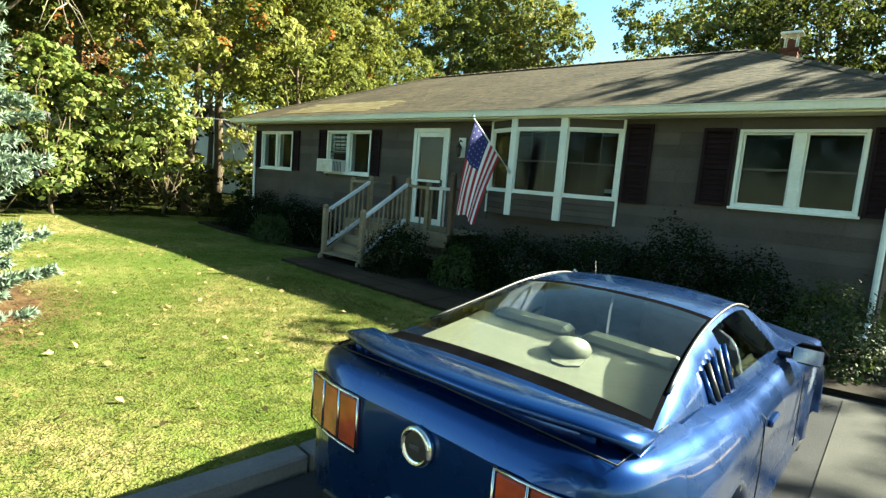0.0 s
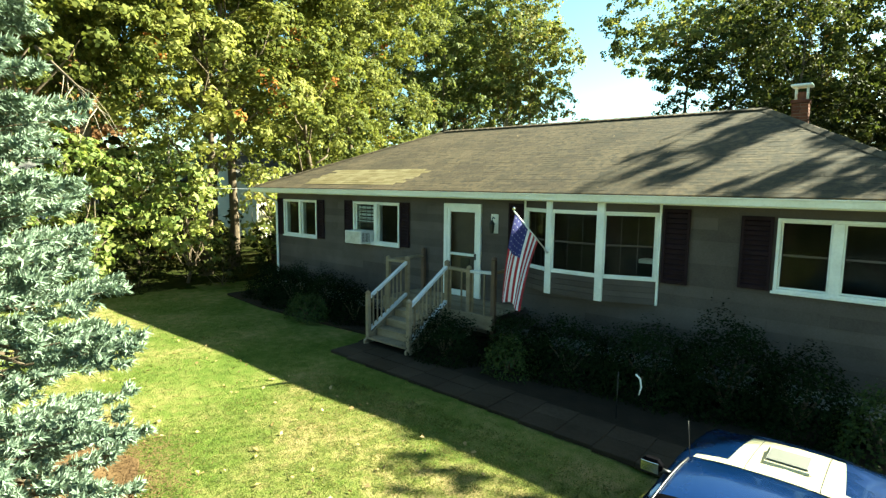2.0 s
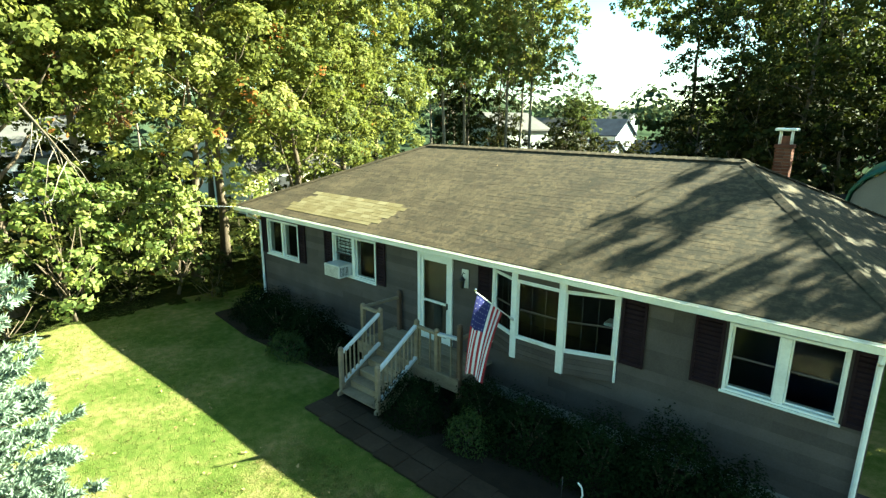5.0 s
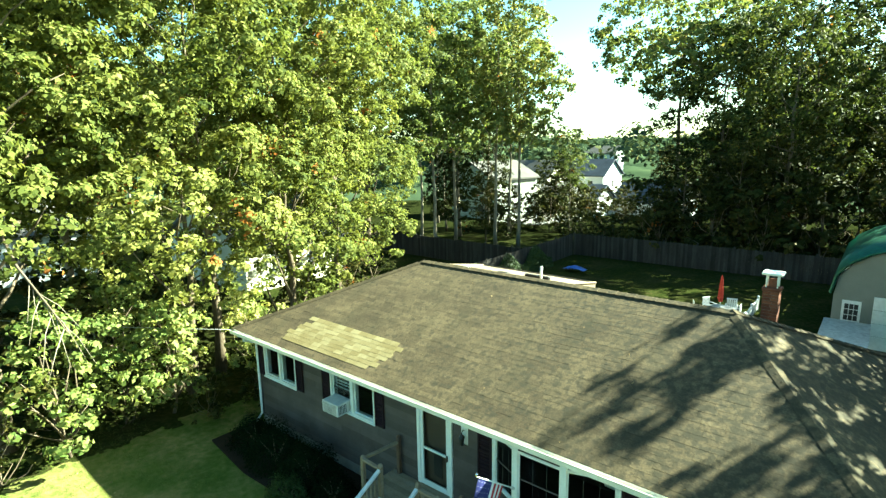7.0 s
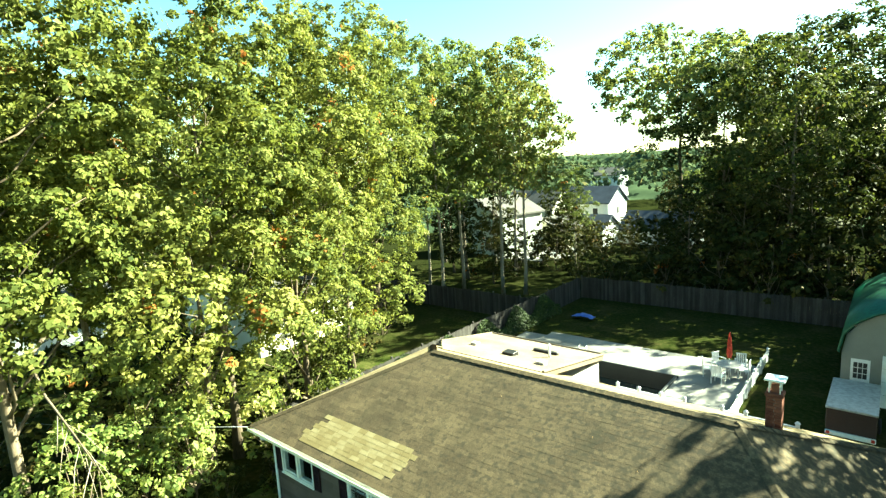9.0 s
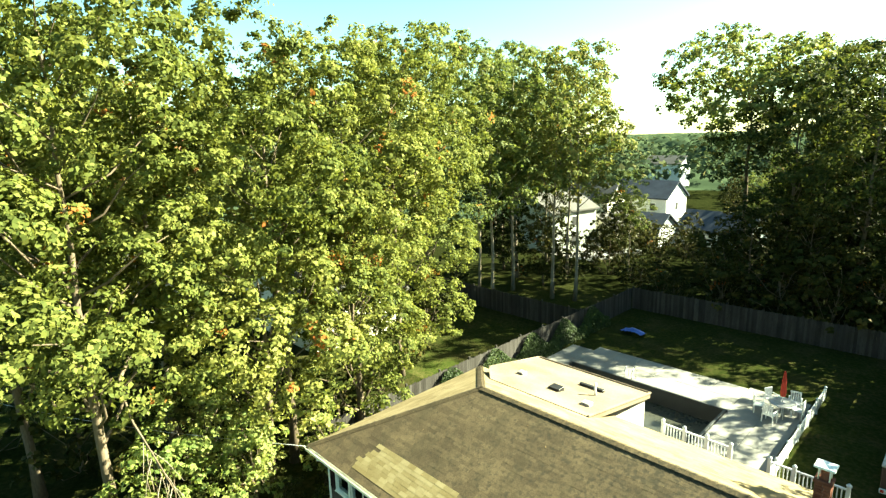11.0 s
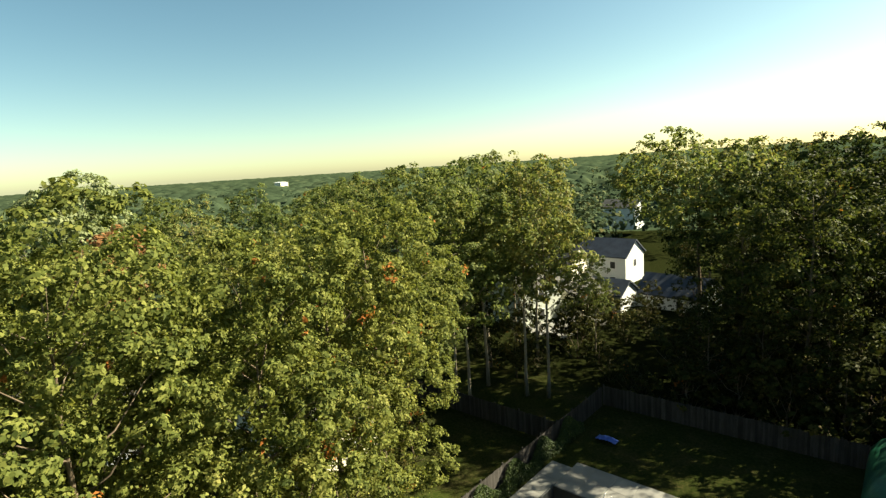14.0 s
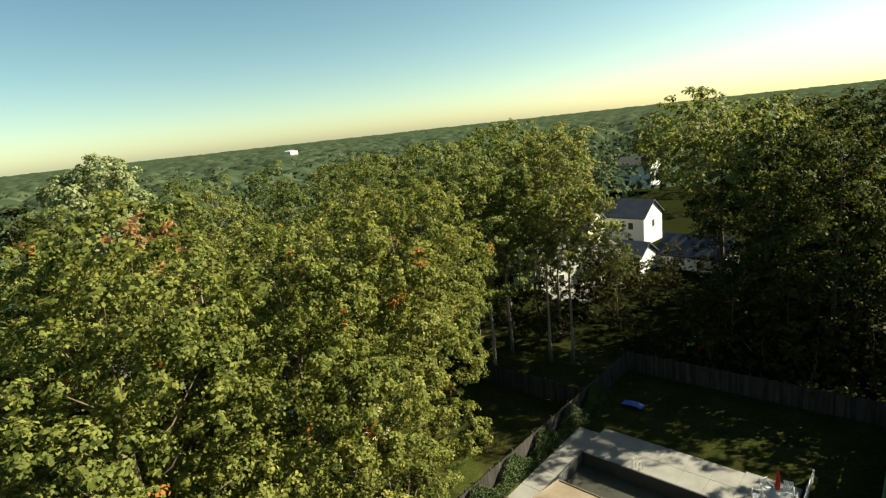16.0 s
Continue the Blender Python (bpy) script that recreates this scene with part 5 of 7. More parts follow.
for i in range(4):
    zt = LZ - 0.166 * (i + 1)
    y1 = -1.27 - 0.28 * i
    box("tread", -0.05, 1.1, y1 - 0.3, y1, zt - 0.04, zt, M_wood, porch)
    box("riser", -0.05, 1.1, y1 - 0.02, y1 - 0.004, zt, zt + 0.125, M_wood, porch)
for x in (-0.12, 1.13):
    bm = bmesh.new()
    prof = [(-1.27, 0.83), (-2.45, 0.1), (-2.45, -0.08), (-2.2, -0.08), (-1.27, 0.5)]
    a = [bm.verts.new((x - 0.02, y, z)) for y, z in prof]
    b = [bm.verts.new((x + 0.03, y, z)) for y, z in prof]
    bm.faces.new(a)
    bm.faces.new(b[::-1])
    for i in range(5):
        bm.faces.new((a[i], b[i], b[(i + 1) % 5], a[(i + 1) % 5]))
    part("stringer", bm, M_wood, porch)
POSTS = [(-0.14, -2.3, -0.08, 1.1), (1.15, -2.36, -0.08, 1.1), (0.0, -1.2, 0.3, 1.78), (1.2, -1.2, 0.3, 1.8), (1.8, -1.2, 0.3, 1.74), (2.4, -1.15, 0.3, 1.98), (-0.68, -1.15, 0.3, 1.72), (-0.5, -0.08, 0.6, 1.84)]
for i, (x, y, z0, z1) in enumerate(POSTS):
    pst = box("post", x - 0.05, x + 0.05, y - 0.05, y + 0.05, z0, z1, M_darkwood if i in (5, 7) else M_wood, porch, "", 0.012)
    part("post_cap", lathe_bm([(0.05, 0), (0.065, 0.02), (0.05, 0.06), (0.01, 0.085)], 10, (x, y, z1)), M_darkwood if i in (5, 7) else M_wood, porch)
def rail(p, q, w=0.045, h=0.03, material=None):
    p, q = Vector(p), Vector(q)
    d = q - p
    m = Matrix.Translation(p) @ d.to_track_quat("X", "Z").to_matrix().to_4x4()
    part("handrail", box_bm(0, d.length, -w, w, -h, h, 0.006, None, m), material or M_rail, porch)
rail((-0.14, -2.28, 1.02), (0.0, -1.22, 1.72))
rail((1.15, -2.34, 1.02), (1.2, -1.22, 1.74))
rail((-0.14, -2.28, 0.3), (0.0, -1.22, 0.98))
rail((1.15, -2.34, 0.3), (1.2, -1.22, 0.98))
rail((1.2, -1.2, 1.72), (1.8, -1.2, 1.7), material=M_wood)
rail((1.8, -1.2, 1.7), (2.4, -1.15, 1.72))
rail((-0.68, -1.15, 1.7), (0.0, -1.2, 1.72), material=M_wood)
rail((-0.68, -1.15, 1.7), (-0.5, -0.1, 1.72), material=M_wood)
rail((2.4, -1.15, 1.72), (2.4, -0.05, 1.72), material=M_wood)
for i in range(8):
    f = (i + 1) / 9
    y = -2.34 + f * 1.12
    for x in (1.175, -0.07):
        box("baluster", x - 0.014, x + 0.014, y - 0.014, y + 0.014, 0.32 + f * 0.66, 1.0 + f * 0.7, M_wood, porch, "", 0)
for i in range(4):
    x = 1.3 + i * 0.3
    box("baluster", x - 0.014, x + 0.014, -1.214, -1.186, 0.83, 1.69, M_wood, porch, "", 0)

# window air conditioner
ac = thing("air_conditioner", "white window air conditioner with grilles", "air conditioner")
box("case", -3.17, -2.5, -0.42, 0.1, 1.87, 2.22, M_plastic_white, ac, "", 0.012)
for i in range(9):
    box("grille_slat", -3.12, -2.55, -0.428, -0.421, 1.9 + i * 0.033, 1.918 + i * 0.033, M_steel, ac, "", 0)
for i in range(6):
    box("side_vent", -2.499, -2.493, -0.38 + i * 0.05, -0.36 + i * 0.05, 1.92, 2.17, M_black, ac, "", 0)

# wall lantern
ln = thing("wall_lantern", "black lantern on a white back plate by the door", "lamp")
box("back_plate", 1.52, 1.72, -0.03, -0.007, 2.42, 2.86, M_white, ln, "", 0.01)
part("lantern_body", lathe_bm([(0.02, 0), (0.05, 0.03), (0.065, 0.2), (0.08, 0.21), (0.02, 0.3)], 6, (1.62, -0.13, 2.42)), M_black, ln)
tube("arm", [(1.62, -0.03, 2.76), (1.62, -0.1, 2.8), (1.62, -0.13, 2.72)], 0.012, M_black, ln, "", 6)


# flag on a tilted pole
def flag_nodes(nt, p):
    uv = nt.nodes.new("ShaderNodeUVMap")
    sep = nt.nodes.new("ShaderNodeSeparateXYZ")
    nt.links.new(uv.outputs[0], sep.inputs[0])
    u, v = sep.outputs[0], sep.outputs[1]
    stripe = maths(nt, "GREATER_THAN", maths(nt, "FRACT", maths(nt, "MULTIPLY", v, 6.5)), 0.5)
    col = mix(nt, stripe, (0.3, 0.014, 0.026), (0.7, 0.7, 0.72))
    canton = maths(nt, "MULTIPLY", maths(nt, "LESS_THAN", u, 0.4), maths(nt, "LESS_THAN", v, 7 / 13))
    su = maths(nt, "SUBTRACT", maths(nt, "FRACT", maths(nt, "MULTIPLY", u, 15.0)), 0.5)
    sv = maths(nt, "SUBTRACT", maths(nt, "FRACT", maths(nt, "MULTIPLY", v, 9.3)), 0.5)
    star = maths(nt, "LESS_THAN", maths(nt, "ADD", maths(nt, "MULTIPLY", su, su), maths(nt, "MULTIPLY", sv, sv)), 0.012)
    blue = mix(nt, star, (0.014, 0.018, 0.13), (0.4, 0.4, 0.5))
    nt.links.new(mix(nt, canton, col, blue), p.inputs["Base Color"])
    p.inputs["Roughness"].default_value = 0.8


M_flag = mat("flag_cloth", flag_nodes)
flag = thing("flag", "striped flag with blue starred canton hanging from a tilted pole", "flag")
base, tip = Vector((3.19, -0.42, 2.18)), Vector((3.12, -1.6, 3.04))
tube("pole", [base, tip], 0.014, M_white, flag)
part("finial", lathe_bm([(0.01, 0), (0.03, 0.02), (0.03, 0.05), (0.005, 0.08)], 8, tip[:]), M_chrome, flag)
tube("bracket", [(3.2, -0.34, 2.12), (3.185, -0.48, 2.225)], 0.03, M_steel, flag, "", 6)
nu, nv = 30, 40
verts, uvs = [], []
ax = (base - tip).normalized()
low_tip, low_base = Vector((2.86, -1.6, 1.36)), Vector((3.22, -1.44, 1.14))
for i in range(nu):
    for j in range(nv):
        u, v = i / (nu - 1), j / (nv - 1)
        q = (tip + ax * (0.06 + 1.0 * v)).lerp(low_tip.lerp(low_base, v), u)
        fold = 0.045 * math.sin(v * 11 + u * 1.5) * (0.15 + u)
        sag = 0.09 * math.sin(math.pi * u) * (1 - 0.6 * v)
        verts.append((q.x + fold - 0.03 * math.sin(math.pi * u), q.y + 0.035 * math.cos(v * 12 + 2 * u) * u - sag * 0.3, q.z - 0.02 - 0.04 * math.sin(v * 9) * u))
        uvs.append((u, v))
idx = np.arange(nu * nv).reshape(nu, nv)
f = np.stack([idx[:-1, :-1], idx[1:, :-1], idx[1:, 1:], idx[:-1, 1:]], -1).reshape(-1, 4)
me = array_mesh("cloth", np.array(verts), f, True)
layer = me.uv_layers.new(name="UVMap")
loops = np.empty(len(me.loops), dtype=np.int32)
me.loops.foreach_get("vertex_index", loops)
layer.data.foreach_set("uv", np.array(uvs, dtype=np.float32)[loops].ravel())
link_mesh("cloth", me, M_flag, flag)

# plant hook in the bed
hk = thing("plant_hook", "bent white metal garden hook in the bed", "garden hook")
tube("rod", [(5.6, -2.5, 0.0), (5.6, -2.5, 0.75)], 0.008, M_black, hk, "", 6)
tube("hook", [(5.86, -2.5, 0.78), (5.93, -2.5, 0.72), (5.95, -2.5, 0.6), (5.92, -2.5, 0.48)], 0.014, M_white, hk, "", 6)


# ---------------------------------------------------------------- fences
def fence_run(x0, y0, x1, y1, h, label, name="wooden_fence"):
    t = thing(name, label, "fence", "wooden fences")
    length = math.hypot(x1 - x0, y1 - y0)
    m = Matrix.Translation((x0, y0, 0)) @ Matrix.Rotation(math.atan2(y1 - y0, x1 - x0), 4, "Z")
    n = int(length / 0.16)
    rng = np.random.default_rng(int(abs(x0 * 7 + y0 * 3)) + 1)
    for k in range(int(length / 2.4) + 1):
        u = min(k * 2.4, length)
        part("post", box_bm(u - 0.05, u + 0.05, 0.02, 0.12, -0.2, h + 0.08, 0.01, None, m), M_fence, t)
    for zz in (0.4, h - 0.35):
        part("rail", box_bm(0, length, 0.02, 0.06, zz, zz + 0.09, 0, None, m), M_fence, t)
    for i in range(n):
        u = i * 0.16
        hh = h + rng.uniform(-0.03, 0.03)
        bm = bmesh.new()
        a = [bm.verts.new(m @ Vector(c)) for c in ((u, -0.008, 0.0), (u + 0.15, -0.008, 0.0), (u + 0.15, -0.008, hh - 0.06), (u + 0.075, -0.008, hh), (u, -0.008, hh - 0.06))]
        b = [bm.verts.new(m @ Vector(c)) for c in ((u, 0.012, 0.0), (u + 0.15, 0.012, 0.0), (u + 0.15, 0.012, hh - 0.06), (u + 0.075, 0.012, hh), (u, 0.012, hh - 0.06))]
        bm.faces.new(a)
        bm.faces.new(b[::-1])
        for k in range(5):
            bm.faces.new((a[k], b[k], b[(k + 1) % 5], a[(k + 1) % 5]))
        part("picket", bm, M_fence, t)
    return t


fence_run(-11.3, 2.5, -11.3, 31.9, 1.8, "weathered stockade fence along the side yard")
fence_run(-11.3, 2.5, -7.15, 2.5, 1.7, "weathered stockade fence beside the house")
fence_run(-11.3, 32.0, 14.0, 32.6, 1.8, "dark stockade fence behind the back lawn")
fence_run(-34.0, 24.0, -11.4, 24.0, 1.8, "dark stockade fence of the neighbouring yard")


# low white board fence along the terrace
vf = thing("white_fence", "low white board fence along the pool terrace", "fence")
for k in range(7):
    y = 13.0 + k * 1.8
    box("post", 3.66, 3.76, y - 0.05, y + 0.05, -0.1, 0.74, M_plastic_white, vf)
    part("post_cap", lathe_bm([(0.075, 0), (0.075, 0.025), (0.015, 0.08)], 8, (3.71, y, 0.74)), M_plastic_white, vf)
for k in range(6):
    y = 13.0 + k * 1.8
    for zz in (0.06, 0.27, 0.48):
        box("board", 3.685, 3.735, y + 0.055, y + 1.745, zz, zz + 0.19, M_plastic_white, vf)

# service cable to the house, and a bare drooping limb by the lawn
cb = thing("service_cable", "grey overhead cable running to the eave", "cable")
pts = [Vector((-7.72, -0.35, 3.3)).lerp(Vector((-24.0, -12.0, 5.2)), k / 10) - Vector((0, 0, 0.55 * math.sin(math.pi * k / 10))) for k in range(11)]
tube("cable", pts, 0.009, M_steel, cb, "", 5)
lm = thing("dead_limb", "pale bare limb drooping beside the lawn", "branch")
rng = np.random.default_rng(12)
top_p = Vector((-7.9, -5.8, 6.45))
tube("main_limb", [(-11.4, -4.9, 7.2), (-9.6, -5.7, 7.1), top_p, (-6.4, -5.6, 5.6), (-5.7, -5.5, 5.1)], [0.07, 0.05, 0.036, 0.022, 0.012], M_bark, lm, "", 6)
for k in range(10):
    b0 = top_p.lerp(Vector((-5.7, -5.5, 5.1)), 0.25 + 0.075 * k)
    sw = rng.uniform(-0.7, 0.7)
    b1 = b0 + Vector((0.35 + rng.uniform(0, 0.2), sw * 0.5, -0.3))
    tube("twig", [b0, b1, b1 + Vector((0.3 + rng.uniform(0, 0.5), sw * 0.5, -0.35 - rng.uniform(0, 0.4)))], [0.014, 0.009, 0.004], M_bark_pale, lm, "", 5)

# ---------------------------------------------------------------- back yard
deck = thing("rear_deck", "raised rear deck with white balustrade", "deck")
for i in range(28):
    box("deck_board", -0.3, 6.4, 8.55 + i * 0.152, 8.55 + i * 0.152 + 0.144, 0.72, 0.76, M_wood, deck, "", 0)
for x0, x1 in ((-0.3, 2.5), (3.9, 6.4)):
    n = 3
    for k in range(n + 1):
        x = x0 + (x1 - x0) * k / n
        box("baluster_post", x - 0.06, x + 0.06, 12.78, 12.9, 0.0, 1.78, M_rail, deck)
        part("post_cap", lathe_bm([(0.09, 0), (0.09, 0.03), (0.02, 0.1)], 8, (x, 12.84, 1.78)), M_rail, deck)
    box("top_rail", x0, x1, 12.8, 12.88, 1.6, 1.66, M_rail, deck)
    box("bottom_rail", x0, x1, 12.81, 12.87, 0.88, 0.93, M_rail, deck)
    for k in range(int((x1 - x0) / 0.13)):
        x = x0 + 0.1 + k * 0.13
        box("baluster", x - 0.018, x + 0.018, 12.825, 12.855, 0.93, 1.6, M_rail, deck, "", 0)


def garden_chair(m):
    c = thing("garden_chair", "white resin garden chair on the terrace", "chair", "chairs round the patio table")
    box("seat", -0.25, 0.25, -0.24, 0.24, 0.4, 0.44, M_plastic_white, c, "", 0.012)
    for k in range(5):
        x = -0.22 + k * 0.098
        box("back_slat", x, x + 0.07, 0.22, 0.25, 0.44, 0.92, M_plastic_white, c)
    box("back_rail", -0.25, 0.25, 0.215, 0.255, 0.9, 0.97, M_plastic_white, c)
    for sx in (-1, 1):
        box("armrest", sx * 0.27 - 0.03, sx * 0.27 + 0.03, -0.22, 0.24, 0.64, 0.67, M_plastic_white, c)
        for sy in (-1, 1):
            box("leg", sx * 0.25 - 0.022, sx * 0.25 + 0.022, sy * 0.22 - 0.022, sy * 0.22 + 0.022, 0, 0.64 if sy < 0 else 0.44, M_plastic_white, c)
    c.matrix_basis = m
    return c


ch = garden_chair(pose(1.6, 20.0, 0.08, 0, 0, 110))
for x, y, a in ((2.3, 19.2, 170), (3.2, 20.6, 270), (2.9, 21.3, 10), (1.9, 21.0, 60)):
    copy_thing(ch, pose(x, y, 0.08, 0, 0, a))
tb = thing("patio_table", "round glass patio table with metal legs", "table")
part("tabletop", lathe_bm([(0.6, 0.7), (0.62, 0.715), (0.6, 0.73)], 24, (2.55, 20.3, 0.08)), M_steel, tb)
for k in range(4):
    a = k * math.pi / 2 + 0.4
    tube("leg", [(2.55 + 0.45 * math.cos(a), 20.3 + 0.45 * math.sin(a), 0.08), (2.55 + 0.3 * math.cos(a), 20.3 + 0.3 * math.sin(a), 0.78)], 0.018, M_plastic_white, tb, "", 6)
um = thing("patio_umbrella", "closed red patio umbrella standing in the table", "umbrella")
tube("pole", [(2.55, 20.3, 0.08), (2.55, 20.3, 2.5)], 0.02, M_plastic_white, um, "", 8)
part("canopy", lathe_bm([(0.1, 1.05), (0.14, 1.25), (0.1, 1.9), (0.06, 2.3), (0.02, 2.42)], 9, (2.55, 20.3, 0.08)), M_red_cloth, um, "furled red canvas")


# pool ladder and odds on the terrace
ld = thing("pool_ladder", "bright metal pool ladder", "ladder")
for x in (-5.2, -4.75):
    tube("ladder_rail", [(x, 18.8, -0.6), (x, 18.85, 0.6), (x, 19.1, 0.85), (x, 19.4, 0.6), (x, 19.4, 0.08)], 0.022, M_chrome, ld, "", 6)
for zz in (-0.3, 0.0):
    tube("ladder_step", [(-5.2, 18.8, zz), (-4.75, 18.8, zz)], 0.02, M_chrome, ld, "", 6)
tp = thing("tarpaulin", "crumpled blue tarpaulin on the back lawn", "tarpaulin")
rng = np.random.default_rng(4)
gx, gy = np.meshgrid(np.linspace(0, 2.2, 14), np.linspace(0, 0.9, 8))
hz = 0.12 + 0.3 * np.exp(-((gx - 1.1) ** 2 + (gy - 0.45) ** 2 * 3)) + rng.uniform(-0.05, 0.05, gx.shape)
idx = np.arange(gx.size).reshape(gx.shape)
f = np.stack([idx[:-1, :-1], idx[:-1, 1:], idx[1:, 1:], idx[1:, :-1]], -1).reshape(-1, 4)
link_mesh("sheet", array_mesh("sheet", np.stack([gx * 0.75 - 9.2, gy * 0.8 + 26.0, hz], -1).reshape(-1, 3), f), M_blue_tarp, tp)


# ---------------------------------------------------------------- barn-like garage
garage = thing("garage", "beige garage with an arched green metal roof", "garage")
GX0, GX1, GY0, GY1 = 7.15, 15.5, 20.3, 29.0
arc = []
for k in range(13):
    a = math.pi * k / 12
    arc.append(((GX0 + GX1) / 2 - (GX1 - GX0) / 2 * math.cos(a), 2.3 + 2.5 * math.sin(a) ** 0.8))
bm = bmesh.new()
prof = [(GX0, -0.1), *arc, (GX1, -0.1)]
a = [bm.verts.new((x, GY0, z)) for x, z in prof]
b = [bm.verts.new((x, GY0 + 0.2, z)) for x, z in prof]
bm.faces.new(a)
bm.faces.new(b[::-1])
for i in range(len(prof)):
    j = (i + 1) % len(prof)
    bm.faces.new((a[i], b[i], b[j], a[j]))
part("front_wall", bm, M_garage_wall, garage)
box("side_wall", GX0, GX0 + 0.2, GY0 + 0.2, GY1, -0.1, 2.3, M_garage_wall, garage)
box("side_wall", GX1 - 0.2, GX1, GY0 + 0.2, GY1, -0.1, 2.3, M_garage_wall, garage)
bm = bmesh.new()
rows = []
for y in (GY0 - 0.25, GY1 + 0.2):
    for off in (0.06, 0.16):
        rows.append([bm.verts.new(((GX0 + GX1) / 2 + (x - (GX0 + GX1) / 2) * (1 + off / 4), y, z + off * 0.8)) for x, z in arc])
for p, q in ((0, 2), (3, 1), (1, 0), (2, 3)):
    for k in range(12):
        bm.faces.new((rows[p][k], rows[q][k], rows[q][k + 1], rows[p][k + 1]))
part("roof", bm, M_green_roof, garage, "green ribbed metal roof", True)
gd = new("side_door")
gd.parent = garage
box("door_leaf", 7.5, 8.2, GY0 - 0.04, GY0 - 0.004, 0.1, 2.1, M_plastic_white, gd)
for i in range(3):
    for j in range(3):
        box("pane", 7.6 + i * 0.175, 7.75 + i * 0.175, GY0 - 0.05, GY0 - 0.041, 1.2 + j * 0.26, 1.43 + j * 0.26, M_dark_glass, gd, "", 0)
go = new("overhead_door")
go.parent = garage
for i in range(4):
    box("panel", 8.6, 11.4, GY0 - 0.05, GY0 - 0.004, 0.02 + i * 0.6, 0.6 + i * 0.6, M_plastic_white, go, "", 0.01)

# covered cargo trailer beside the garage
tr = thing("cargo_trailer", "dark maroon covered cargo trailer with red tail lamps", "trailer")
box("body", 7.0, 8.6, 15.9, 19.2, 0.45, 1.35, M_maroon, tr, "", 0.03)
box("lid", 6.97, 8.63, 15.87, 19.23, 1.35, 1.45, M_steel, tr, "", 0.02)
box("bumper", 7.0, 8.6, 15.78, 15.898, 0.3, 0.45, M_white, tr, "pale bumper bar")
for x in (7.03, 8.45):
    box("tail_lamp", x, x + 0.12, 15.75, 15.779, 0.34, 0.46, M_red_cloth, tr, "red tail lamp")
for x in (6.87, 8.61):
    m = Matrix.Translation((x, 17.6, 0.28)) @ Matrix.Rotation(math.pi / 2, 4, "Y")
    bm = lathe_bm([(0.16, 0), (0.3, 0.01), (0.32, 0.06), (0.3, 0.11), (0.16, 0.12)], 16)
    bmesh.ops.transform(bm, matrix=m, verts=bm.verts)
    part("wheel", bm, M_rubber, tr)


# ---------------------------------------------------------------- neighbouring houses
def far_house(name, label, x0, x1, y0, y1, eave, ridge, wall, roof_m, along="x", base=-0.3, wins=(), place=None):
    t = thing(name, label, "house", "neighbouring houses")
    box("wall", x0, x1, y0, y1, base, eave, wall, t)
    bm = bmesh.new()
    o = 0.35
    if along == "x":
        ym = (y0 + y1) / 2
        sec = [(y0 - o, eave - 0.15), (ym, ridge), (y1 + o, eave - 0.15), (y1 + o, eave + 0.05), (ym, ridge + 0.2), (y0 - o, eave + 0.05)]
        a = [bm.verts.new((x0 - o, y, z)) for y, z in sec]
        b = [bm.verts.new((x1 + o, y, z)) for y, z in sec]
    else:
        xm = (x0 + x1) / 2
        sec = [(x0 - o, eave - 0.15), (xm, ridge), (x1 + o, eave - 0.15), (x1 + o, eave + 0.05), (xm, ridge + 0.2), (x0 - o, eave + 0.05)]
        a = [bm.verts.new((x, y0 - o, z)) for x, z in sec]
        b = [bm.verts.new((x, y1 + o, z)) for x, z in sec]
    for i in range(6):
        j = (i + 1) % 6
        bm.faces.new((a[i], b[i], b[j], a[j]))
    bm.faces.new((a[0], a[1], a[4], a[5]))
    bm.faces.new((a[1], a[2], a[3], a[4]))
    bm.faces.new((b[5], b[4], b[1], b[0]))
    bm.faces.new((b[4], b[3], b[2], b[1]))
    part("roof", bm, roof_m, t)
    bm = bmesh.new()
    if along == "x":
        for x in (x0, x1 - 0.1):
            vs = [bm.verts.new(c) for c in ((x, y0, eave), (x, y1, eave), (x, (y0 + y1) / 2, ridge), (x + 0.1, y0, eave), (x + 0.1, y1, eave), (x + 0.1, (y0 + y1) / 2, ridge))]
            bm.faces.new(vs[:3])
            bm.faces.new(vs[3:][::-1])
            part("gable", bm, wall, t)
            bm = bmesh.new()
    else:
        for y in (y0, y1 - 0.1):
            vs = [bm.verts.new(c) for c in ((x0, y, eave), (x1, y, eave), ((x0 + x1) / 2, y, ridge), (x0, y + 0.1, eave), (x1, y + 0.1, eave), ((x0 + x1) / 2, y + 0.1, ridge))]
            bm.faces.new(vs[:3])
            bm.faces.new(vs[3:][::-1])
            part("gable", bm, wall, t)
            bm = bmesh.new()
    bm.free()
    if place is not None:
        t.matrix_basis = place
    for face, u, z, w, h in wins:
        wn_ = new("window")
        wn_.parent = t
        if face == "s":
            box("window_frame", u - w / 2 - 0.08, u + w / 2 + 0.08, y0 - 0.05, y0 - 0.004, z - 0.08, z + h + 0.08, M_plastic_white, wn_)
            box("pane", u - w / 2, u + w / 2, y0 - 0.062, y0 - 0.051, z, z + h, M_dark_glass, wn_, "", 0)
        else:
            box("window_frame", x1 + 0.004, x1 + 0.05, u - w / 2 - 0.08, u + w / 2 + 0.08, z - 0.08, z + h + 0.08, M_plastic_white, wn_)
            box("pane", x1 + 0.051, x1 + 0.062, u - w / 2, u + w / 2, z, z + h, M_dark_glass, wn_, "", 0)
    return t


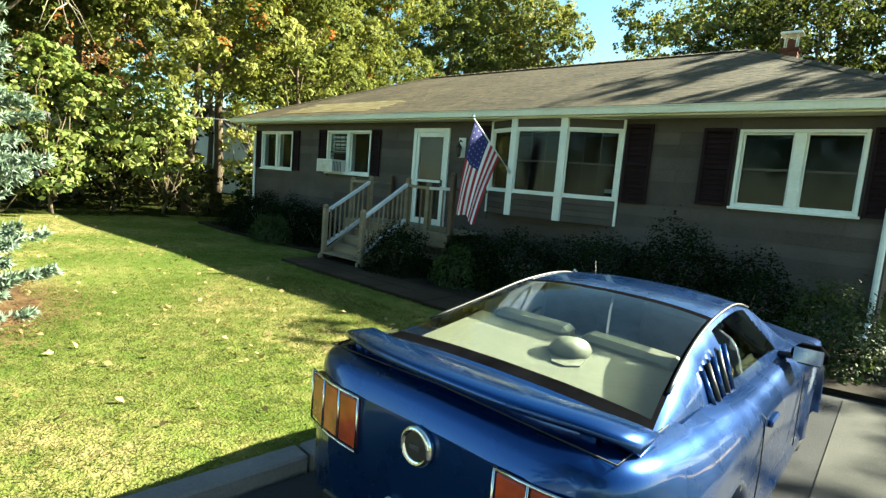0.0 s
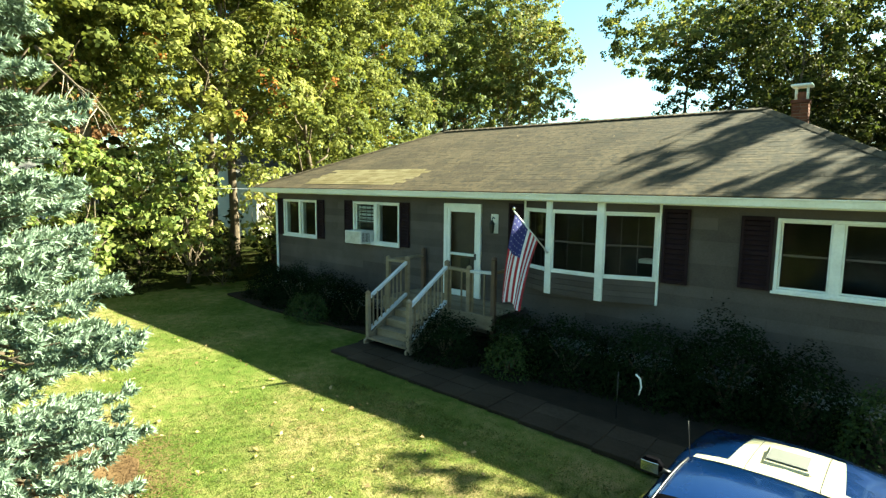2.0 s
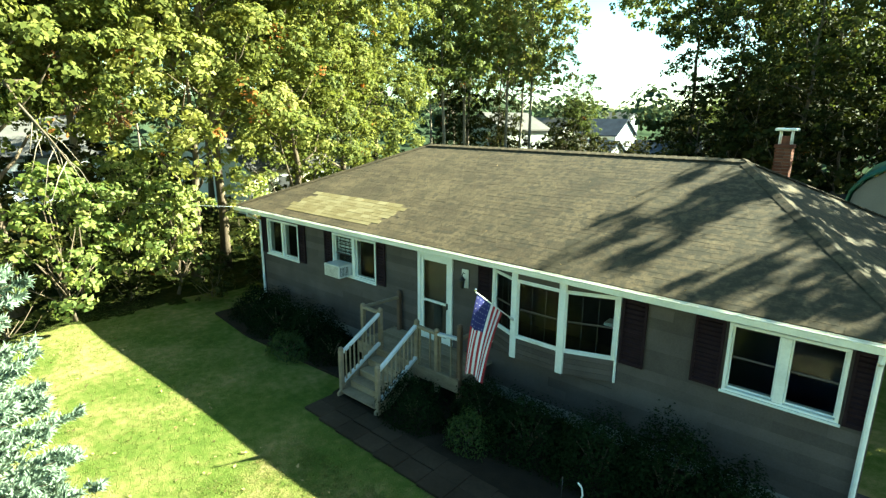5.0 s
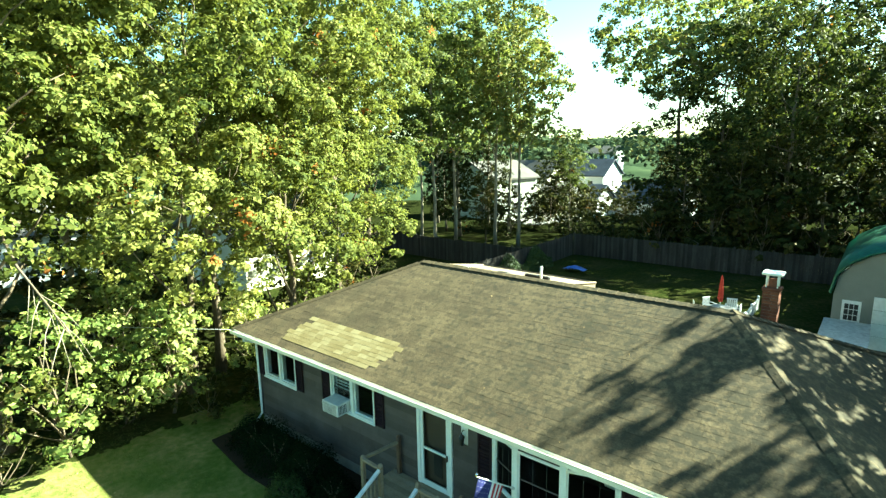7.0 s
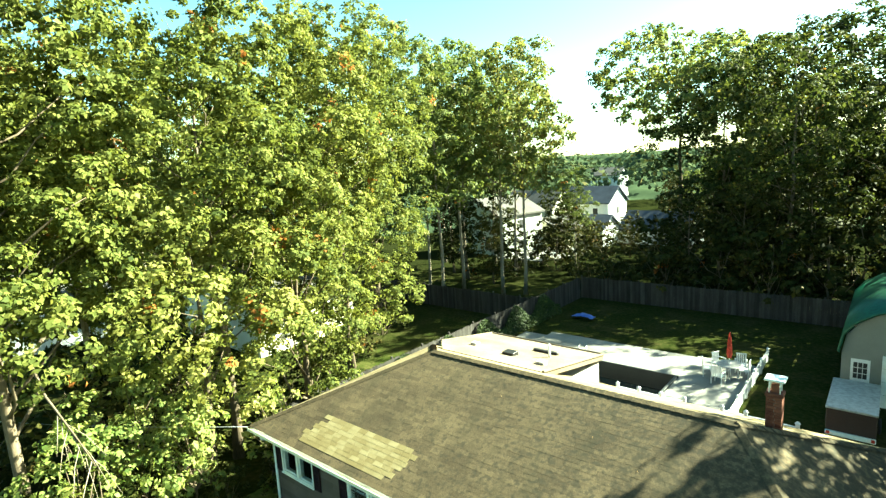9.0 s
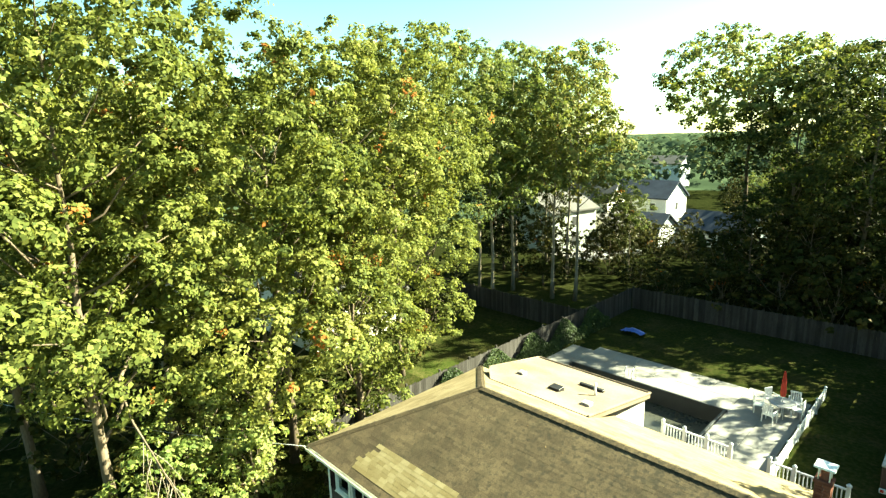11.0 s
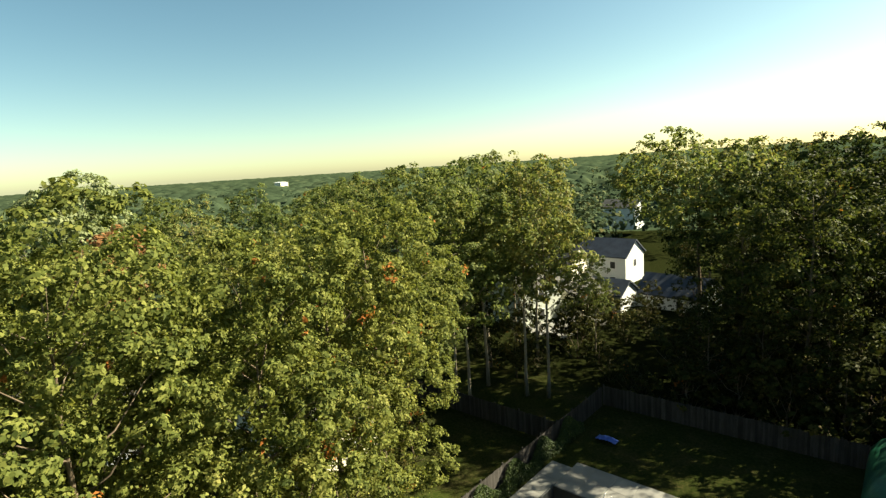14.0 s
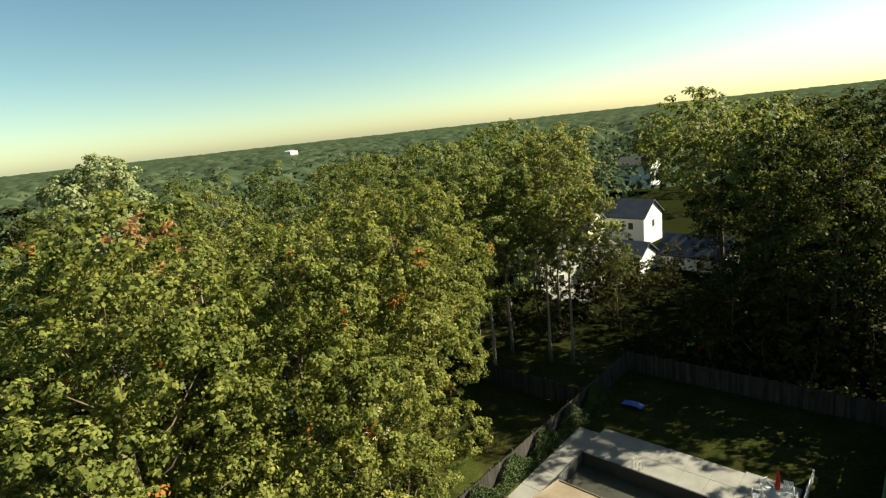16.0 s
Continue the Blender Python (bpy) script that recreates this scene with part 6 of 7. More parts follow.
far_house("white_house", "white two-storey house with a slate-blue gable roof", -10.2, 0.0, 0.0, 7.6, 5.7, 8.3, M_plastic_white, M_blue_roof, "x", -0.5, (("s", -2.4, 3.6, 0.9, 1.2), ("s", -6.6, 3.6, 0.9, 1.2), ("s", -2.4, 0.8, 0.9, 1.2), ("e", 3.8, 3.6, 0.9, 1.2)), pose(-29.5, 80.1, -2.2, 0, 0, -2))
far_house("white_annexe", "white single-storey annexe with a dark gable roof", -6.4, 0.0, 0.0, 5.0, 3.3, 5.0, M_plastic_white, M_blue_roof, "x", -0.5, (("s", -2.0, 1.0, 0.9, 0.9), ("s", -4.4, 1.0, 0.9, 0.9)), pose(-22.9, 62.6, -1.9, 0, 0, -4))
far_house("dark_roofed_house", "low house with a dark roof among the trees", -9.5, 0.0, 0.0, 7.0, 2.7, 5.0, M_plastic_white, M_blue_roof, "x", -0.5, (("s", -3.0, 1.0, 1.0, 1.1), ("s", -6.5, 1.0, 1.0, 1.1)), pose(-13.2, 67.0, -1.9, 0, 0, -6))
far_house("cream_house", "cream house with a grey roof seen through trees", -33.0, -22.5, 8.5, 16.5, 3.0, 5.6, M_cream_wall, M_grey_roof, "y", -0.3, (("e", 11.0, 1.2, 1.2, 1.2), ("e", 14.0, 1.2, 1.2, 1.2)))
far_house("pale_house", "pale blue-white house behind the trees", -50.0, -38.0, -3.0, 5.0, 3.4, 6.0, M_plastic_white, M_grey_roof, "y", -0.3, (("e", 0.0, 1.2, 1.2, 1.2), ("e", 3.0, 1.2, 1.2, 1.2)))
far_house("pale_rear_house", "pale green two-storey house beyond the back fence", -8.5, 0.0, 0.0, 8.0, 5.4, 7.4, M_pale_green_wall, M_grey_roof, "y", -1.0, (("s", -2.4, 0.8, 1.0, 1.2), ("s", -5.8, 0.8, 1.0, 1.2), ("s", -2.4, 3.4, 1.0, 1.2), ("e", 4.0, 3.4, 1.0, 1.2), ("e", 4.0, 0.8, 1.0, 1.2)), pose(-30.0, 47.5, -0.6, 0, 0, -12))
far_house("cream_garage", "low cream garage with a grey roof", -7.0, 0.0, 0.0, 6.5, 2.7, 4.3, M_cream_wall, M_grey_roof, "y", -1.0, (("e", 3.2, 0.9, 1.0, 1.0),), pose(-26.0, 56.5, -0.9, 0, 0, -12))
lot = part("neighbour_drive", prism_bm([(-31.0, 43.5), (-23.5, 45.5), (-22.0, 56.0), (-31.0, 56.0)], -1.6, -0.32), M_concrete, None)
tagged(lot, "pale sunlit concrete drive between neighbouring houses", "pavement", kind="structure")
far_house("cream_gable_house", "cream two-storey house with its sunlit gable to the yard", -9.0, 0.0, 0.0, 7.0, 5.6, 8.2, M_cream_wall, M_grey_roof, "x", -0.5, (("e", 3.5, 3.4, 0.9, 1.2),), pose(-35.0, 70.5, -2.0, 0, 0, 4))
far_house("far_white_block", "white flat-topped block above distant woods", -508.0, -496.0, 302.0, 311.0, 14.2, 14.8, M_cream_wall, M_plastic_white, "x")
far_house("far_store", "long white building among distant trees", -62.0, -52.0, 140.0, 147.0, 6.0, 8.0, M_plastic_white, M_grey_roof, "x")

# ---------------------------------------------------------------- cars
def paint(name, colour, metal):
    def build(nt, p):
        v = world_pos(nt)
        n = noise_tex(nt, v, 900.0, 2)
        dust = noise_tex(nt, v, 3.0, 4)
        a = tuple(c * 0.8 for c in colour)
        b = tuple(min(1, c * 1.25) for c in colour)
        nt.links.new(ramp(nt, n, [(0.35, a), (0.65, b)]), p.inputs["Base Color"])
        p.inputs["Metallic"].default_value = metal
        nt.links.new(ramp(nt, dust, [(0.3, (0.2, 0.2, 0.2)), (0.8, (0.36, 0.36, 0.36))]), p.inputs["Roughness"])
        p.inputs["Coat Weight"].default_value = 0.6
        p.inputs["Coat Roughness"].default_value = 0.05
    return mat(name, build)


M_blue = paint("metallic_blue_paint", (0.001, 0.032, 0.15), 0.8)
M_silver = paint("silver_paint", (0.24, 0.27, 0.25), 0.5)
M_lamp = glossy("red_lamp_lens", (0.4, 0.05, 0.012), 0.18, 0, 0.4, 0.3)
M_cream = rough_surface("cream_vinyl", [(0.3, (0.0612, 0.0648, 0.0432)), (0.7, (0.09, 0.0936, 0.0648))], 3, 0.6, 10, 0.1)
M_pale_panel = glossy("pale_bonnet_paint", (0.5, 0.47, 0.3), 0.3, 0, 0.6, 0.05)
M_frit = glossy("black_border", (0.004, 0.004, 0.005), 0.55, 0, 0, 0.2)
M_frit.node_tree.nodes["Principled BSDF"].inputs["Specular IOR Level"].default_value = 0.0
M_mesh = rough_surface("grey_mesh", [(0.3, (0.05, 0.053, 0.045)), (0.7, (0.085, 0.088, 0.075))], 40, 0.6)
M_seat = rough_surface("dark_seat_cloth", [(0.3, (0.02, 0.025, 0.035)), (0.7, (0.05, 0.06, 0.08))], 6, 0.85)
M_car_glass = glass_mat("car_glass", (0.62, 0.72, 0.7), 0.0, 1.28)


def spline(keys, t):
    """Smooth values between rows of (t, a, b, ...)."""
    ts = [k[0] for k in keys]
    i = max(0, min(len(ts) - 2, int(np.searchsorted(ts, t, side="right")) - 1))
    p0, p1, p2, p3 = (np.array(keys[max(0, min(len(keys) - 1, i + d))][1:]) for d in (-1, 0, 1, 2))
    h = ts[i + 1] - ts[i]
    u = (t - ts[i]) / h
    m1 = (p2 - p0) / (ts[i + 1] - ts[max(0, i - 1)]) * h
    m2 = (p3 - p1) / (ts[min(len(ts) - 1, i + 2)] - ts[i]) * h
    return (2 * u ** 3 - 3 * u * u + 1) * p1 + (u ** 3 - 2 * u * u + u) * m1 + (-2 * u ** 3 + 3 * u * u) * p2 + (u ** 3 - u * u) * m2


# y, floor z, sill half-width, lower half-width, shoulder half-width, shoulder z, deck half-width, deck z, deck middle z
COUPE = [(0.0, 0.36, 0.50, 0.58, 0.6, 0.66, 0.56, 0.90, 0.92), (0.04, 0.3, 0.66, 0.74, 0.74, 0.72, 0.68, 0.98, 1.01), (0.12, 0.27, 0.76, 0.83, 0.83, 0.77, 0.76, 1.02, 1.05), (0.26, 0.24, 0.83, 0.895, 0.895, 0.81, 0.8, 1.03, 1.06),
         (0.5, 0.22, 0.86, 0.935, 0.94, 0.83, 0.80, 1.02, 1.06), (1.05, 0.2, 0.87, 0.94, 0.945, 0.85, 0.79, 1.0, 1.02), (1.6, 0.18, 0.87, 0.925, 0.935, 0.84, 0.80, 0.96, 0.97),
         (2.4, 0.18, 0.87, 0.915, 0.92, 0.82, 0.80, 0.94, 0.95), (3.0, 0.18, 0.87, 0.915, 0.92, 0.82, 0.78, 0.95, 0.99), (3.4, 0.19, 0.87, 0.92, 0.92, 0.82, 0.75, 0.93, 1.0),
         (4.0, 0.2, 0.86, 0.92, 0.9, 0.79, 0.7, 0.88, 0.95), (4.5, 0.22, 0.8, 0.88, 0.86, 0.74, 0.64, 0.80, 0.86), (4.7, 0.25, 0.72, 0.81, 0.79, 0.68, 0.58, 0.73, 0.78), (4.77, 0.3, 0.64, 0.72, 0.7, 0.62, 0.52, 0.66, 0.7)]
# y, belt half-width, belt z, roof half-width, roof-edge z, crown z
CABIN = [(0.42, 0.76, 1.0, 0.74, 1.015, 1.055), (0.8, 0.77, 0.99, 0.68, 1.085, 1.135), (1.3, 0.78, 0.97, 0.62, 1.19, 1.25), (1.65, 0.79, 0.955, 0.6, 1.255, 1.315), (2.0, 0.79, 0.945, 0.59, 1.285, 1.345),
         (2.3, 0.79, 0.94, 0.585, 1.28, 1.34), (2.6, 0.79, 0.94, 0.6, 1.22, 1.285), (2.85, 0.79, 0.95, 0.65, 1.12, 1.18), (3.1, 0.78, 0.96, 0.72, 1.0, 1.05), (3.2, 0.77, 0.96, 0.75, 0.97, 1.0)]


def grid_part(name, pts, keep, material, parent, label=""):
    """Those cells of a grid of points that keep() accepts, as one part."""
    n, m = pts.shape[:2]
    idx = np.arange(n * m).reshape(n, m)
    quads = []
    for i in range(n - 1):
        for j in range(m - 1):
            c = (pts[i, j] + pts[i + 1, j + 1]) / 2
            if keep(c, j / (m - 2)):
                quads.append((idx[i, j], idx[i, j + 1], idx[i + 1, j + 1], idx[i + 1, j]))
    q = np.array(quads)
    used, inv = np.unique(q, return_inverse=True)
    me = array_mesh(name, pts.reshape(-1, 3)[used], inv.reshape(q.shape), True)
    return link_mesh(name, me, material, parent, label)


def car(name, label, colour, coupe=True):
    t = thing(name, label, "car", "parked cars")
    ys = np.unique(np.concatenate([np.linspace(0, 0.2, 9), np.linspace(0.2, 4.5, 108), np.linspace(4.5, 4.77, 10)]))
    rows = []
    for y in ys:
        zb, ws, wl, wsh, zsh, wd, zd, zc = spline(COUPE, y)
        ctl = [(0, 0, zb), (1, ws, zb), (1.6, wl - 0.01, zb + 0.12), (2.5, wl, (zb + zsh) / 2), (3.4, wsh, zsh - 0.05), (4.0, wsh - 0.02, zsh + 0.04), (4.8, wd, zd), (5.6, wd * 0.55, zd + (zc - zd) * 0.75), (6.4, 0, zc)]
        half = [spline(ctl, s) for s in np.linspace(0, 6.4, 30)]
        rows.append([(-x, y, z) for x, z in half][:0:-1] + [(x, y, z) for x, z in half])
    pts = np.array(rows)
    wells = [(sx, y) for sx in (-1, 1) for y in (1.02, 3.75)]
    def outside(c, s):
        if 0.52 < c[1] < 3.08 and abs(c[0]) < 0.735 and c[2] > 0.8:
            return False
        return not any(c[0] * sx > 0.45 and (c[1] - y) ** 2 + (c[2] - 0.33) ** 2 < 0.375 ** 2 for sx, y in wells)
    def pale(c, s):
        return coupe and c[2] > 0.84 and 3.1 < c[1] < 4.32 and (abs(c[0]) < 0.4 or (c[1] < 3.36 and abs(c[0]) < 0.74))
    grid_part("body", pts, lambda c, s: outside(c, s) and not pale(c, s), colour, t)
    if coupe:
        grid_part("bonnet_panel", pts, lambda c, s: outside(c, s) and pale(c, s), M_pale_panel, t, "pale cream bonnet panel")
        for sg in (-1, 1):
            tube("bonnet_groove", [(sg * 0.29, y, spline(COUPE, y)[6] + (spline(COUPE, y)[7] - spline(COUPE, y)[6]) * 0.86) for y in np.linspace(3.2, 4.3, 8)], 0.007, M_black, t, "", 5)
    for k, i in ((0, 0), (1, len(ys) - 1)):
        ring = pts[i]
        me = bpy.data.meshes.new("bumper_skin")
        me.from_pydata([tuple(p) for p in ring], [], [tuple(range(len(ring)))])
        link_mesh("bumper_skin", me, colour, t)
    # wheels, arches and dark wheel housings
    for sx, y in wells:
        bm = bmesh.new()
        n = 20
        prev = None
        for k in range(n + 1):
            a = math.pi * (1.16 * k / n - 0.08)
            cur = [bm.verts.new((sx * (0.9 + o), y + math.cos(a) * r, 0.33 + math.sin(a) * r)) for r, o in ((0.355, -0.25), (0.36, 0.035), (0.385, 0.052), (0.43, 0.035), (0.47, 0.012))]
            if prev:
                for p in range(4):
                    bm.faces.new((prev[p], cur[p], cur[p + 1], prev[p + 1]))
            prev = cur
        part("wheel_arch", bm, colour, t, "", True)
        m = Matrix.Translation((sx * 0.66, y, 0.33)) @ Matrix.Rotation(sx * math.pi / 2, 4, "Y")
        wh = new("wheel")
        wh.parent = t
        bm = lathe_bm([(0.2, 0.0), (0.33, 0.0), (0.345, 0.03), (0.345, 0.2), (0.32, 0.235), (0.24, 0.245), (0.235, 0.2)], 28)
        bmesh.ops.transform(bm, matrix=m, verts=bm.verts)
        part("tyre", bm, M_rubber, wh, "", True)
        bm = lathe_bm([(0.236, 0.19), (0.24, 0.24), (0.225, 0.243), (0.215, 0.19)], 28)
        for k in range(5):
            box_bm(0.02, 0.225, -0.03, 0.03, 0.19, 0.225, 0, bm, Matrix.Rotation(k * 2 * math.pi / 5, 4, "Z"))
        lathe_bm([(0.05, 0.18), (0.05, 0.235), (0.02, 0.24)], 12, (0, 0, 0), bm)
        bmesh.ops.transform(bm, matrix=m, verts=bm.verts)
        part("rim", bm, M_chrome, wh, "bright five-spoke alloy rim")
        m2 = Matrix.Translation((sx * 0.45, y, 0.33)) @ Matrix.Rotation(sx * math.pi / 2, 4, "Y")
        bm = lathe_bm([(0.37, 0.0), (0.37, 0.02)], 20)
        bmesh.ops.transform(bm, matrix=m2, verts=bm.verts)
        part("wheel_housing", bm, M_black, t)
    # cabin shell cut into paint and glass
    yc = np.linspace(0.42, 3.2, 94)
    rows = []
    for y in yc:
        wb, zb, wr, zr, zc = spline(CABIN, y)
        ctl = [(0, wb, zb), (1, wb * 0.45 + wr * 0.55 + 0.018, zb * 0.45 + zr * 0.55), (1.8, wr + 0.012, zr), (2.1, wr - 0.035, zr + (zc - zr) * 0.35), (3, wr * 0.5, zr + (zc - zr) * 0.85), (4, 0, zc)]
        half = [spline(ctl, s) for s in np.linspace(0, 4, 27)]
        rows.append([(-x, y, z) for x, z in half][:-1] + [(x, y, z) for x, z in half[::-1]])
    pc = np.array(rows)
    def zone(c, s):
        side = min(s, 1 - s) * 2
        y = c[1]
        if side > 0.44 and 0.47 < y < 1.74:
            return "rear" if side > 0.5 and 0.57 < y < 1.69 else "seal"
        if side > 0.56 and 2.56 < y < 3.14:
            return "front"
        top = 2.78 - (c[2] - 0.96) * 1.35
        if 0.06 < side < 0.42 and 1.62 < y < min(top, 2.85):
            return "side"
        return "paint"
    grid_part("roof", pc, lambda c, s: zone(c, s) == "paint", colour, t)
    grid_part("window_seal", pc, lambda c, s: zone(c, s) == "seal", M_frit, t, "black border of the rear window")
    if coupe:
        for nm in ("rear", "front", "side"):
            for sg in ((-1, 1) if nm == "side" else (0,)):
                g = grid_part({"rear": "rear_window", "front": "windscreen", "side": "side_window"}[nm], pc, lambda c, s: zone(c, s) == nm and (sg == 0 or c[0] * sg > 0), M_car_glass, t, "clear tinted glass")
                g.visible_shadow = False
    else:
        grid_part("glass", pc, lambda c, s: zone(c, s) not in ("paint", "seal"), M_car_glass, t, "clear tinted glass").visible_shadow = False
        return t
    # rear window border and roof seams
    for sg in (-1, 1):
        tube("roof_trim", [(sg * (spline(CABIN, y)[2] + 0.008), y, spline(CABIN, y)[3] + 0.016) for y in np.linspace(0.8, 2.55, 14)], 0.009, M_black, t, "", 5)
    # interior
    box("parcel_shelf", -0.66, 0.66, 0.54, 1.35, 0.9, 0.93, M_cream, t, "cream rear shelf", 0.01)
    for sg in (-1, 1):
        box("rear_seat_back", sg * 0.3 - 0.26, sg * 0.3 + 0.26, 1.3, 1.46, 0.6, 1.0, M_cream, t, "cream rear seat back", 0.04)
        sb = box("front_seat_back", sg * 0.34 - 0.24, sg * 0.34 + 0.24, 2.0, 2.14, 0.5, 1.06, M_seat, t, "", 0.05)
        box("headrest", sg * 0.34 - 0.12, sg * 0.34 + 0.12, 2.02, 2.11, 1.07, 1.21, M_seat, t, "", 0.03)
        box("door_card", sg * 0.8 - 0.02, sg * 0.8 + 0.02, 1.6, 3.0, 0.4, 0.93, M_seat, t, "", 0)
    box("dashboard", -0.76, 0.76, 2.86, 3.12, 0.72, 0.97, M_seat, t, "", 0.04)
    bm = bmesh.new()
    ring = [(-0.34 + 0.18 * math.cos(a), 2.62 + 0.05 * math.sin(a), 0.95 + 0.17 * math.sin(a)) for a in np.linspace(0, 2 * math.pi, 21)]
    tube("steering_wheel", ring, 0.014, M_black, t, "", 6)
    box("cabin_floor", -0.78, 0.78, 0.9, 3.1, 0.3, 0.36, M_seat, t, "", 0)
    # tail
    for sg in (-1, 1):
        lamp = new("tail_lamp")
        lamp.parent = t
        lamp["label"] = "three-bar red tail lamp with a bright bezel"
        curve = lambda x: 0.004 + 0.5 * max(0.0, x - 0.42) ** 2.2
        for k in range(3):
            x0 = 0.385 + k * 0.138
            bm = bmesh.new()
            vs = [bm.verts.new((sg * x, curve(x) + dy, z)) for x in (x0, x0 + 0.128) for dy in (-0.022, 0.06) for z in (0.665, 0.9)]
            for q in ((0, 1, 3, 2), (4, 6, 7, 5), (0, 4, 5, 1), (2, 3, 7, 6), (0, 2, 6, 4), (1, 5, 7, 3)):
                bm.faces.new([vs[n] for n in q])
            bmesh.ops.bevel(bm, geom=list(bm.edges), offset=0.008, segments=1, affect="EDGES")
            part("lens", bm, M_lamp, lamp)
        for zz in (0.655, 0.91):
            tube("bezel", [(sg * x, curve(x) - 0.02, zz) for x in (0.375, 0.48, 0.58, 0.68, 0.795)], 0.007, M_chrome, lamp, "", 5)
        for k in range(4):
            xx = 0.378 + 0.139 * k
            tube("bezel", [(sg * xx, curve(xx) - 0.022, 0.655), (sg * xx, curve(xx) - 0.022, 0.91)], 0.006, M_chrome, lamp, "", 5)
    m = Matrix.Translation((0, 0.0, 0.84)) @ Matrix.Rotation(math.pi / 2, 4, "X")
    bm = lathe_bm([(0.05, 0.0), (0.084, 0.0), (0.086, 0.025), (0.07, 0.042), (0.062, 0.026)], 24)
    bmesh.ops.transform(bm, matrix=m, verts=bm.verts)
    part("emblem", bm, M_chrome, t, "round bright emblem", True)
    bm = lathe_bm([(0.02, 0.0), (0.061, 0.0), (0.061, 0.028), (0.02, 0.03)], 20)
    bmesh.ops.transform(bm, matrix=m, verts=bm.verts)
    part("emblem_disc", bm, M_black, t)
    box("emblem_bar", -0.03, 0.03, -0.036, -0.031, 0.828, 0.852, M_chrome, t, "", 0)
    box("number_plate", -0.155, 0.155, -0.03, -0.004, 0.4, 0.55, M_plastic_white, t, "white number plate with dark bars", 0.004)
    for k in range(6):
        x = -0.12 + k * 0.042
        box("plate_bar", x, x + 0.028, -0.034, -0.031, 0.43, 0.505, M_seat, t, "", 0)
    box("plate_strip", -0.11, 0.11, -0.034, -0.031, 0.52, 0.538, M_blue, t, "", 0)
    box("bumper_insert", -0.6, 0.6, -0.02, 0.05, 0.28, 0.38, M_black, t, "", 0.01)
    # rear wing
    bm = bmesh.new()
    prev = None
    for k in range(25):
        x = -0.79 + 1.58 * k / 24
        e = abs(x) / 0.79
        y0 = 0.02 + 0.2 * e ** 3
        z0 = 1.115 - 0.06 * e ** 6
        cur = [bm.verts.new((x, y0 + a, z0 + b)) for a, b in ((0, 0.012), (0.03, 0.03), (0.2, 0.018), (0.23, 0.0), (0.2, -0.014), (0.02, -0.012))]
        if prev:
            for p in range(6):
                bm.faces.new((prev[p], cur[p], cur[(p + 1) % 6], prev[(p + 1) % 6]))
        else:
            bm.faces.new(cur)
        prev = cur
    bm.faces.new(prev[::-1])
    part("rear_wing", bm, M_blue, t, "", True)
    for sg in (-1, 1):
        box("wing_foot", sg * 0.62 - 0.03, sg * 0.62 + 0.03, 0.18, 0.27, 1.02, 1.1, M_blue, t, "", 0.01)
        # quarter louvres
        lv = new("quarter_louvre")
        lv.parent = t
        for k in range(5):
            y = 1.16 + k * 0.085
            zt = 1.02 + 0.17 * (y - 0.85) / 0.75
            tube("louvre_slat", [(sg * 0.785, y + 0.015, 0.985), (sg * (0.70 + 0.0), y + 0.075, zt + 0.02)], 0.017, M_black if k % 2 else M_blue, lv, "", 5)
        # mirror, handle, sill, door seams
        mr = new("wing_mirror")
        mr.parent = t
        part("mirror_housing", box_bm(min(sg * 0.86, sg * 1.06), max(sg * 0.86, sg * 1.06), 2.66, 2.8, 0.93, 1.06, 0.045), M_frit, mr)
        tube("mirror_arm", [(sg * 0.79, 2.75, 0.95), (sg * 0.9, 2.73, 0.97)], 0.025, M_black, mr, "", 6)
        box("mirror_glass", min(sg * 0.88, sg * 1.04), max(sg * 0.88, sg * 1.04), 2.652, 2.66, 0.95, 1.045, M_chrome, mr, "", 0)
        box("door_handle", min(sg * 0.925, sg * 0.955), max(sg * 0.925, sg * 0.955), 1.72, 1.92, 0.78, 0.82, M_blue, t, "", 0.01)
        tube("door_seam", [(sg * 0.938, 1.6, 0.3), (sg * 0.944, 1.6, 0.6), (sg * 0.935, 1.6, 0.86), (sg * 0.83, 1.62, 0.95)], 0.004, M_black, t, "", 4)
        tube("door_seam", [(sg * 0.928, 2.95, 0.3), (sg * 0.928, 2.95, 0.8), (sg * 0.86, 2.95, 0.9)], 0.004, M_black, t, "", 4)
        box("side_sill", min(sg * 0.86, sg * 0.925), max(sg * 0.86, sg * 0.925), 1.42, 3.36, 0.16, 0.25, M_blue, t, "", 0.02)
        box("headlamp", min(sg * 0.5, sg * 0.74), max(sg * 0.5, sg * 0.74), 4.64, 4.74, 0.6, 0.72, M_chrome, t, "", 0.02)
    tube("boot_seam", [(-0.76, 0.6, 1.043), (-0.76, 0.12, 1.04), (0, 0.1, 1.072), (0.76, 0.12, 1.04), (0.76, 0.6, 1.043)], 0.004, M_black, t, "", 4)
    sc = new("bonnet_scoop")
    sc.parent = t
    part("scoop", box_bm(-0.2, 0.2, 3.5, 3.93, 0.95, 1.015, 0.02), M_pale_panel, sc)
    box("scoop_mesh", -0.17, 0.17, 3.55, 3.86, 1.016, 1.03, M_mesh, sc, "grey mesh panel", 0.01)
    tube("aerial", [(-0.78, 3.3, 0.93), (-0.8, 3.25, 1.3)], 0.004, M_black, t, "", 4)
    return t


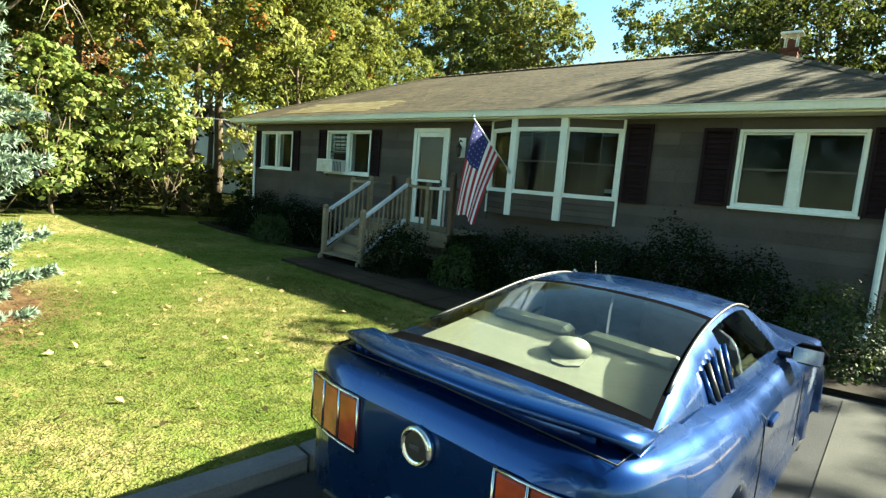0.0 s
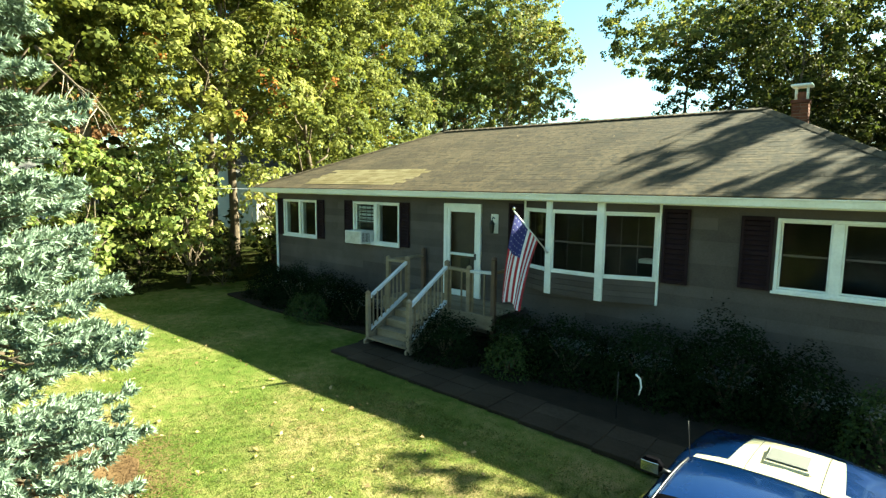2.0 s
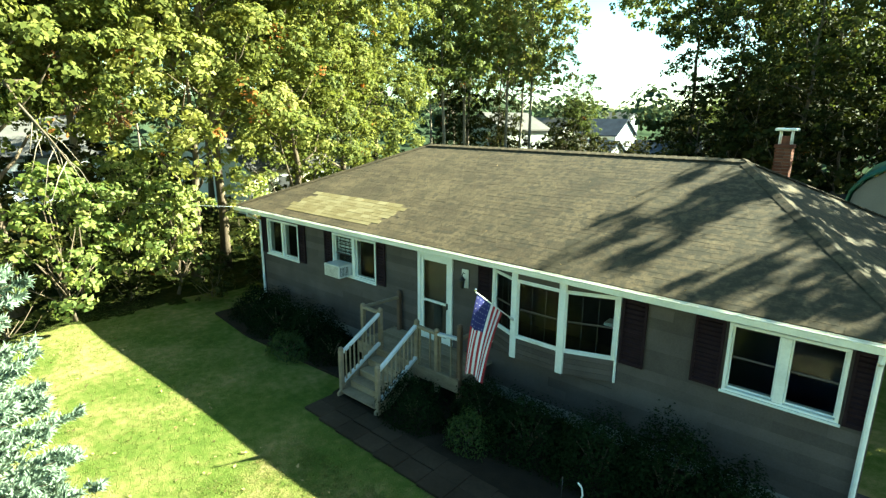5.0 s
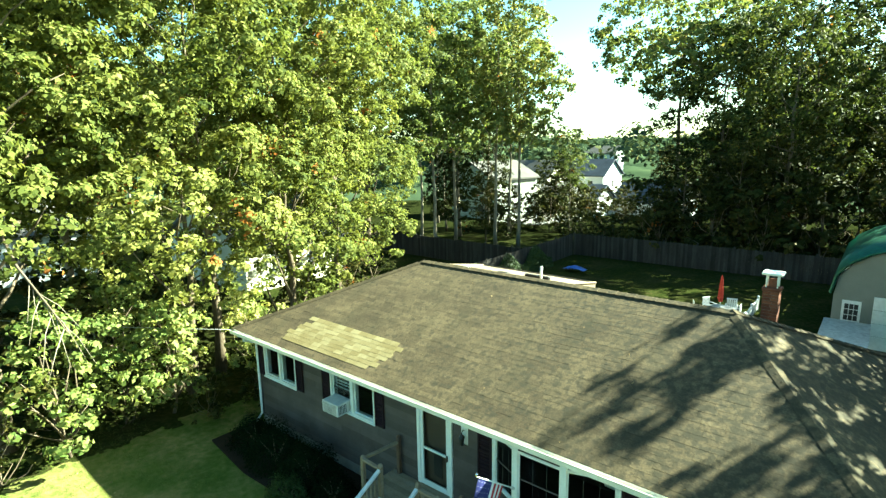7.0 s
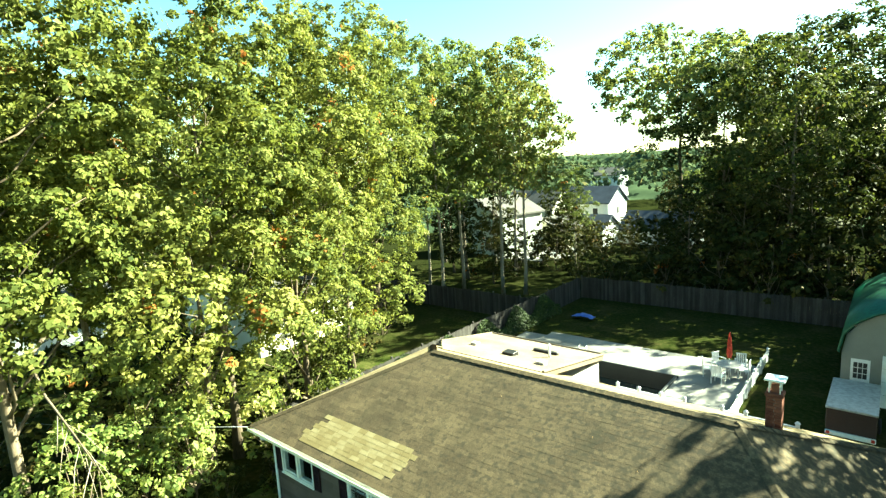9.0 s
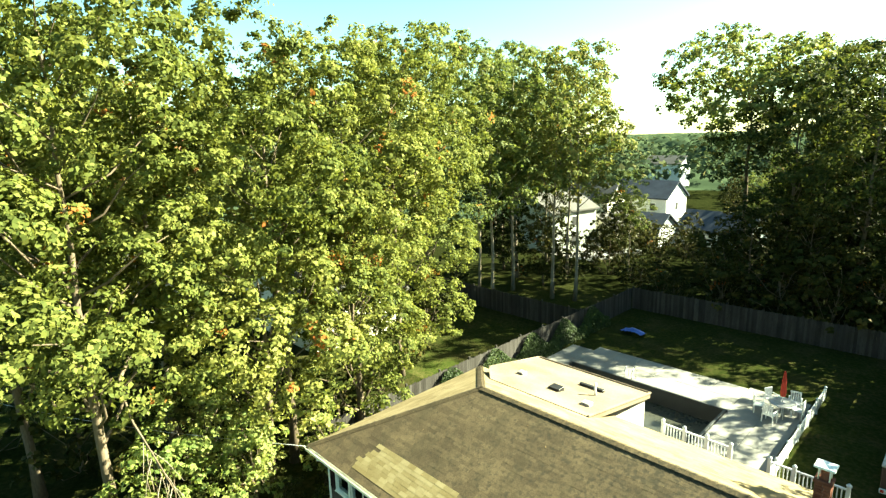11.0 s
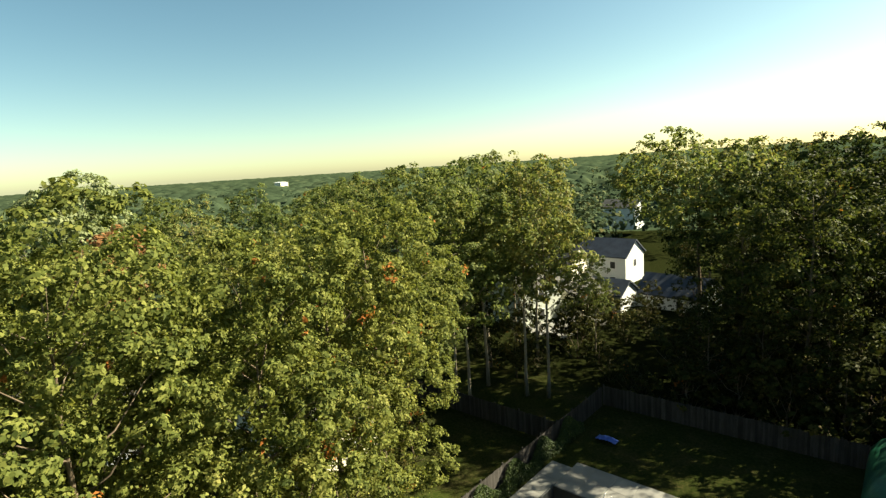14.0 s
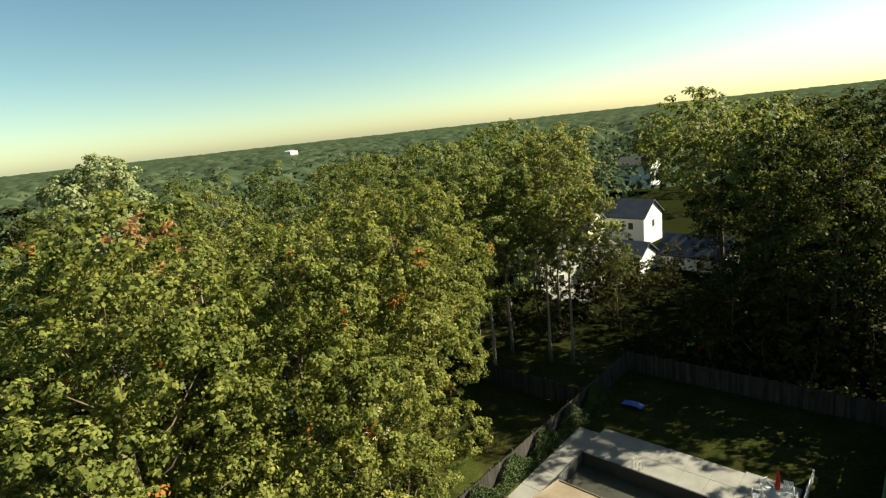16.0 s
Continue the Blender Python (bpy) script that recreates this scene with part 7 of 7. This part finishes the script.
coupe = car("blue_coupe", "glossy blue fastback coupe with rear wing, parked nose to house", M_blue)
coupe.matrix_basis = pose(7.92, -7.84, -0.06, 0, 0, -1.1) @ Matrix.Diagonal((1, 0.945, 1, 1))
silver = car("silver_car", "silver car parked behind the blue coupe", M_silver, False)
silver.matrix_basis = pose(8.0, -13.98, 0.0, 0, 0, 1)
cap = thing("cap", "pale greenish cloth cap lying on the rear shelf", "hat")
part("crown", lathe_bm([(0.105, 0), (0.11, 0.04), (0.09, 0.09), (0.05, 0.115), (0.012, 0.12)], 18), M_cream, cap, "", True)
part("peak", prism_bm([(-0.09, -0.08), (-0.07, -0.17), (0, -0.2), (0.07, -0.17), (0.09, -0.08)], 0.0, 0.012), M_cream, cap)
cap.matrix_basis = pose(8.02, -6.78, 0.872, 0, 0, 20)
